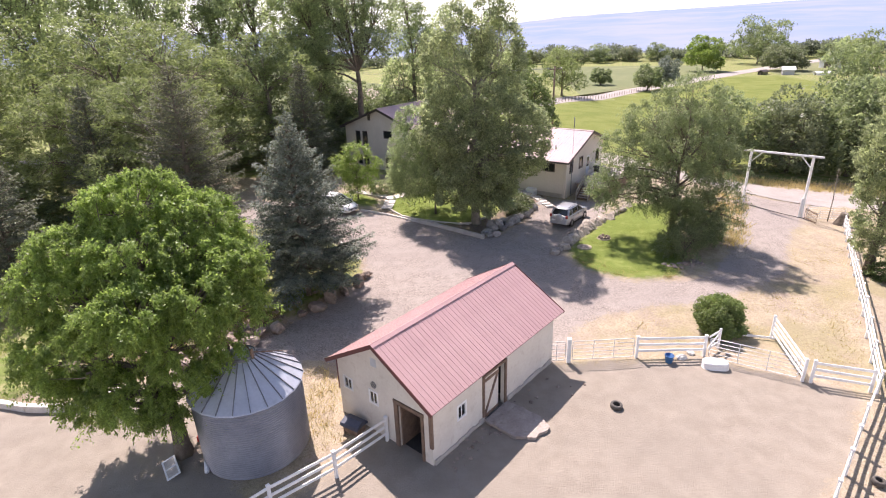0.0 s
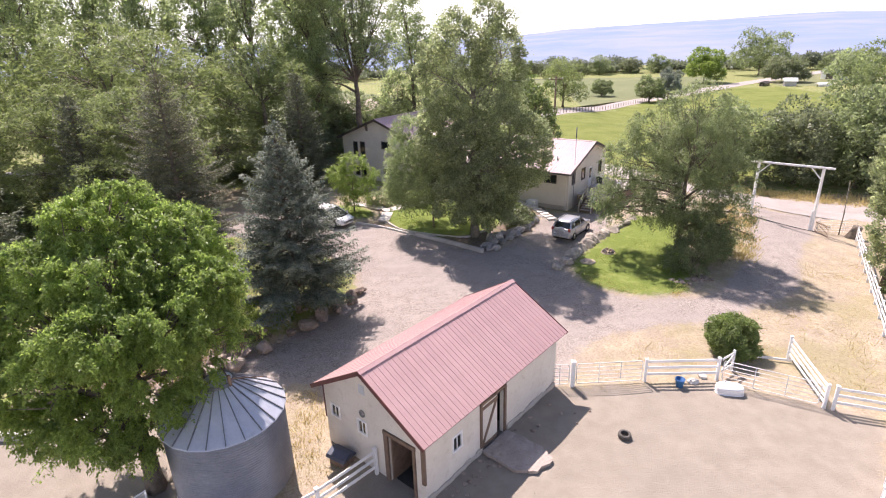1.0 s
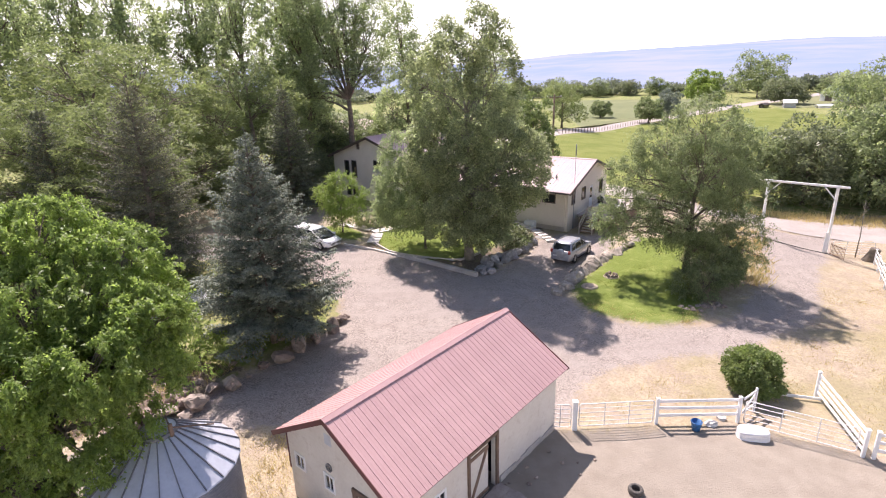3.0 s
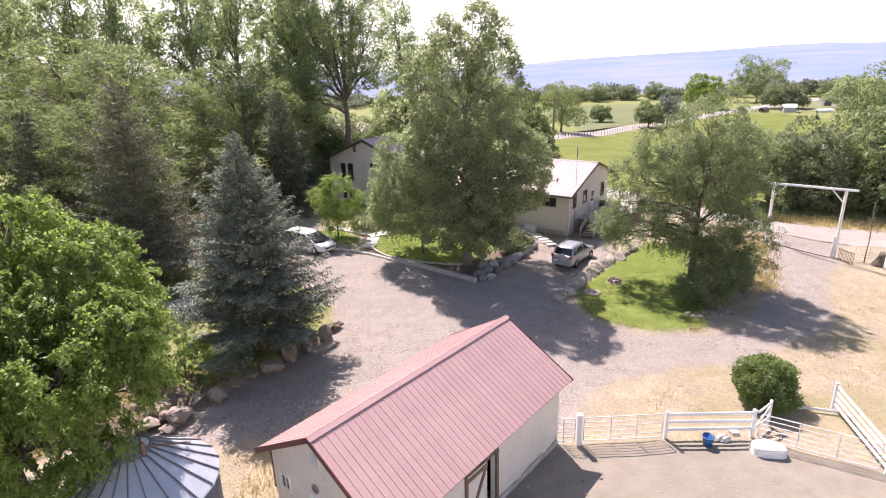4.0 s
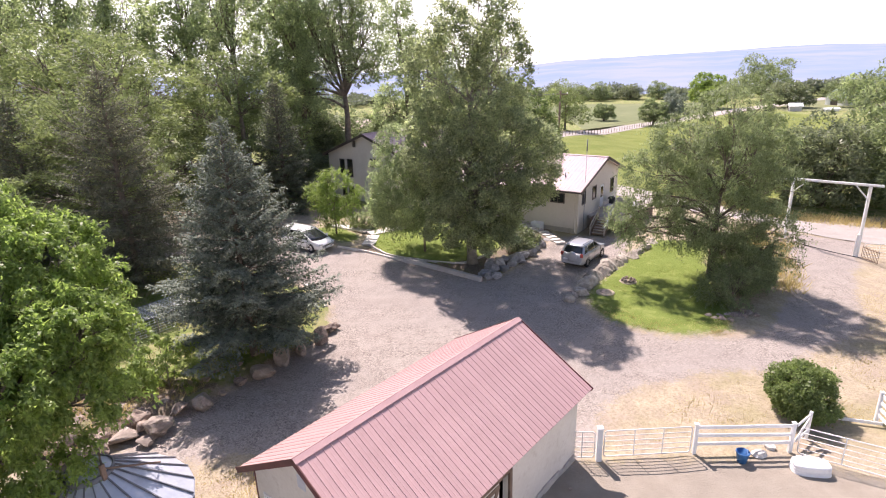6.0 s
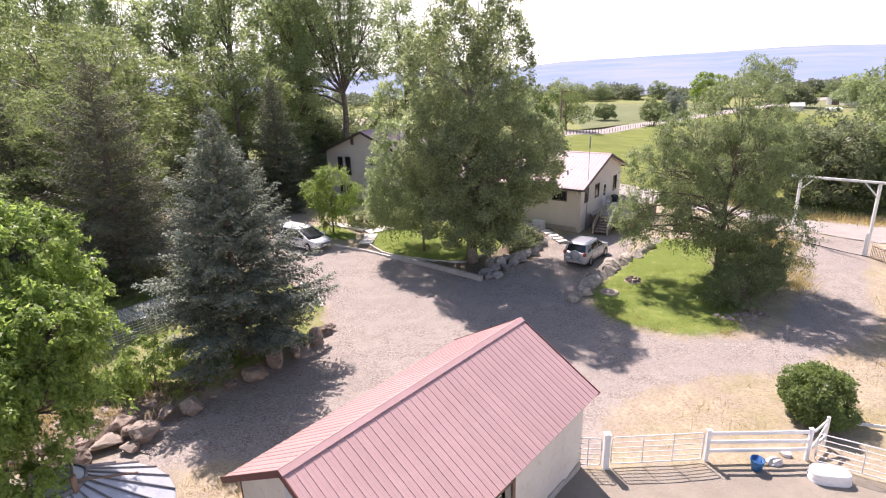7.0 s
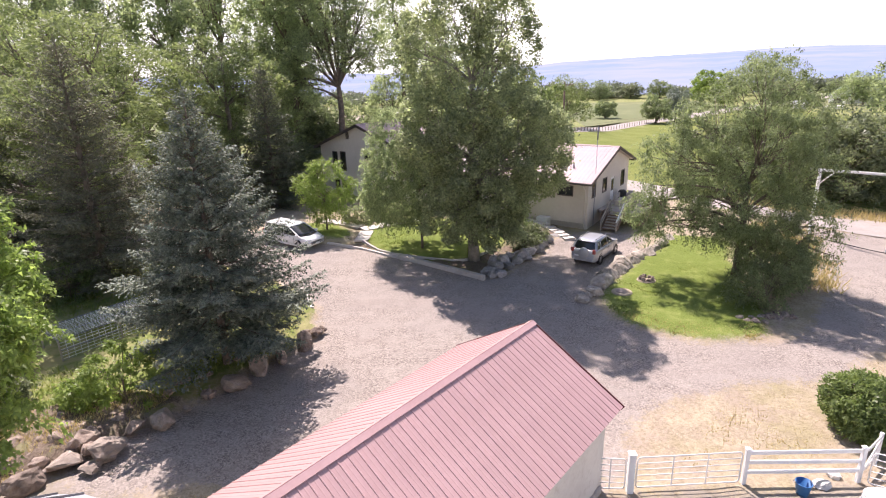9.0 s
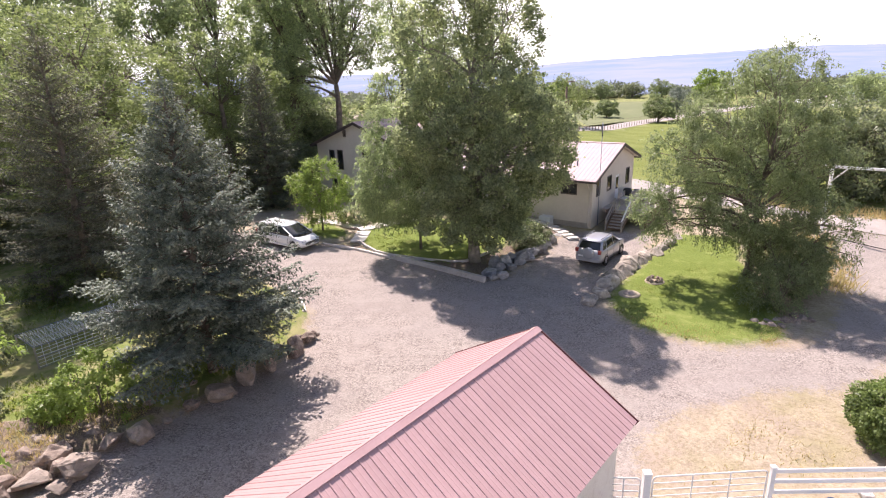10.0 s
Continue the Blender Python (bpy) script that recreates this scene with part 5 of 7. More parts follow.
for k, (i, x, y, a, s, h) in enumerate([(1, -1.5, 94, 70, 0.95, 0.82), (0, -29, 84, 200, 1.25, 1.3), (1, -37, 88, 300, 1.3, 1.35), (0, -45, 84, 15, 1.3, 1.3), (1, -53, 86, 160, 1.3, 1.35), (0, -62, 82, 260, 1.35, 1.35), (1, -71, 80, 90, 1.4, 1.35), (2, -40, 66, 100, 1.2, 0.88), (2, -50, 58, 220, 1.25, 0.9), (2, -23.5, 70, 310, 1.05, 0.76), (2, -62, 62, 50, 1.3, 1.0), (0, 6, 104, 130, 0.85, 0.8), (2, -47, 46, 270, 1.1, 0.8), (2, -60, 44, 30, 1.2, 0.85), (2, -38, 54, 190, 0.9, 0.62), (2, -27.5, 50.5, 80, 0.85, 0.62), (0, -25.5, 95, 330, 1.2, 1.3), (1, -66, 91, 230, 1.3, 1.35)]):
    c = copy_thing(cots[i], Matrix.Identity(4))
    stand(c, x, y, a, s, h)


def bushy(seed, mat, label):
    r = np.random.default_rng(seed)
    lobes = [(2.6 * math.cos(i * 2.1) * (0.5 + 0.5 * r.random()), 2.6 * math.sin(i * 2.1) * (0.5 + 0.5 * r.random()), 2.2 + 6.2 * i / 7, 2.4 - 0.1 * i, 2.4 - 0.1 * i, 2.0) for i in range(8)]
    return broadleaf("roadside_tree", label, (0, 0), 0.25, 5.5, lobes, 180, 50, 0.36, 0.85, mat, M_BARK, seed, droop=0.2, group="trees along the road")


rb = [bushy(61, M_OLIVE, "dense dark green roadside tree"), bushy(62, M_LOCUST, "leafy green roadside tree")]
stand(rb[0], 30.5, 75.5, 30, 1.0, 0.8)
stand(rb[1], 36, 74.5, 90, 1.1, 1.0)
for i, x, y, a, s, h in [(0, 43, 72, 150, 1.05, 0.9), (1, 49, 69.5, 10, 1.15, 1.05), (0, 56, 66.5, 200, 1.15, 1.0), (1, 63, 64, 280, 1.2, 1.3), (0, 70, 61, 60, 1.25, 1.35), (1, 78, 57.5, 130, 1.3, 1.45), (1, 52, 72, 220, 1.2, 1.2), (0, 63, 68, 20, 1.3, 1.3), (1, 76, 63, 110, 1.4, 1.4), (0, 44, 76, 300, 1.1, 1.0), (1, 84, 50, 90, 1.4, 1.3), (1, 30, 312, 40, 1.5, 0.95), (0, 40, 318, 200, 1.3, 0.75), (1, 52, 314, 300, 1.5, 0.72), (0, 64, 318, 20, 1.2, 0.85), (1, 74, 312, 140, 1.5, 0.95), (0, 92, 318, 260, 1.6, 0.8), (1, 106, 314, 80, 1.6, 0.9), (0, 168, 300, 10, 1.8, 0.7), (1, 186, 292, 170, 1.9, 0.75)]:
    c = copy_thing(rb[i], Matrix.Identity(4))
    stand(c, x, y, a, s, h)


for i, x, y, a, s, h in [(0, -20, 76, 40, 1.0, 0.55), (1, -29, 74, 100, 1.2, 0.6), (0, -38, 75, 200, 1.3, 0.6), (1, -48, 72, 300, 1.3, 0.65), (1, -13, 79, 70, 0.9, 0.5), (0, -18.5, 88, 20, 1.0, 0.75), (1, -9.5, 87, 190, 1.0, 0.8), (0, -30, 52, 160, 0.8, 0.42), (1, -42, 50, 10, 1.0, 0.5), (0, -40, 40, 250, 1.0, 0.55), (0, -11.5, 95, 130, 1.1, 0.5), (1, -17.5, 99, 220, 1.2, 0.55), (1, -15.0, 90, 20, 1.15, 0.92), (0, -20.5, 92, 110, 1.2, 1.0), (0, -11.0, 101, 80, 1.1, 0.8)]:
    c = copy_thing(rb[i], Matrix.Identity(4))
    c["label"], c["group"] = "leafy undergrowth below the tall trees", "undergrowth"
    stand(c, x, y, a, s, h)


# far woods: one belt of uncounted trees
def woods(name, spots, mat, size, per, seed, label):
    r = np.random.default_rng(seed)
    P, D, N, L = [], [], [], []
    for x, y, h, w in spots:
        k = 9
        c = np.array([x, y, gz(x, y)]) + np.stack([r.normal(size=k) * w * 0.33, r.normal(size=k) * w * 0.3, h * (0.3 + 0.55 * r.random(k))], 1)
        ci = np.repeat(np.arange(k), per)
        off = in_ball(r, k * per) * np.array([w * 0.3, w * 0.3, h * 0.22])
        P.append(c[ci] + off)
        D.append(unit(off + r.normal(size=(k * per, 3)) * w * 0.15))
        N.append(unit(r.normal(size=(k * per, 3)) + np.array([0, 0, 1])))
        L.append(size * (0.6 + 0.8 * r.random(k * per)))
    L = np.concatenate(L)
    me = quad_cloud(name, np.concatenate(P), np.concatenate(D), np.concatenate(N), L, L * 0.7, mat)
    return tagged(new(name, me), label, "woods", kind="stuff")


rw = np.random.default_rng(77)
belt = []
for i in range(170):
    x = -260 + 620 * rw.random()
    y = 318 + 40 * rw.random() - 0.1 * max(0, x - 60) + 8 * math.sin(x * 0.03)
    belt.append((x, y, 4.5 + 5 * rw.random() ** 2, 9 + 8 * rw.random()))
woods("far_woods", belt, M_FAR, 1.2, 70, 71, "belt of distant trees beyond the fields")

# ---- deck and stairs by the house ----
deck = thing("deck", HOUSE, "grey timber deck with stairs and rails beside the house", "deck")
DZ, DY = 2.02, -3.15
for i in range(22):
    part("deck_board", boxed(2.9 + i * 0.37, DY, DZ - 0.04, 3.25 + i * 0.37, 0.46, DZ, bevel=0.005), M_WOOD_GREY, deck)
for x in (3.0, 5.6, 8.2, 10.8):
    for y in (DY + 0.1, -0.9):
        part("post", boxed(x - 0.07, y - 0.07, 0.3, x + 0.07, y + 0.07, DZ - 0.2), M_WOOD_DARK, deck)
for y in (DY + 0.05, -1.6, 0.3):
    part("joist", boxed(2.92, y, DZ - 0.22, 11.0, y + 0.06, DZ - 0.042), M_WOOD_DARK, deck)
part("joist", boxed(2.86, DY, DZ - 0.24, 2.9, 0.4, DZ - 0.02), M_WOOD_GREY, deck)
STEPS = 6
for k in range(STEPS):
    x = 1.2 + k * 0.28
    z = 0.85 + (k + 1) * (DZ - 0.85) / (STEPS + 1)
    part("tread", boxed(x, -1.72, z - 0.05, x + 0.31, -0.62, z, bevel=0.005), M_WOOD_GREY, deck)
    part("riser", boxed(x + 0.02, -1.7, z - 0.17, x + 0.04, -0.64, z - 0.05), M_WOOD_DARK, deck)
for y in (-1.77, -0.62):
    bm = bmesh.new()
    beam(bm, (1.1, y, 0.84), (2.95, y, DZ - 0.12), 0.05, 0.26)
    part("stringer", bm, M_WOOD_DARK, deck)
for y, mat in ((-1.8, M_WHITE), (-0.57, M_WOOD_GREY)):
    bm = bmesh.new()
    beam(bm, (0.95, y, 1.6), (2.98, y, DZ + 0.9), 0.09, 0.15, 0.01)
    part("handrail", bm, mat, deck)
    bm = bmesh.new()
    beam(bm, (1.0, y, 1.2), (2.98, y, DZ + 0.45), 0.05, 0.1)
    part("mid_rail", bm, M_WOOD_GREY, deck)
    for x, z in ((1.0, 0.75), (2.96, DZ)):
        part("newel", boxed(x - 0.05, y - 0.05, z, x + 0.05, y + 0.05, z + 0.92), M_WOOD_GREY, deck)
# front rail, then a loose white plank propped up along the side
part("rail", boxed(2.92, DY, DZ + 0.8, 3.0, -1.86, DZ + 0.92), M_WOOD_GREY, deck)
part("rail", boxed(2.93, DY, DZ + 0.4, 2.98, -1.86, DZ + 0.5), M_WOOD_GREY, deck)
bm = bmesh.new()
beam(bm, (3.0, DY - 0.02, DZ + 0.85), (4.6, DY - 0.1, DZ + 1.25), 0.06, 0.22, 0.01)
part("plank", bm, M_WHITE, deck, "white painted side plank")
for z in (0.45, 0.88):
    part("rail", boxed(4.6, DY, DZ + z - 0.05, 10.9, DY + 0.06, DZ + z + 0.03), M_WOOD_GREY, deck)
for i in range(6):
    part("rail_post", boxed(3.0 + i * 1.55, DY - 0.02, DZ, 3.09 + i * 1.55, DY + 0.07, DZ + 0.92), M_WOOD_GREY, deck)
for i in range(9):
    part("screen_board", boxed(1.35 + i * 0.17, -0.46, 0.7, 1.5 + i * 0.17, -0.43, 2.3), M_WOOD_DARK, deck, "dark stained screen board")
for i in range(20):
    part("skirt_board", boxed(3.0 + i * 0.39, DY + 0.02, 0.75, 3.36 + i * 0.39, DY + 0.05, DZ - 0.24), M_WOOD_DARK, deck, "dark stained screen board")


M_BENCH = surf("bleached_bench_wood", (0.42, 0.38, 0.35), (0.56, 0.52, 0.48), 2, 0.85, bump=0.3, bscale=30)


def bench(m, label, back=True):
    b = thing("bench", m, label, "bench", "deck furniture")
    for k in range(3):
        part("seat_slat", boxed(-0.75, -0.22 + k * 0.15, 0.42, 0.75, -0.09 + k * 0.15, 0.46, bevel=0.005), M_BENCH, b)
    for x in (-0.6, 0.6):
        part("leg", boxed(x - 0.04, -0.2, 0, x + 0.04, 0.2, 0.42), M_BENCH, b)
    if back:
        for k in range(3):
            part("back_slat", boxed(-0.75, 0.24, 0.52 + k * 0.14, 0.75, 0.27, 0.63 + k * 0.14), M_BENCH, b)
        for x in (-0.6, 0.6):
            part("back_post", boxed(x - 0.03, 0.2, 0.3, x + 0.03, 0.24, 0.95), M_BENCH, b)
    return b


bench(HOUSE @ pose(5.6, -0.5, DZ, 0, 0, 0), "grey weathered bench on the deck")
bench(HOUSE @ pose(7.3, -1.5, DZ, 0, 0, 80), "grey weathered bench on the deck")
bench(HOUSE @ pose(8.9, -0.4, DZ, 0, 0, 10), "grey backless bench against the wall", False)
grill = thing("grill", HOUSE @ pose(7.5, -0.1, DZ), "black covered barbecue grill on the deck", "grill")
part("body", boxed(-0.34, -0.24, 0.1, 0.34, 0.24, 0.62, bevel=0.06), M_RUBBER, grill)
part("lid", lathe("lid", [(0.36, 0.6), (0.35, 0.75), (0.24, 0.87), (0.0, 0.9)], M_RUBBER, 14), None, grill)
cooler = part("cabinet", boxed(-0.5, -0.35, 0, 0.5, 0.35, 0.75, bevel=0.03), M_WHITE, None)
cooler.matrix_basis = HOUSE @ pose(0.25, 4.1, 0.8, 0, 0, 90)
tagged(cooler, "white box standing against the foundation wall", "box")


# ---- cars ----
def loft(name, rings, mat, closed_ends=True, smooth=True):
    vs, fs, k = [], [], len(rings[0])
    for r in rings:
        vs += r
    for i in range(len(rings) - 1):
        for j in range(k):
            a, b = i * k + j, i * k + (j + 1) % k
            fs.append((a, b, b + k, a + k))
    if closed_ends:
        fs += [tuple(range(k - 1, -1, -1)), tuple(range(len(vs) - k, len(vs)))]
    return mesh_of(name, vs, fs, mat, smooth)


def car(name, label, m, L, W, H, paint, van=False):
    """x forward, wheels on z = 0."""
    c = thing(name, m, label, "car")
    h = W / 2
    belt = 1.04 if van else 1.12
    nose = 0.94 if van else 1.02
    st = [(-L / 2, 0.80, 0.45, belt - 0.2), (-L / 2 + 0.06, 0.92, 0.34, belt - 0.06), (-L / 2 + 0.25, 0.98, 0.28, belt), (-0.25 * L, 1.0, 0.25, belt), (0.1 * L, 1.0, 0.24, belt - 0.02), (0.26 * L, 0.99, 0.24, belt - 0.04), (0.34 * L, 0.975, 0.25, nose + 0.04), (0.39 * L, 0.95, 0.26, nose - 0.03), (0.43 * L, 0.91, 0.27, nose - 0.1), (L / 2 - 0.16, 0.84, 0.28, nose - 0.2), (L / 2 - 0.05, 0.70, 0.32, nose - 0.32), (L / 2, 0.55, 0.40, nose - 0.42)]
    rings = []
    for x, w, zb, zt in st:
        y = h * w
        half = [(y * 0.84, zb), (y * 0.96, zb + 0.07), (y, zb + 0.25), (y * 0.995, (zb + zt) / 2 + 0.08), (y * 0.975, zt - 0.1), (y * 0.92, zt - 0.02), (y * 0.8, zt + 0.015), (y * 0.4, zt + 0.045)]
        rings.append([(x, a, z) for a, z in half] + [(x, -a, z) for a, z in half[::-1]])
    part("body", loft("body", rings, paint), None, c)
    xr0, xr1 = -L / 2 + (0.10 if van else 0.14), (0.385 if van else 0.29) * L       # glasshouse at the belt
    tr0, tr1 = -L / 2 + (0.36 if van else 0.46), (0.10 if van else 0.07) * L
    hb, ht, zt = h * 0.93, h * (0.74 if van else 0.76), H - 0.07

    def ring(x0, x1, y, z):
        half = [(x0, y * 0.0), (x0 + 0.02, y * 0.55), (x0 + 0.08, y * 0.86), (x0 + 0.22, y * 0.985), (x0 * 0.5 + x1 * 0.5, y), (x1 - 0.42, y * 0.97), (x1 - 0.2, y * 0.86), (x1 - 0.07, y * 0.6), (x1, 0.0)]
        return [(a, b, z) for a, b in half] + [(a, -b, z) for a, b in half[-2:0:-1]]

    def level(f, grow=0.0):
        e = f ** 1.25
        return ring(xr0 + (tr0 - xr0) * e - grow, xr1 + (tr1 - xr1) * f + grow, hb + (ht - hb) * f ** 1.4 + grow, belt - 0.05 + (zt - belt + 0.05) * f)
    part("glass", loft("glass", [level(f) for f in (0, 0.25, 0.5, 0.75, 1.0)], M_GLASS), None, c, "dark tinted windows")
    part("roof", loft("roof", [level(0.9, 0.022), level(0.97, 0.03), ring(tr0 + 0.0, tr1 + 0.0, ht + 0.0, zt + 0.02), ring(tr0 + 0.14, tr1 - 0.2, ht * 0.88, H - 0.02), ring(tr0 + 0.32, tr1 - 0.42, ht * 0.66, H + 0.005)], paint), None, c)
    for s in (-1, 1):
        cols = [(xr0 + 0.1, tr0 + 0.08), (-L * 0.28, -L * 0.25), (-L * 0.02, -L * 0.02), (xr1 - 0.34, tr1 - 0.26)]
        for k, (xb, xt) in enumerate(cols):
            bm = bmesh.new()
            beam(bm, (xb, s * (hb - (0.0 if k else 0.02)), belt - 0.05), (xt, s * (ht + 0.005), zt), 0.16 if k == 0 else 0.09 if k == 3 else 0.05, 0.04)
            part("pillar", bm, paint, c)
        part("mirror", boxed(xr1 - 0.62, s * (hb + 0.0), belt, xr1 - 0.46, s * (hb + 0.2), belt + 0.13, bevel=0.03), paint, c)
        part("sill", boxed(-L * 0.26, s * (h - 0.015), 0.24, L * 0.26, s * (h + 0.012), 0.36, bevel=0.008), M_RUBBER if not van else paint, c)
        part("headlight", boxed(L / 2 - 0.42, s * h * 0.5, nose - 0.27, L / 2 - 0.06, s * h * 0.8, nose - 0.14, bevel=0.03), M_LAMP, c, "clear headlight")
        part("taillight", boxed(-L / 2 + 0.0, s * h * 0.72, belt - 0.2, -L / 2 + 0.14, s * h * 0.95, belt + 0.06, bevel=0.02), M_TAIL, c, "red tail light")
        for xd in (-L * 0.26, -L * 0.02, L * 0.21):
            part("door_seam", boxed(xd - 0.006, s * (h - 0.01), 0.36, xd + 0.006, s * (h + 0.004), belt - 0.1), M_RUBBER, c)
        for xh in (-L * 0.20, L * 0.03):
            part("door_handle", boxed(xh, s * (h - 0.01), belt - 0.22, xh + 0.16, s * (h + 0.02), belt - 0.18, bevel=0.008), paint, c)
        if not van:
            part("roof_rail", tubes("roof_rail", [([(tr0 + 0.1, s * (ht - 0.08), H + 0.05), (tr1 - 0.15, s * (ht - 0.08), H + 0.05)], 0.025)], M_GALV_DARK, 6), None, c)
        for xw in (-L * 0.29, L * 0.30):
            arch = lathe("arch", [(0.0, 0.0), (0.395, 0.0), (0.40, 0.02), (0.37, 0.03)], M_RUBBER, 22)
            part("wheel_arch", arch, None, c, at=Matrix.Translation((xw, s * (h - 0.02), 0.36)) @ Matrix.Rotation(-s * math.pi / 2, 4, "X"))
            prof = [(0.22, -0.1), (0.30, -0.11), (0.335, -0.07), (0.34, 0.0), (0.335, 0.07), (0.30, 0.11), (0.22, 0.1)]
            wh = part("wheel", lathe("wheel", prof, M_RUBBER, 24), None, c, at=Matrix.Translation((xw, s * (h - 0.1), 0.34)) @ Matrix.Rotation(-s * math.pi / 2, 4, "X"))
            bm = bmesh.new()
            for a in range(6):
                beam(bm, (0.04 * math.cos(a * 1.047), 0.04 * math.sin(a * 1.047), 0.09), (0.22 * math.cos(a * 1.047), 0.22 * math.sin(a * 1.047), 0.085), 0.085, 0.02)
            bmesh.ops.create_circle(bm, cap_ends=True, radius=0.23, segments=20, matrix=Matrix.Translation((0, 0, 0.05)))
            part("rim", bm, M_RIM, wh, "silver alloy rim")
    part("bumper", boxed(-L / 2 - 0.05, -h * 0.86, 0.36, -L / 2 + 0.1, h * 0.86, 0.62, bevel=0.04), paint, c)
    part("grille", boxed(L / 2 - 0.08, -h * 0.42, 0.42, L / 2 + 0.0, h * 0.42, nose - 0.3, bevel=0.02), M_RUBBER, c, "dark front grille")
    part("plate", boxed(L / 2 - 0.01, -0.2, 0.42, L / 2 + 0.015, 0.2, 0.53), M_WHITE, c)
    if not van:
        part("spare_wheel_cover", lathe("spare_wheel_cover", [(0.36, 0.0), (0.37, 0.1), (0.34, 0.18), (0.22, 0.22), (0.0, 0.23)], paint, 26), None, c, "silver round spare wheel cover", at=Matrix.Translation((-L / 2 + 0.0, -0.08, 0.95)) @ Matrix.Rotation(-math.pi / 2, 4, "Y"))
    for s, x in ((-1, -L / 2 - 0.03), ):
        part("number_plate", boxed(x - 0.03, 0.28 if not van else -0.2, 0.66, x + 0.0, 0.62 if not van else 0.2, 0.76), M_WHITE, c)
    bm = bmesh.new()
    beam(bm, (xr1 - 0.03, -hb * 0.6, belt + 0.02), (xr1 - 0.08, 0.1, belt + 0.06), 0.02)
    part("wiper", bm, M_RUBBER, c)
    return c


def paint_mat(name, col, metal, rough):
    m, n, l, p = nodes_of(name)
    p.inputs["Base Color"].default_value = (*col, 1)
    p.inputs["Metallic"].default_value, p.inputs["Roughness"].default_value = metal, rough
    p.inputs["Coat Weight"].default_value, p.inputs["Coat Roughness"].default_value = 0.8, 0.08
    return m


M_CAR_WHITE = paint_mat("white_car_paint", (0.80, 0.80, 0.80), 0.0, 0.3)
M_CAR_SILVER = paint_mat("silver_car_paint", (0.40, 0.405, 0.43), 0.3, 0.35)
M_LAMP = paint_mat("lamp_glass", (0.65, 0.67, 0.68), 0.3, 0.1)
M_TAIL = paint_mat("tail_lamp", (0.36, 0.07, 0.06), 0.0, 0.15)
M_RIM = paint_mat("alloy", (0.55, 0.55, 0.56), 0.7, 0.3)
car("suv", "silver compact off-roader with a rear spare wheel cover, parked", pose(10.4, 48.6, gz(10.4, 48.6) + 0.01, 0, 0, 54), 4.5, 1.82, 1.72, M_CAR_SILVER)
car("minivan", "white minivan parked on the gravel drive", pose(-12.3, 52.7, gz(-12.3, 52.7) + 0.01, 0, 0, -32), 5.25, 2.0, 1.74, M_CAR_WHITE, True)


# ---- boulders ----
def rock_mesh(seed, mat):
    """A fractured boulder: the hull of scattered points, broken up a little."""
    q = random.Random(seed * 13 + 5)
    bm = bmesh.new()
    for i in range(20):
        d = Vector((q.gauss(0, 1), q.gauss(0, 1), q.gauss(0, 1))).normalized() * q.uniform(0.40, 0.56)
        bm.verts.new(d)
    r = bmesh.ops.convex_hull(bm, input=bm.verts)
    bmesh.ops.delete(bm, geom=[g for g in r["geom_interior"] if isinstance(g, bmesh.types.BMVert)], context="VERTS")
    bmesh.ops.bevel(bm, geom=list(bm.edges), offset=0.04, segments=1, affect="EDGES")
    bmesh.ops.triangulate(bm, faces=bm.faces)
    bmesh.ops.subdivide_edges(bm, edges=list(bm.edges), cuts=1, use_grid_fill=True)
    o = Vector((seed * 7.3, seed * 3.1, seed))
    for v in bm.verts:
        v.co += v.co.normalized() * (0.09 * noise.noise(v.co * 4 + o) + 0.045 * noise.noise(v.co * 10 + o))
    me = bpy.data.meshes.new("boulder")
    bmesh.ops.recalc_face_normals(bm, faces=bm.faces)
    bm.to_mesh(me)
    bm.free()
    me.materials.append(mat)
    return me


ROCKS = [rock_mesh(i, M_ROCK) for i in range(6)] + [rock_mesh(i + 9, M_ROCK_PALE) for i in range(3)] + [rock_mesh(i + 15, M_ROCK_GREY) for i in range(4)] + [rock_mesh(i + 23, M_ROCK_TAN) for i in range(4)] + [rock_mesh(31, M_STONE_WHITE)]
rr = random.Random(4)


def boulder(x, y, w, d, h, pale=False, group="boulders along the drive", sink=0.25, label=None, z=None):
    me = ROCKS[17] if "fence" in group else ROCKS[9 + rr.randrange(4)] if "poplar" in group else ROCKS[13 + rr.randrange(4)] if "lawn" in group else ROCKS[6 + rr.randrange(3)] if pale else ROCKS[rr.randrange(6)]
    ob = new("boulder", me)
    ob.location = (x, y, (gz(x, y) + (0.2 if sink == 0.25 else 0) if z is None else z) + h * (0.42 - sink))
    ob.rotation_euler = (rr.uniform(-0.25, 0.25), rr.uniform(-0.25, 0.25), rr.uniform(0, 6.28))
    ob.scale = (w * 1.25, d * 1.25, h * 1.3)
    return tagged(ob, label or ("pale weathered boulder edging the drive" if pale else "rough brown basalt boulder edging the drive"), "boulder", group)


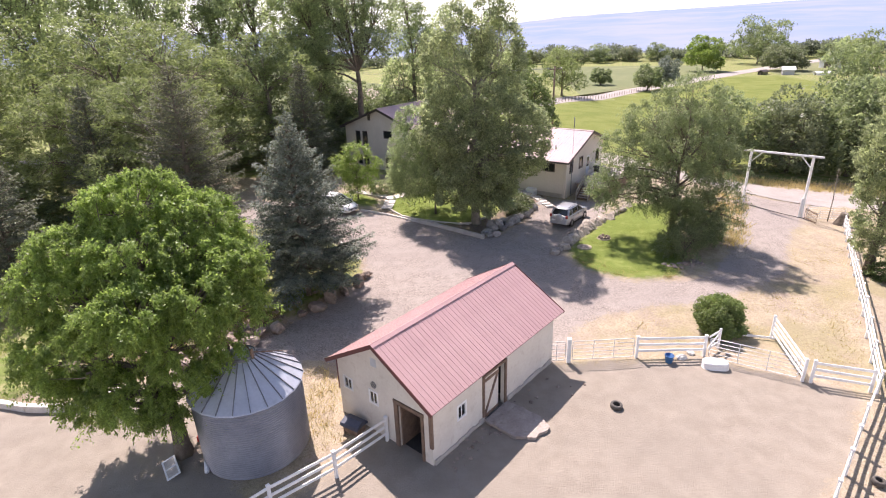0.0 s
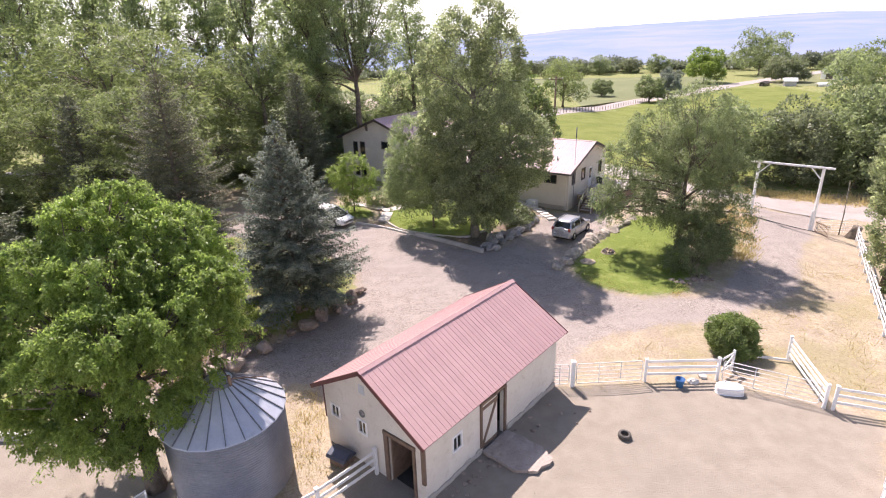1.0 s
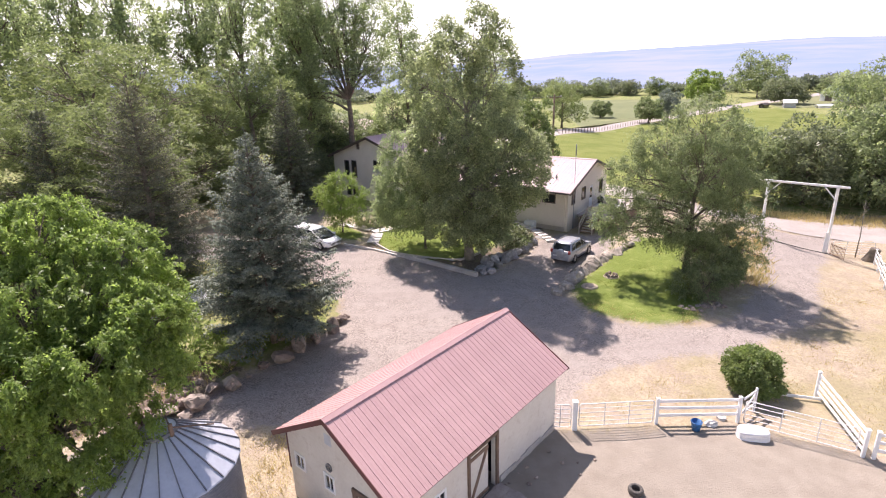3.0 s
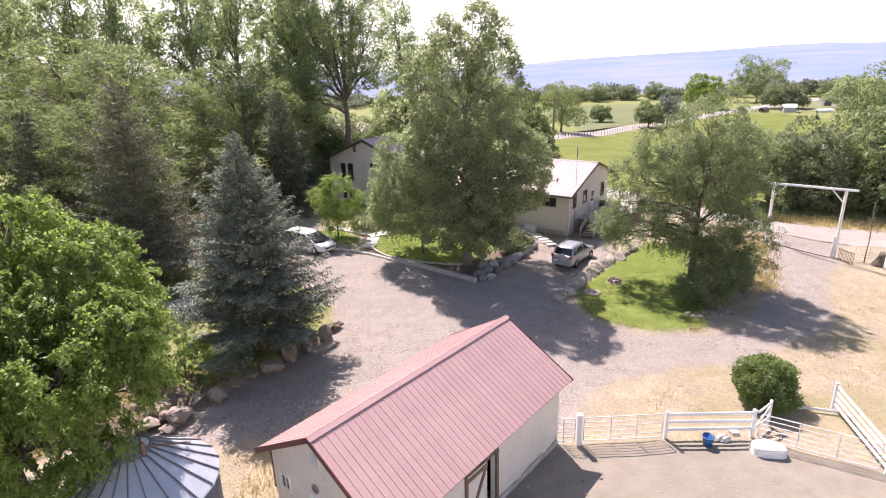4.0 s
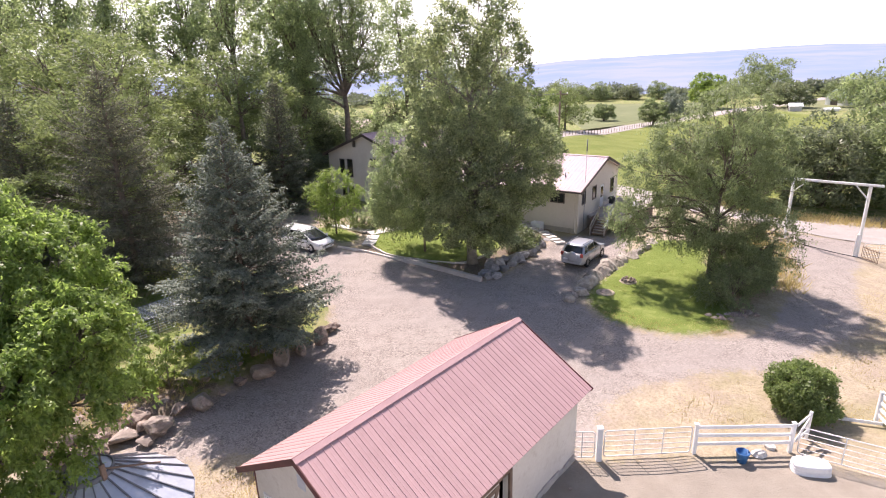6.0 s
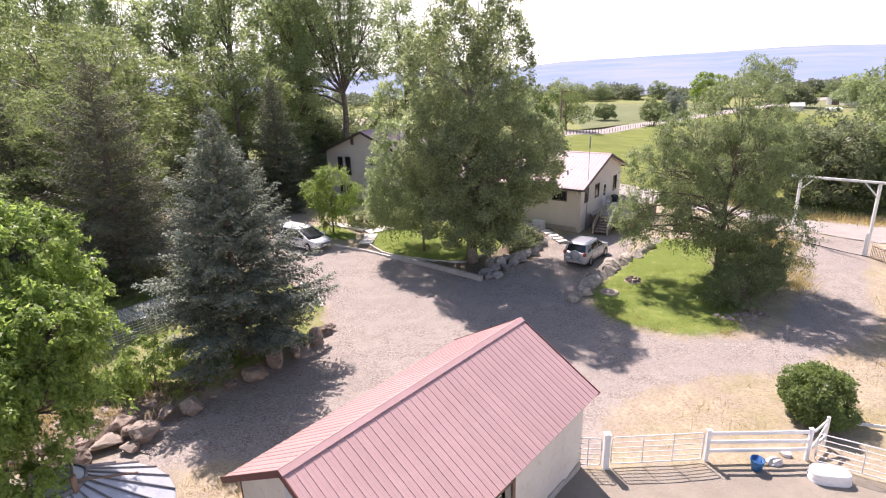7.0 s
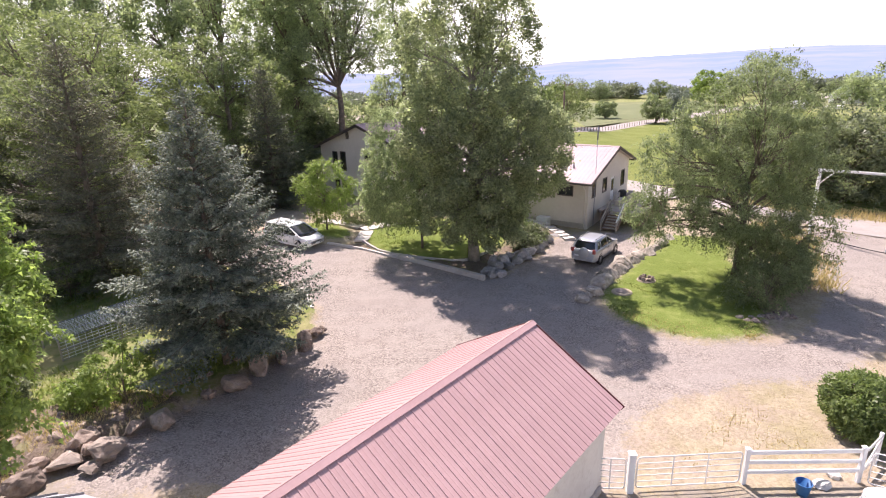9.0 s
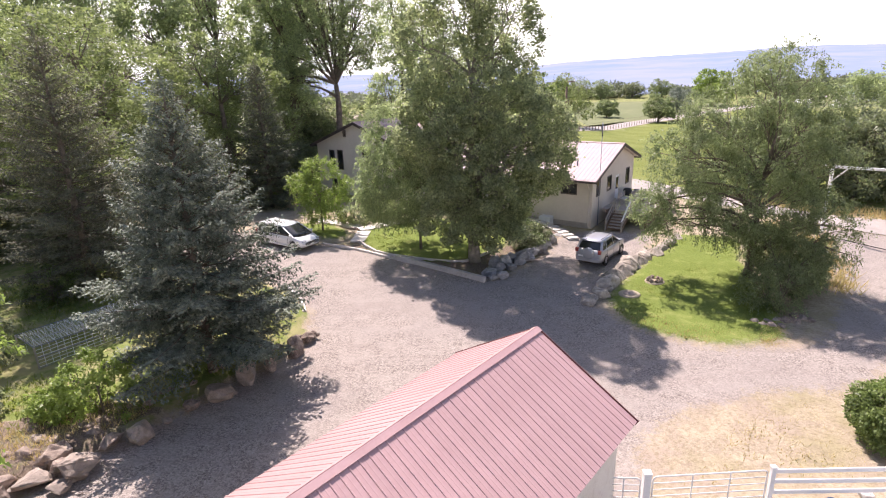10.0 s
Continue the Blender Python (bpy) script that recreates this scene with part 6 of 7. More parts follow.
for x, y, w, k, p in [(-6.7, 37.4, 0.8, 0.7, 0), (-7.0, 36.3, 1.35, 0.75, 0), (-7.75, 35.0, 0.9, 0.6, 0), (-8.5, 34.1, 1.3, 0.65, 1), (-9.05, 32.6, 1.5, 0.5, 1), (-7.6, 34.6, 0.6, 0.6, 0), (-9.95, 31.9, 0.75, 0.7, 0), (-11.0, 30.2, 1.25, 0.75, 1), (-10.4, 30.9, 0.45, 0.6, 1), (-12.7, 30.1, 0.85, 0.7, 0), (-11.8, 29.6, 1.0, 0.6, 0), (-12.15, 28.2, 1.6, 0.6, 1), (-13.35, 28.8, 1.3, 0.7, 0), (-14.4, 28.8, 0.9, 0.7, 0), (-13.3, 27.6, 1.35, 0.4, 1), (-12.2, 27.4, 0.85, 0.35, 1), (-12.8, 28.3, 0.8, 0.6, 0), (-14.1, 27.5, 0.8, 0.6, 0), (-15.3, 30.2, 0.75, 0.7, 0), (-13.9, 26.5, 1.4, 0.6, 0), (-15.0, 26.2, 1.1, 0.65, 0), (-14.6, 29.7, 0.8, 0.6, 1), (-15.9, 28.6, 0.9, 0.6, 0), (-15.5, 27.3, 0.9, 0.7, 0), (-17.0, 28.2, 0.7, 0.7, 0), (-16.6, 26.7, 0.8, 0.7, 0), (-18.2, 25.8, 0.9, 0.7, 0), (-17.9, 27.0, 0.7, 0.7, 0), (-13.6, 30.6, 0.7, 0.6, 0)]:
    boulder(x, y, w * 0.82, w * rr.uniform(0.58, 0.74), w * k * 0.85, pale=bool(p))
for i in range(44):
    f = i / 43
    x, y = -6.6 - 8.5 * f + rr.uniform(-0.4, 0.4), 37.9 - 9.6 * f + rr.uniform(-0.4, 0.4)
    s = rr.uniform(0.18, 0.55)
    boulder(x, y, s, s * 0.8, s * 0.7, group="small stones along the drive", label="small rough stone at the drive's edge")
for i in range(34):
    x, y = rr.uniform(-20, -12), 0
    y = 30.6 + (x + 12) * 0.72 + rr.uniform(-1.6, 1.4)
    s = rr.uniform(0.2, 0.55)
    boulder(x, y, s, s * 0.9, s * 0.7, rr.random() < 0.15, "small stones along the drive", 0.2, "small rough stone at the drive's edge")
for x, y, w, p in [(2.7, 45.8, 0.75, 0), (3.3, 46.6, 0.8, 1), (3.9, 47.4, 0.95, 0), (2.95, 45.1, 0.6, 0), (4.4, 48.3, 0.9, 0), (5.1, 48.4, 1.0, 0), (5.8, 49.2, 0.8, 0), (3.5, 45.25, 0.7, 0), (4.2, 46.6, 0.75, 1), (4.8, 47.6, 0.7, 0), (6.4, 50.2, 0.7, 0), (3.2, 47.6, 0.8, 0), (7.0, 51.0, 0.7, 0), (7.6, 51.8, 0.8, 0), (8.2, 52.7, 0.7, 1), (6.6, 49.9, 0.75, 0), (8.8, 53.7, 0.6, 0), (5.6, 48.4, 0.7, 1)]:
    boulder(x, y, w * 1.25, w * 0.9, w * 0.85, bool(p), "boulders under the poplar", 0.12, "grey boulder banked under the poplar")
for x, y, w, p in [(8.0, 41.4, 0.75, 1), (9.0, 42.3, 0.9, 0), (9.35, 43.3, 1.1, 0), (9.9, 44.1, 1.1, 1), (10.4, 44.9, 1.15, 0), (11.1, 45.7, 1.2, 0), (11.8, 46.5, 1.2, 1), (12.5, 47.2, 1.1, 0), (13.2, 48.0, 1.1, 0), (14.0, 48.7, 1.0, 0), (14.8, 49.6, 0.9, 1), (15.6, 50.6, 0.9, 0), (16.6, 52.0, 0.8, 1), (8.8, 43.0, 0.5, 0), (9.2, 42.7, 0.5, 1), (9.8, 43.6, 0.55, 0), (10.2, 44.4, 0.5, 1), (10.9, 45.2, 0.6, 0), (11.5, 46.1, 0.5, 0), (12.2, 46.8, 0.55, 0), (12.9, 47.6, 0.6, 1), (13.6, 48.4, 0.5, 0), (14.5, 49.1, 0.5, 0), (8.5, 42.0, 0.5, 1), (15.2, 50.0, 0.5, 0)]:
    boulder(x, y, w * 1.15, w * 0.85, w * 0.7, bool(p), "boulders edging the lawn", 0.15, "flat-topped boulder edging the lawn")
for i in range(24):
    f = i / 23
    x, y = 15.8 + 2.6 * f + rr.uniform(-0.3, 0.3), 38.3 + 1.0 * f + rr.uniform(-0.45, 0.45)
    s = rr.uniform(0.18, 0.45)
    boulder(x, y, s, s, s * 0.7, rr.random() < 0.4, "stones under the locust", 0.2, "small grey stone under the shrubs")


# ---- kerbs, path and steps ----
def kerb(name, line, w, h, mat, label, piece=1.6):
    x0, y0 = line[0]
    k = thing(name, pose(x0, y0, gz(x0, y0)), label, "kerb", kind="")
    pts = []
    for a, b in zip(line, line[1:]):
        n = max(1, round(math.dist(a, b) / piece))
        pts += [Vector(a).lerp(Vector(b), i / n) for i in range(n)]
    pts.append(Vector(line[-1]))
    for a, b in zip(pts, pts[1:]):
        bm = bmesh.new()
        za, zb = gz(a.x, a.y) - gz(x0, y0), gz(b.x, b.y) - gz(x0, y0)
        d = (b - a).normalized() * 0.008
        beam(bm, (a.x - x0 + d.x, a.y - y0 + d.y, za + h / 2 - 0.06), (b.x - x0 - d.x, b.y - y0 - d.y, zb + h / 2 - 0.06), w, h + 0.12, 0.012)
        part("kerb_piece", bm, mat, k)
    return k


M_KERB = surf("pale_concrete", (0.50, 0.46, 0.42), (0.63, 0.59, 0.54), 1.5, 0.9, bump=0.3, per_piece=0.06, dirt=(0.36, 0.32, 0.28))
kerb("kerb", [(-9.6, 52.5), (-6.66, 51.05), (-3.6, 48.95)], 0.18, 0.14, M_KERB, "thin pale concrete kerb between drive and bed")
kerb("retaining_wall", [(-3.55, 48.9), (-0.35, 46.65), (2.4, 44.65)], 0.28, 0.34, M_CONCRETE, "low concrete retaining wall along the drive", 2.2)
kerb("lawn_edging", [(-7.2, 54.4), (-6.95, 52.9), (-6.2, 51.7), (-5.2, 50.4), (-4.1, 49.65), (-2.8, 49.08), (-1.3, 48.5), (0.36, 48.03), (1.2, 48.1), (2.1, 48.9), (3.4, 50.3)], 0.14, 0.2, M_KERB, "curved pale concrete lawn edging", 0.9)
kerb("kerb", [(-7.75, 40.6), (-8.1, 41.5), (-8.75, 42.9), (-10.2, 44.4)], 0.22, 0.2, M_KERB, "pale kerb stones by the blue spruce", 0.9)
kerb("retaining_wall", [(-34, 25.2), (-28, 23.9), (-23.6, 23.0), (-21.4, 22.55), (-19.5, 22.5), (-18.2, 22.9), (-17.5, 24.0)], 0.3, 0.34, M_KERB, "low pale curved wall beside the yard", 1.5)


def slab_path(line, w, n, label, gap=0.06, z=0.03):
    for i in range(n):
        a, b = Vector(line[0]).lerp(Vector(line[1]), i / n), Vector(line[0]).lerp(Vector(line[1]), (i + 1) / n)
        d = (b - a).normalized()
        bm = bmesh.new()
        L = (b - a).length - gap
        box(bm, -L / 2, -w / 2, -0.16 if z > 0.2 else -0.08, L / 2, w / 2, 0.06, 0.015)
        c = (a + b) / 2
        ob = part("paving_slab", bm, M_KERB, None, at=Matrix.Translation((c.x, c.y, gz(c.x, c.y) + z)) @ Matrix.Rotation(math.atan2(d.y, d.x) + rr.uniform(-0.05, 0.05), 4, "Z"))
        tagged(ob, label, "paving slab", "paving slabs")


slab_path([(-7.0, 52.6), (-6.9, 55.2)], 1.1, 2, "pale concrete path slab across the lawn", 0.02, 0.1)
slab_path([(-7.4, 55.6), (-3.0, 58.4)], 1.2, 3, "pale concrete path slab by the house", 0.02, 0.1)
slab_path([(-11.5, 58.8), (-7.6, 56.4)], 1.0, 3, "pale concrete path slab by the house", 0.02, 0.1)
slab_path([(6.3, 56.9), (8.0, 54.85)], 0.85, 4, "pale stepping slab on the bank", 0.2, 0.36)
slab_path([(8.0, 54.75), (9.2, 51.4)], 0.85, 5, "pale stepping slab on the bank", 0.22, 0.36)


# ---- pen: slab, tyres, bucket, tub, rubble ----
def ragged_slab(outline, h, mat, label, name="broken_slab"):
    cx, cy = sum(p[0] for p in outline) / len(outline), sum(p[1] for p in outline) / len(outline)
    pts = []
    for (x0, y0), (x1, y1) in zip(outline, outline[1:] + outline[:1]):
        for i in range(6):
            f = i / 6
            pts.append((x0 + (x1 - x0) * f - cx + rr.uniform(-0.05, 0.05), y0 + (y1 - y0) * f - cy + rr.uniform(-0.05, 0.05)))
    bm = bmesh.new()
    top = [bm.verts.new((x, y, h + 0.03 * noise.noise((x, y, 0)))) for x, y in pts]
    low = [bm.verts.new((x * 0.97, y * 0.97, -0.05)) for x, y in pts]
    mid = bm.verts.new((0, 0, h + 0.02))
    for i in range(len(pts)):
        j = (i + 1) % len(pts)
        bm.faces.new((low[i], low[j], top[j], top[i]))
        bm.faces.new((top[i], top[j], mid))
    ob = part(name, bm, mat, None, at=pose(cx, cy, 0))
    return tagged(ob, label, "slab")


M_RAMP = surf("dirty_broken_concrete", (0.29, 0.24, 0.21), (0.43, 0.37, 0.325), 2.5, 0.95, bump=0.9, bscale=12, dirt=(0.17, 0.13, 0.11), dirt_amount=0.7)
ragged_slab([(1.55, 21.45), (2.75, 22.9), (4.15, 21.7), (4.55, 20.95), (3.75, 20.3), (2.9, 20.35)], 0.2, M_RAMP, "broken concrete ramp slab at the shed door")
for i in range(60):
    if i < 40:
        u, v = rr.uniform(0.6, 4.2), rr.uniform(-0.7, 0.25)
    else:
        u, v = rr.uniform(3.5, 9.5), rr.uniform(-2.4, 0.2)
    p = SHED @ Vector((u, v, 0))
    s = rr.uniform(0.06, 0.2)
    boulder(p.x, p.y, s, s, s * 0.7, rr.random() < 0.7, "rubble by the shed wall", 0.2, "chip of broken plaster on the ground")


def tyre(x, y, r=0.42, label="old black tyre lying in the pen"):
    prof = [(r * 0.55, 0.02), (r * 0.62, 0.0), (r * 0.93, 0.01), (r, 0.06), (r, 0.17), (r * 0.93, 0.22), (r * 0.62, 0.23), (r * 0.55, 0.2), (r * 0.57, 0.11), (r * 0.55, 0.02)]
    ob = part("tyre", lathe("tyre", prof, M_TYRE, 30), None, None)
    ob.matrix_basis = pose(x, y, 0.01, 2, 3, 0)
    tagged(ob, label, "tyre")
    return ob


tyre(7.93, 22.55, 0.29)
tyre(16.9, 17.8, 0.24, "old tyre half sunk in the grass")
bucket = thing("bucket", pose(11.75, 26.36, 0), "blue plastic feed bucket by the fence", "bucket")
M_BLUE_PLASTIC = surf("blue_plastic", (0.03, 0.13, 0.34), (0.05, 0.19, 0.42), 3, 0.45, bump=0.05)
part("body", lathe("body", [(0.0, 0.02), (0.17, 0.0), (0.235, 0.42), (0.25, 0.44), (0.25, 0.46), (0.225, 0.46), (0.17, 0.06), (0.0, 0.05)], M_BLUE_PLASTIC, 24), None, bucket)
part("bail", tubes("bail", [([(0.24, 0, 0.42), (0.25, 0.13, 0.37), (0.13, 0.28, 0.32), (0, 0.31, 0.32), (-0.13, 0.28, 0.32), (-0.25, 0.13, 0.37), (-0.24, 0, 0.42)], 0.008)], M_GALV, 5), None, bucket)
tub = thing("water_trough", pose(14.0, 25.85, 0, 0, 0, -8), "white oval water trough turned over by the gate", "trough")
rings = []
for z, k in ((0.0, 0.97), (0.08, 1.0), (0.11, 0.955), (0.16, 0.955), (0.19, 0.99), (0.22, 0.945), (0.27, 0.94), (0.3, 0.97), (0.35, 0.95), (0.39, 0.9), (0.405, 0.82)):
    rings.append([(0.66 * k * math.copysign(abs(math.cos(a * math.pi / 14)) ** 0.6, math.cos(a * math.pi / 14)), 0.38 * k * math.copysign(abs(math.sin(a * math.pi / 14)) ** 0.6, math.sin(a * math.pi / 14)), z) for a in range(28)])
part("shell", loft("shell", rings, M_WHITE), None, tub)
part("rim", loft("rim", [[(x * 1.04, y * 1.05, z) for x, y, _ in rings[0]] for z in (0.0, 0.055)], M_WHITE), None, tub)
boulder(12.6, 26.7, 0.55, 0.4, 0.25, True, "stones by the fence", 0.2, "flat white stone by the fence")
boulder(13.2, 27.15, 0.4, 0.3, 0.22, True, "stones by the fence", 0.2, "flat white stone by the fence")
dog = thing("dog_house", SHED @ pose(-0.2, 4.75, 0, 0, 0, 8) @ Matrix.Scale(0.82, 4), "small dark blue kennel against the shed", "kennel")
M_KENNEL = surf("dark_blue_plastic", (0.05, 0.06, 0.09), (0.09, 0.10, 0.14), 3, 0.5, bump=0.1)
part("body", boxed(-0.4, -0.5, 0, 0.4, 0.5, 0.5, bevel=0.03), M_WOOD_DARK, dog)
part("roof", loft("roof", [[(-0.5, y, 0.46), (-0.42, y, 0.62), (0, y, 0.78), (0.42, y, 0.62), (0.5, y, 0.46), (0.0, y, 0.5)] for y in (-0.62, 0.62)], M_KENNEL, smooth=False), None, dog)

# boards and clutter by the elm
frame_ob = thing("wooden_frame", pose(-11.95, 18.55, 0.12, 16, 6, -52) @ Matrix.Scale(0.72, 4), "white-painted timber frame leaning by the trunk", "frame")
for dims in ((-0.8, -0.4, 0, 0.8, -0.3, 0.06), (-0.8, 0.3, 0, 0.8, 0.4, 0.06), (-0.8, -0.3, 0, -0.7, 0.3, 0.06), (0.7, -0.3, 0, 0.8, 0.3, 0.06), (-0.05, -0.3, 0, 0.05, 0.3, 0.06)):
    part("rail", boxed(*dims, bevel=0.006), M_WHITE, frame_ob)
part("panel", boxed(-0.7, -0.3, 0.01, 0.7, 0.3, 0.03), M_CONCRETE, frame_ob)
pipe = part("pipe", tubes("pipe", [([(-10.75, 19.25, 0.1), (-10.3, 18.35, 0.1)], 0.1)], M_WHITE, 12), None, None)
tagged(pipe, "short white plastic pipe on the ground", "pipe")
can = thing("fuel_can", pose(-11.45, 20.35, 0), "red plastic fuel can beside the bin", "can")
M_RED = surf("red_plastic", (0.5, 0.05, 0.03), (0.62, 0.08, 0.05), 3, 0.4)
part("body", boxed(-0.17, -0.12, 0, 0.17, 0.12, 0.32, bevel=0.04), M_RED, can)
part("handle", tubes("handle", [([(-0.12, 0, 0.31), (-0.08, 0, 0.4), (0.08, 0, 0.4), (0.12, 0, 0.31)], 0.02)], M_RED, 6), None, can)

# wire run behind the boulders
M_WIRE = surf("bright_wire", (0.74, 0.75, 0.75), (0.82, 0.83, 0.83), 3, 0.5, 0.0, bump=0.0)
cage = thing("wire_pen", pose(-18.3, 34.6, 0.36, 0, 0, 56), "low galvanised wire animal run in the shrubbery", "wire run")
CL, CW, CH = 5.6, 2.3, 1.15
for x in (0, CL / 2, CL):
    for y in (0, CW):
        part("post", boxed(x - 0.035, y - 0.035, -0.1, x + 0.035, y + 0.035, CH), M_WOOD_GREY, cage)
for y, z in ((0, CH), (CW, CH), (0, 0.6), (CW, 0.6), (0, 0.08)):
    part("rail", tubes("rail", [([(0, y, z), (CL, y, z)], 0.022)], M_GALV, 6), None, cage)
for x in (0, CL / 2, CL):
    part("crossbar", tubes("crossbar", [([(x, 0, CH), (x, CW, CH)], 0.022)], M_GALV, 6), None, cage)
wires = []
for i in range(1, 19):
    x = CL * i / 19
    wires.append(([(x, 0, 0.05), (x, 0, CH), (x, CW, CH), (x, CW, 0.05)], 0.012))
for i in range(1, 14):
    wires.append(([(0, CW * i / 14, CH), (CL, CW * i / 14, CH)], 0.011))
for i in range(1, 7):
    wires.append(([(0, 0, CH * i / 7), (CL, 0, CH * i / 7)], 0.012))
mesh_ob = part("wire_mesh", tubes("wire_mesh", wires, M_WIRE, 4), None, cage)
mesh_ob["kind"] = "stuff"

# loose rail by the bush
bm = bmesh.new()
beam(bm, (16.0, 29.1, 0.16), (18.5, 28.5, 0.12), 0.05, 0.14, 0.008)
tagged(part("fence_rail", bm, M_WHITE), "loose white rail lying beside the bush", "rail")

# garden discs on the lawn
M_SAND = surf("sandy_stone", (0.34, 0.28, 0.2), (0.46, 0.38, 0.28), 3, 0.95, bump=0.4)
for x, y, k in ((10.5, 42.3, 0), (12.5, 44.1, 1)):
    f = thing("stone_ring", pose(x, y, gz(x, y) + 0.1), "round pale stone disc on the lawn" if not k else "small stone ring with rocks on the lawn", "garden stone")
    part("base", lathe("base", [(0.0, 0.05), (0.5, 0.05), (0.6, 0.03), (0.62, -0.05)], M_SAND, 20), None, f)
    if k:
        for a in range(8):
            p = part("stone", ROCKS[a % 6], None, f, at=Matrix.Translation((0.38 * math.cos(a * 0.785), 0.38 * math.sin(a * 0.785), 0.12)) @ Matrix.Scale(0.3, 4) @ Matrix.Rotation(a, 4, "Z"))
    else:
        part("disc", lathe("disc", [(0.0, 0.13), (0.3, 0.12), (0.36, 0.05)], M_ROCK_PALE, 18), None, f)

# gateway's metal leaf, stump, cable, sapling
leaf_gate = thing("iron_gate", pose(34.0, 52.4, gz(34, 52.4), 0, 0, -85), "rusty iron bar gate standing open at the gateway", "gate")
M_RUST = surf("rusty_iron", (0.16, 0.10, 0.07), (0.30, 0.20, 0.14), 4, 0.8, 0.3, bump=0.2)
for z in (0.1, 0.95):
    part("rail", boxed(0, -0.02, z, 1.7, 0.02, z + 0.05), M_RUST, leaf_gate)
for i in range(12):
    part("bar", boxed(i * 0.15, -0.012, 0.02, i * 0.15 + 0.025, 0.012, 1.1), M_RUST, leaf_gate)
tube_g = tube_gate((34.5, 52.9), (37.6, 52.1), 0.1 - 1.2, 1.15, 5, "white tubular gate beyond the gateway")
stump = part("stump", lathe("stump", [(0.62, -0.2), (0.5, 0.2), (0.42, 0.7), (0.4, 1.15), (0.33, 1.2), (0.0, 1.18)], M_BARK, 14), None, None)
stump.matrix_basis = pose(37.0, 51.6, gz(37, 51.6), 8, 12, 0)
tagged(stump, "broad cut tree stump by the gateway", "stump")
cable = part("cable", tubes("cable", [([(28.6 + 0.66 * i, 55.4 - 0.42 * i + 0.2 * math.sin(i * 0.9), gz(28.6 + 0.66 * i, 55.4 - 0.42 * i) + 0.08) for i in range(9)], 0.035)], M_RUBBER, 6), None, None)
tagged(cable, "dark cable lying across the drive", "cable")
trel = thing("dead_sapling", pose(36.3, 52.4, gz(36.3, 52.4)), "bare dead sapling by the gateway", "sapling")
r5 = np.random.default_rng(9)
runs = [([(0, 0, -0.1), (0.05, 0, 2.0), (-0.05, 0.1, 5.2)], [0.06, 0.045, 0.015])]
for i in range(26):
    z = 2.0 + 3.0 * i / 26
    a = i * 2.4
    runs.append(([(0, 0, z), (0.3 * math.cos(a), 0.3 * math.sin(a), z + 0.4)], [0.012, 0.005]))
part("trunk", tubes("trunk", runs, M_BARK_PALE, 5), None, trel)

# utility pole
pole = thing("utility_pole", pose(14.2, 84.0, gz(14.2, 84.0)), "brown timber utility pole with a crossarm and wires", "utility pole")
part("post", tubes("post", [([(0, 0, -0.5), (0, 0, 11.3)], [0.17, 0.12])], M_WOOD_DARK, 9), None, pole)
bm = bmesh.new()
beam(bm, (-1.1, -0.5, 10.9), (1.1, 0.5, 10.9), 0.12)
part("crossarm", bm, M_WOOD_DARK, pole)
for k in (-1, 1):
    part("insulator", lathe("insulator", [(0.0, 11.15), (0.06, 11.1), (0.07, 10.95)], M_WHITE, 8), None, pole, at=Matrix.Translation((k, k * 0.45, 0)))
    part("wire", tubes("wire", [([(k, k * 0.45, 11.0), (k - 22, k * 0.45 + 9, 10.0), (k - 45, k * 0.45 + 18, 11.0)], 0.02)], M_GALV, 4), None, pole)

# ---- far side: field fence, sheds, lone trees ----
field_fence = thing("field_fence", pose(24.5, 139.5, gz(24.5, 139.5)), "row of weathered fence posts along the field road", "fence")
fp = mesh_of("post", [(x * w, y * w, z) for z, w in ((-0.2, 0.06), (1.05, 0.05)) for x, y in ((-1, -1), (1, -1), (1, 1), (-1, 1))], [(0, 1, 5, 4), (1, 2, 6, 5), (2, 3, 7, 6), (3, 0, 4, 7), (4, 5, 6, 7)], M_WOOD_DARK)
for i in range(46):
    f = i / 45
    x, y = 0 + 46 * f, 0 + 52.5 * f
    part("post", fp, None, field_fence, at=Matrix.Translation((x, y, gz(24.5 + x, 139.5 + y) - gz(24.5, 139.5))) @ Matrix.Rotation(i * 1.3, 4, "Z"))
for z in (0.4, 0.9):
    part("wire", tubes("wire", [([(0, 0, z), (46, 52.5, z - 0.7)], 0.02)], M_WOOD_DARK, 4), None, field_fence)


def far_building(x, y, turn, L, W, H, R, wall_mat, roof_mat, label):
    b = thing("far_building", pose(x, y, gz(x, y), 0, 0, turn), label, "building", "far buildings")
    part("wall", loft("wall", [[(px, -W / 2, -0.2), (px, W / 2, -0.2), (px, W / 2, H), (px, 0, H + R), (px, -W / 2, H)] for px in (-L / 2, L / 2)], wall_mat, smooth=False), None, b)
    for s in (-1, 1):
        part("roof", mesh_of("roof", [(px, s * py, pz + dz) for px in (-L / 2 - 0.4, L / 2 + 0.4) for py, pz in ((W / 2 + 0.4, H - 0.2), (0, H + R)) for dz in (0.02, 0.2)], [(0, 1, 3, 2), (4, 5, 7, 6), (0, 4, 6, 2), (1, 5, 7, 3), (0, 1, 5, 4), (2, 3, 7, 6)], roof_mat), None, b)
    part("door", boxed(-L / 2 - 0.04, -W * 0.2, 0, -L / 2 - 0.005, W * 0.2, H * 0.75), M_FRAME_DARK, b)
    return b


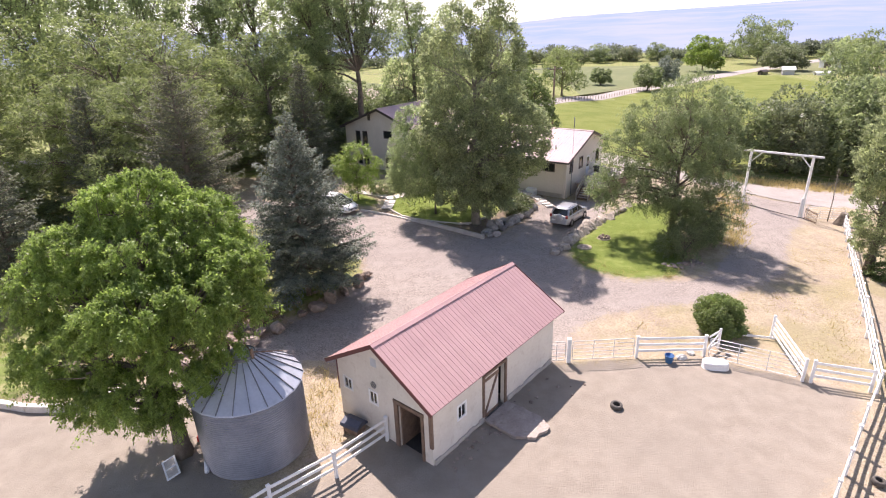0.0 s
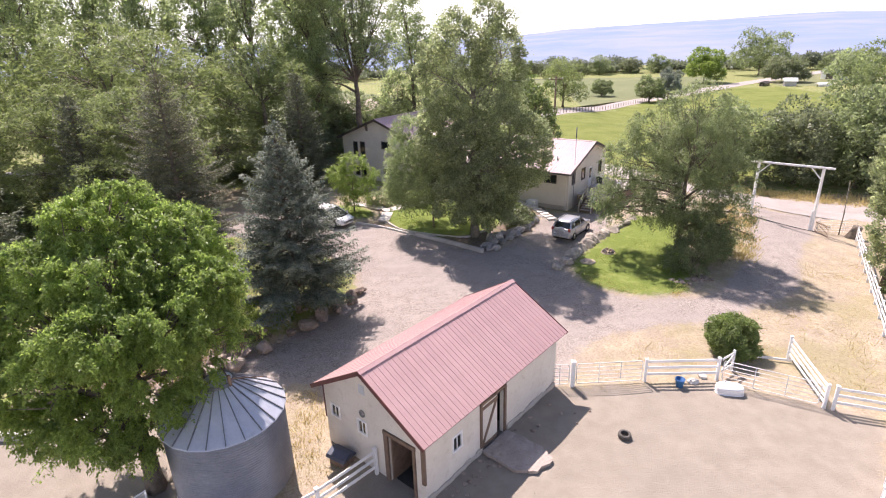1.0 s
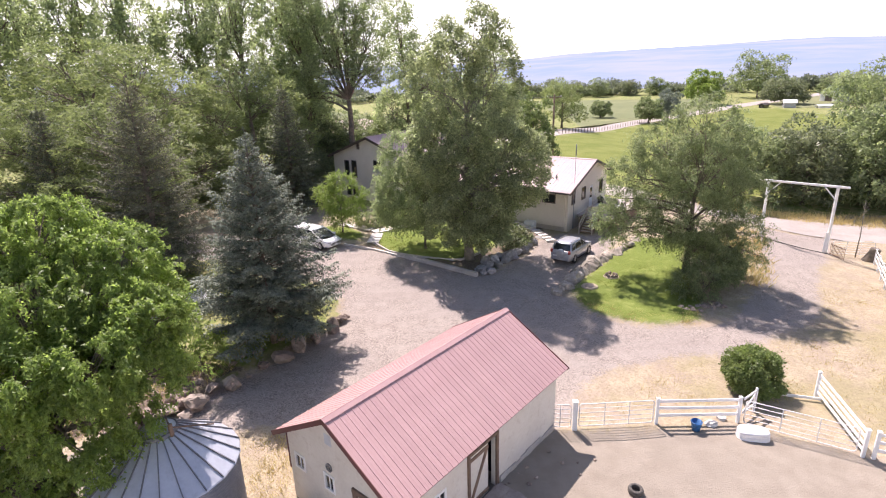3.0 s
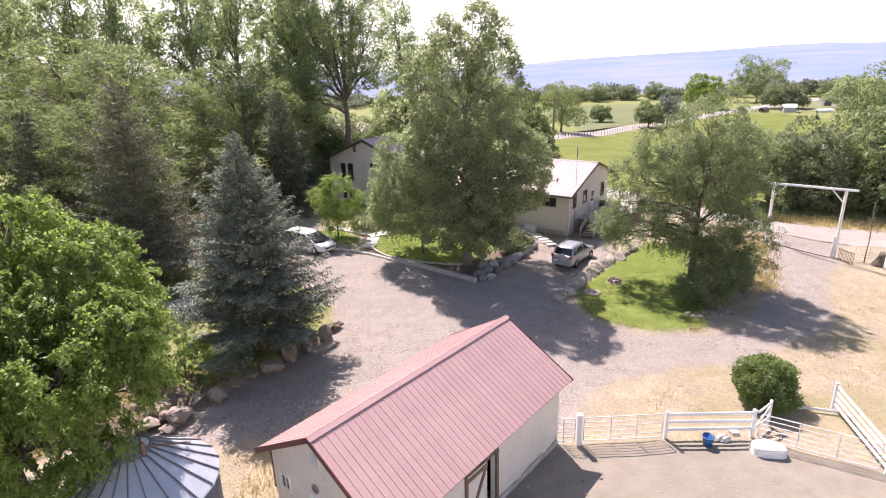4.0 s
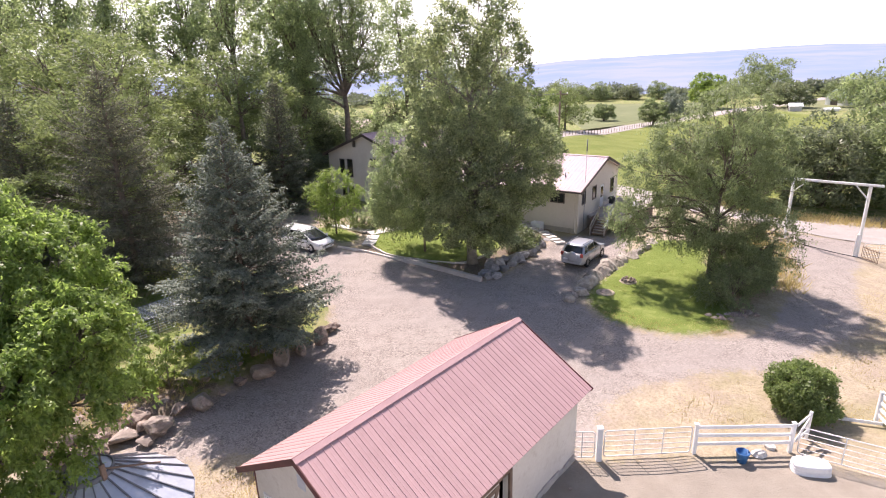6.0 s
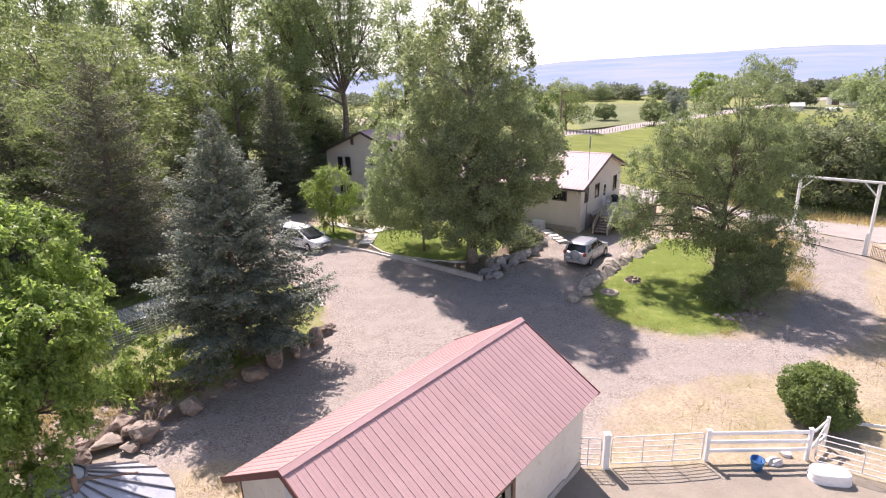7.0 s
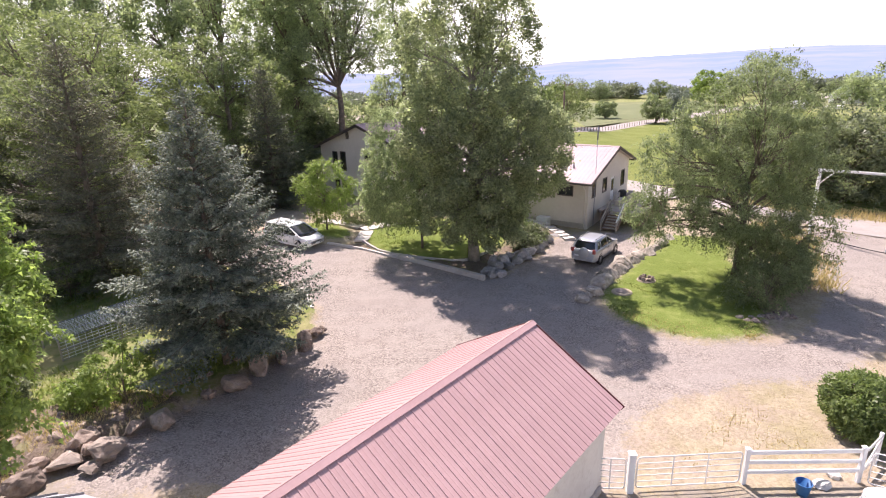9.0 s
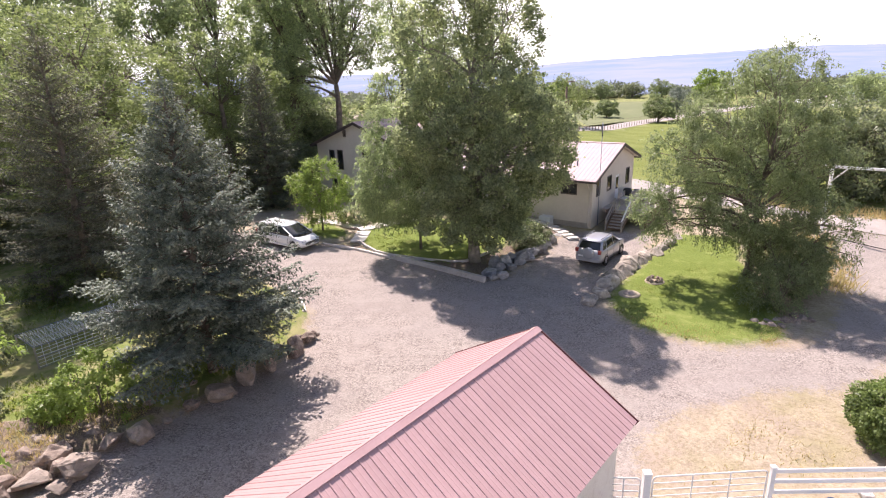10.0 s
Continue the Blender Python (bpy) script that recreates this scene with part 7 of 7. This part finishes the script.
M_GREEN_ROOF = surf("green_roof", (0.32, 0.42, 0.36), (0.40, 0.50, 0.43), 0.5, 0.6)
M_GREY_WALL = surf("grey_wall", (0.42, 0.42, 0.43), (0.5, 0.5, 0.51), 0.5, 0.8)
M_TAN_ROOF = surf("tan_roof", (0.45, 0.37, 0.29), (0.55, 0.46, 0.37), 0.5, 0.8)
far_building(121.5, 216, -20, 3.8, 3.2, 1.8, 0.9, M_GREY_WALL, M_WHITE, "small grey shed with a white roof beyond the field")
far_building(156, 240, 15, 14, 8, 3.0, 3.0, M_WHITE, M_GREEN_ROOF, "white house with a pale green roof beyond the field")
far_building(-27, 128, 20, 16, 9, 3.2, 2.2, M_SIDING, M_TAN_ROOF, "tan-roofed house behind the cottonwoods")
far_building(131, 211, 5, 5, 1.8, 0.8, 0.3, M_WHITE, M_WHITE, "low white trailer parked beyond the field")
far_building(114, 219, 40, 4.4, 1.8, 1.1, 0.4, M_GLASS, M_FRAME_DARK, "dark pickup parked beyond the field")


def lone(name, label, x, y, h, w, mat, seed, trunk=0.3, size=0.5):
    lobes = [(w * 0.25 * math.cos(i * 2.4), w * 0.25 * math.sin(i * 2.4), h * (0.32 + 0.55 * i / 6), w * 0.3 * (1 - 0.06 * i), w * 0.3 * (1 - 0.06 * i), h * 0.17) for i in range(7)]
    return broadleaf(name, label, (x, y), trunk, h * 0.55, lobes, 150, 62, size * 0.9, w * 0.09, mat, M_BARK, seed, group="far trees")


M_SILVER = leafy("silvery_leaves", (0.16, 0.19, 0.15), (0.34, 0.38, 0.33), 0.25)
lone("far_tree", "lone dark round tree in the hay field", 48, 196, 5.6, 6.6, M_LOCUST, 81, size=0.36)
lone("far_tree", "bright lime green tree at the field's end", 100, 240, 13.0, 14, M_BRIGHT, 82, size=0.8)
lone("far_tree", "big dark cottonwood at the field's end", 138, 272, 19, 24, M_LOCUST, 83, size=0.9)
lone("far_tree", "silvery olive tree beside the road", 64, 178, 9.0, 7.5, M_SILVER, 84, size=0.45)
lone("far_tree", "green tree beside the road", 57, 174, 7.0, 8, M_LOCUST, 85, size=0.45)
lone("far_tree", "pale green tree behind the utility pole", 28, 156, 12.0, 11.5, M_WILLOW, 86, size=0.4)
lone("far_tree", "tall pale tree beyond the house", 12, 122, 14.5, 7, M_WILLOW, 87, size=0.5)
lone("far_tree", "dark spruce-green tree behind the roof", 10.3, 74.5, 11.5, 6.0, M_SHRUB, 88, size=0.34)
lone("far_tree", "leafy tree at the far end of the field", 128, 232, 9, 15, M_OLIVE, 89, size=0.7)
lone("far_tree", "bright tree beyond the road", 88, 92, 15, 17, M_WILLOW, 90, size=0.55)
lone("far_tree", "bright tree beyond the road", 104, 88, 17, 18, M_COTTON, 91, size=0.6)
lone("far_tree", "tall light green tree beyond the road", 55, 80, 14.0, 11, M_LOCUST, 94, size=0.42)
lone("far_tree", "tall light green tree beyond the road", 62, 85, 16.0, 12, M_WILLOW, 95, size=0.42)
lone("far_tree", "green tree by the white house", 150, 225, 11, 16, M_COTTON, 92, size=0.7)
lone("far_tree", "green tree by the white house", 172, 215, 12, 18, M_LOCUST, 93, size=0.7)

# ---- shrubs in the beds ----
def shrub(x, y, w, h, mat, seed, label, size=0.15, n=60):
    return broadleaf("shrub", label, (x, y), 0.05, h * 0.5, [(0, 0, h * 0.55, w * 0.45, w * 0.45, h * 0.42), (w * 0.22, -w * 0.15, h * 0.4, w * 0.32, w * 0.32, h * 0.34), (-w * 0.25, w * 0.1, h * 0.42, w * 0.3, w * 0.32, h * 0.36)], n, 80, size, 0.34, mat, M_BARK, seed, category="shrub", group="bed shrubs", frond=1.5, kite=True, slim=0.5, droop=0.3)


for k, (x, y, w, h, mat, lab) in enumerate([(-13.1, 31.2, 3.3, 3.2, M_BRIGHT, "leafy bright green shrub behind the boulders"), (-15.0, 31.2, 1.8, 1.5, M_BRIGHT, "low green shrub behind the boulders"), (-18.2, 31.0, 2.0, 1.6, M_OLIVE, "olive shrub in the bed"), (-20.4, 33.9, 3.4, 4.8, M_OLIVE, "tall feathery shrub in the bed"), (-22.5, 30, 3.4, 2.6, M_OLIVE, "olive shrub in the bed"), (-25, 34.5, 3.6, 3.4, M_SHRUB, "dark shrub under the spruces"), (-29, 30, 4.0, 3.2, M_OLIVE, "olive shrub by the yard wall"), (-23, 42, 3.5, 2.8, M_SHRUB, "dark shrub under the spruces"), (-8.2, 57.8, 2.6, 1.5, M_POPLAR, "loose leafy shrub by the house"), (-6.2, 59.6, 2.4, 2.0, M_SHRUB, "leafy shrub by the house"), (-4.4, 57.6, 2.0, 1.8, M_POPLAR, "leafy shrub by the house"), (5.6, 50.6, 1.8, 1.3, M_OLIVE, "scrubby shrub on the rocky bank"), (6.6, 52.4, 1.9, 1.2, M_OLIVE, "scrubby shrub on the rocky bank"), (6.2, 51.4, 1.6, 1.0, M_SHRUB, "scrubby shrub on the rocky bank"), (6.0, 54.2, 1.7, 1.0, M_SHRUB, "shrub on the bank below the house"), (20.6, 43.2, 1.9, 2.2, M_LOCUST, "sunlit green shrub under the locust"), (21.9, 45.0, 1.5, 1.6, M_LOCUST, "green shrub by the drive"), (20.4, 46.6, 2.4, 2.8, M_SHRUB, "dark shrub under the locust"), (30.9, 37.2, 2.0, 1.6, M_SHRUB, "dark shrub at the poplar's foot")]):
    shrub(x, y, w, h, mat, 200 + k, lab)

# ---- grass ----
def tufts(name, polys, density, h, mat, seed, label, spread=0.16, per=7, width=0.035):
    r = np.random.default_rng(seed)
    P = []
    for poly, dens in polys:
        a = np.array(poly)
        lo, hi = a.min(0), a.max(0)
        n = int((hi - lo).prod() * dens * density)
        q = lo + r.random((n, 2)) * (hi - lo)
        P.append(q[inside(q[:, 0], q[:, 1], poly)])
    q = np.concatenate(P)
    keep = np.array([noise.noise((x * 0.35, y * 0.35, seed)) + 0.35 * noise.noise((x * 1.6, y * 1.6, seed)) for x, y in q]) > -0.12
    q = q[keep]
    n = len(q) * per
    ci = np.repeat(np.arange(len(q)), per)
    b = np.zeros((n, 3))
    b[:, :2] = q[ci] + r.normal(size=(n, 2)) * spread
    bed = inside(b[:, 0], b[:, 1], BEDS)
    lawn = inside(b[:, 0], b[:, 1], LAWN_R) | inside(b[:, 0], b[:, 1], LAWN_C) | inside(b[:, 0], b[:, 1], LAWN_L)
    b[:, 2] = rise(b[:, 0], b[:, 1]) + 0.33 * bed + 0.1 * lawn - 0.02
    d = unit(r.normal(size=(n, 3)) * np.array([0.45, 0.45, 0.1]) + np.array([0, 0, 1.0]))
    ln = h * (0.5 + 0.9 * r.random(n))
    me = quad_cloud(name, b, d, unit(r.normal(size=(n, 3))), ln, width * (0.7 + 0.6 * r.random(n)), mat)
    return tagged(new(name, me), label, "grass", kind="stuff")


tufts("dry_grass", [([(-7.6, 19.8), (-6.0, 19.6), (-3.3, 21.0), (-5.6, 23.9), (-7.4, 27), (-9.4, 25.6), (-6.6, 22)], 14), ([(7.5, 27.3), (18.3, 28.6), (21, 24), (34, 46), (27, 43), (24.5, 37.6), (19.4, 33.9), (12.6, 32.2)], 5), ([(20.9, 23.6), (26, 30), (36, 48), (48, 44), (30, 18), (16, 14)], 4)], 1.6, 0.09, M_DRYGRASS, 301, "dry yellow grass on bare ground")
tufts("dry_grass", [([(24, 69), (34, 65.6), (44, 61.6), (62, 53), (64, 57), (46, 65.5), (35, 69.5), (26, 73)], 4), ([(22, 41.5), (23.6, 42.6), (27.6, 51), (30, 57), (27, 60), (23, 50)], 5)], 1.0, 0.7, M_DRYGRASS, 302, "tall dry roadside grass", 0.3, 8, 0.06)
tufts("dry_grass", [(STONY, 12), ([(-7.4, 20.2), (-4.0, 20.9), (-5.8, 23.8), (-7.2, 26.4)], 10)], 1.0, 0.3, M_DRYGRASS, 305, "tall dry weeds by the stones and the shed", 0.15, 9, 0.03)
tufts("grass", [(LAWN_R, 26), (LAWN_C, 14), (LAWN_L, 14)], 1.0, 0.1, M_GRASS, 303, "short green lawn grass", 0.12, 8, 0.03)
tufts("grass", [([(-8, 36.5), (-9.9, 33.4), (-12, 31), (-15, 31), (-22, 26), (-34, 28), (-34, 42), (-20, 46), (-10, 43)], 7), ([(20.9, 23), (27, 31), (33, 36), (42, 30), (26, 12), (14, 12)], 4)], 1.0, 0.28, M_GRASS, 304, "rough green grass and weeds", 0.2, 7, 0.045)
tufts("dry_grass", [([(9.0, 39.9), (10.1, 38.0), (11.4, 37.0), (14.5, 35.9), (16.6, 36.8), (17.0, 38.6), (14.5, 37.9), (11.8, 38.6), (9.9, 40.8)], 26)], 1.0, 0.12, M_DRYGRASS, 306, "dry patchy grass at the lawn's edge", 0.14, 8, 0.035)
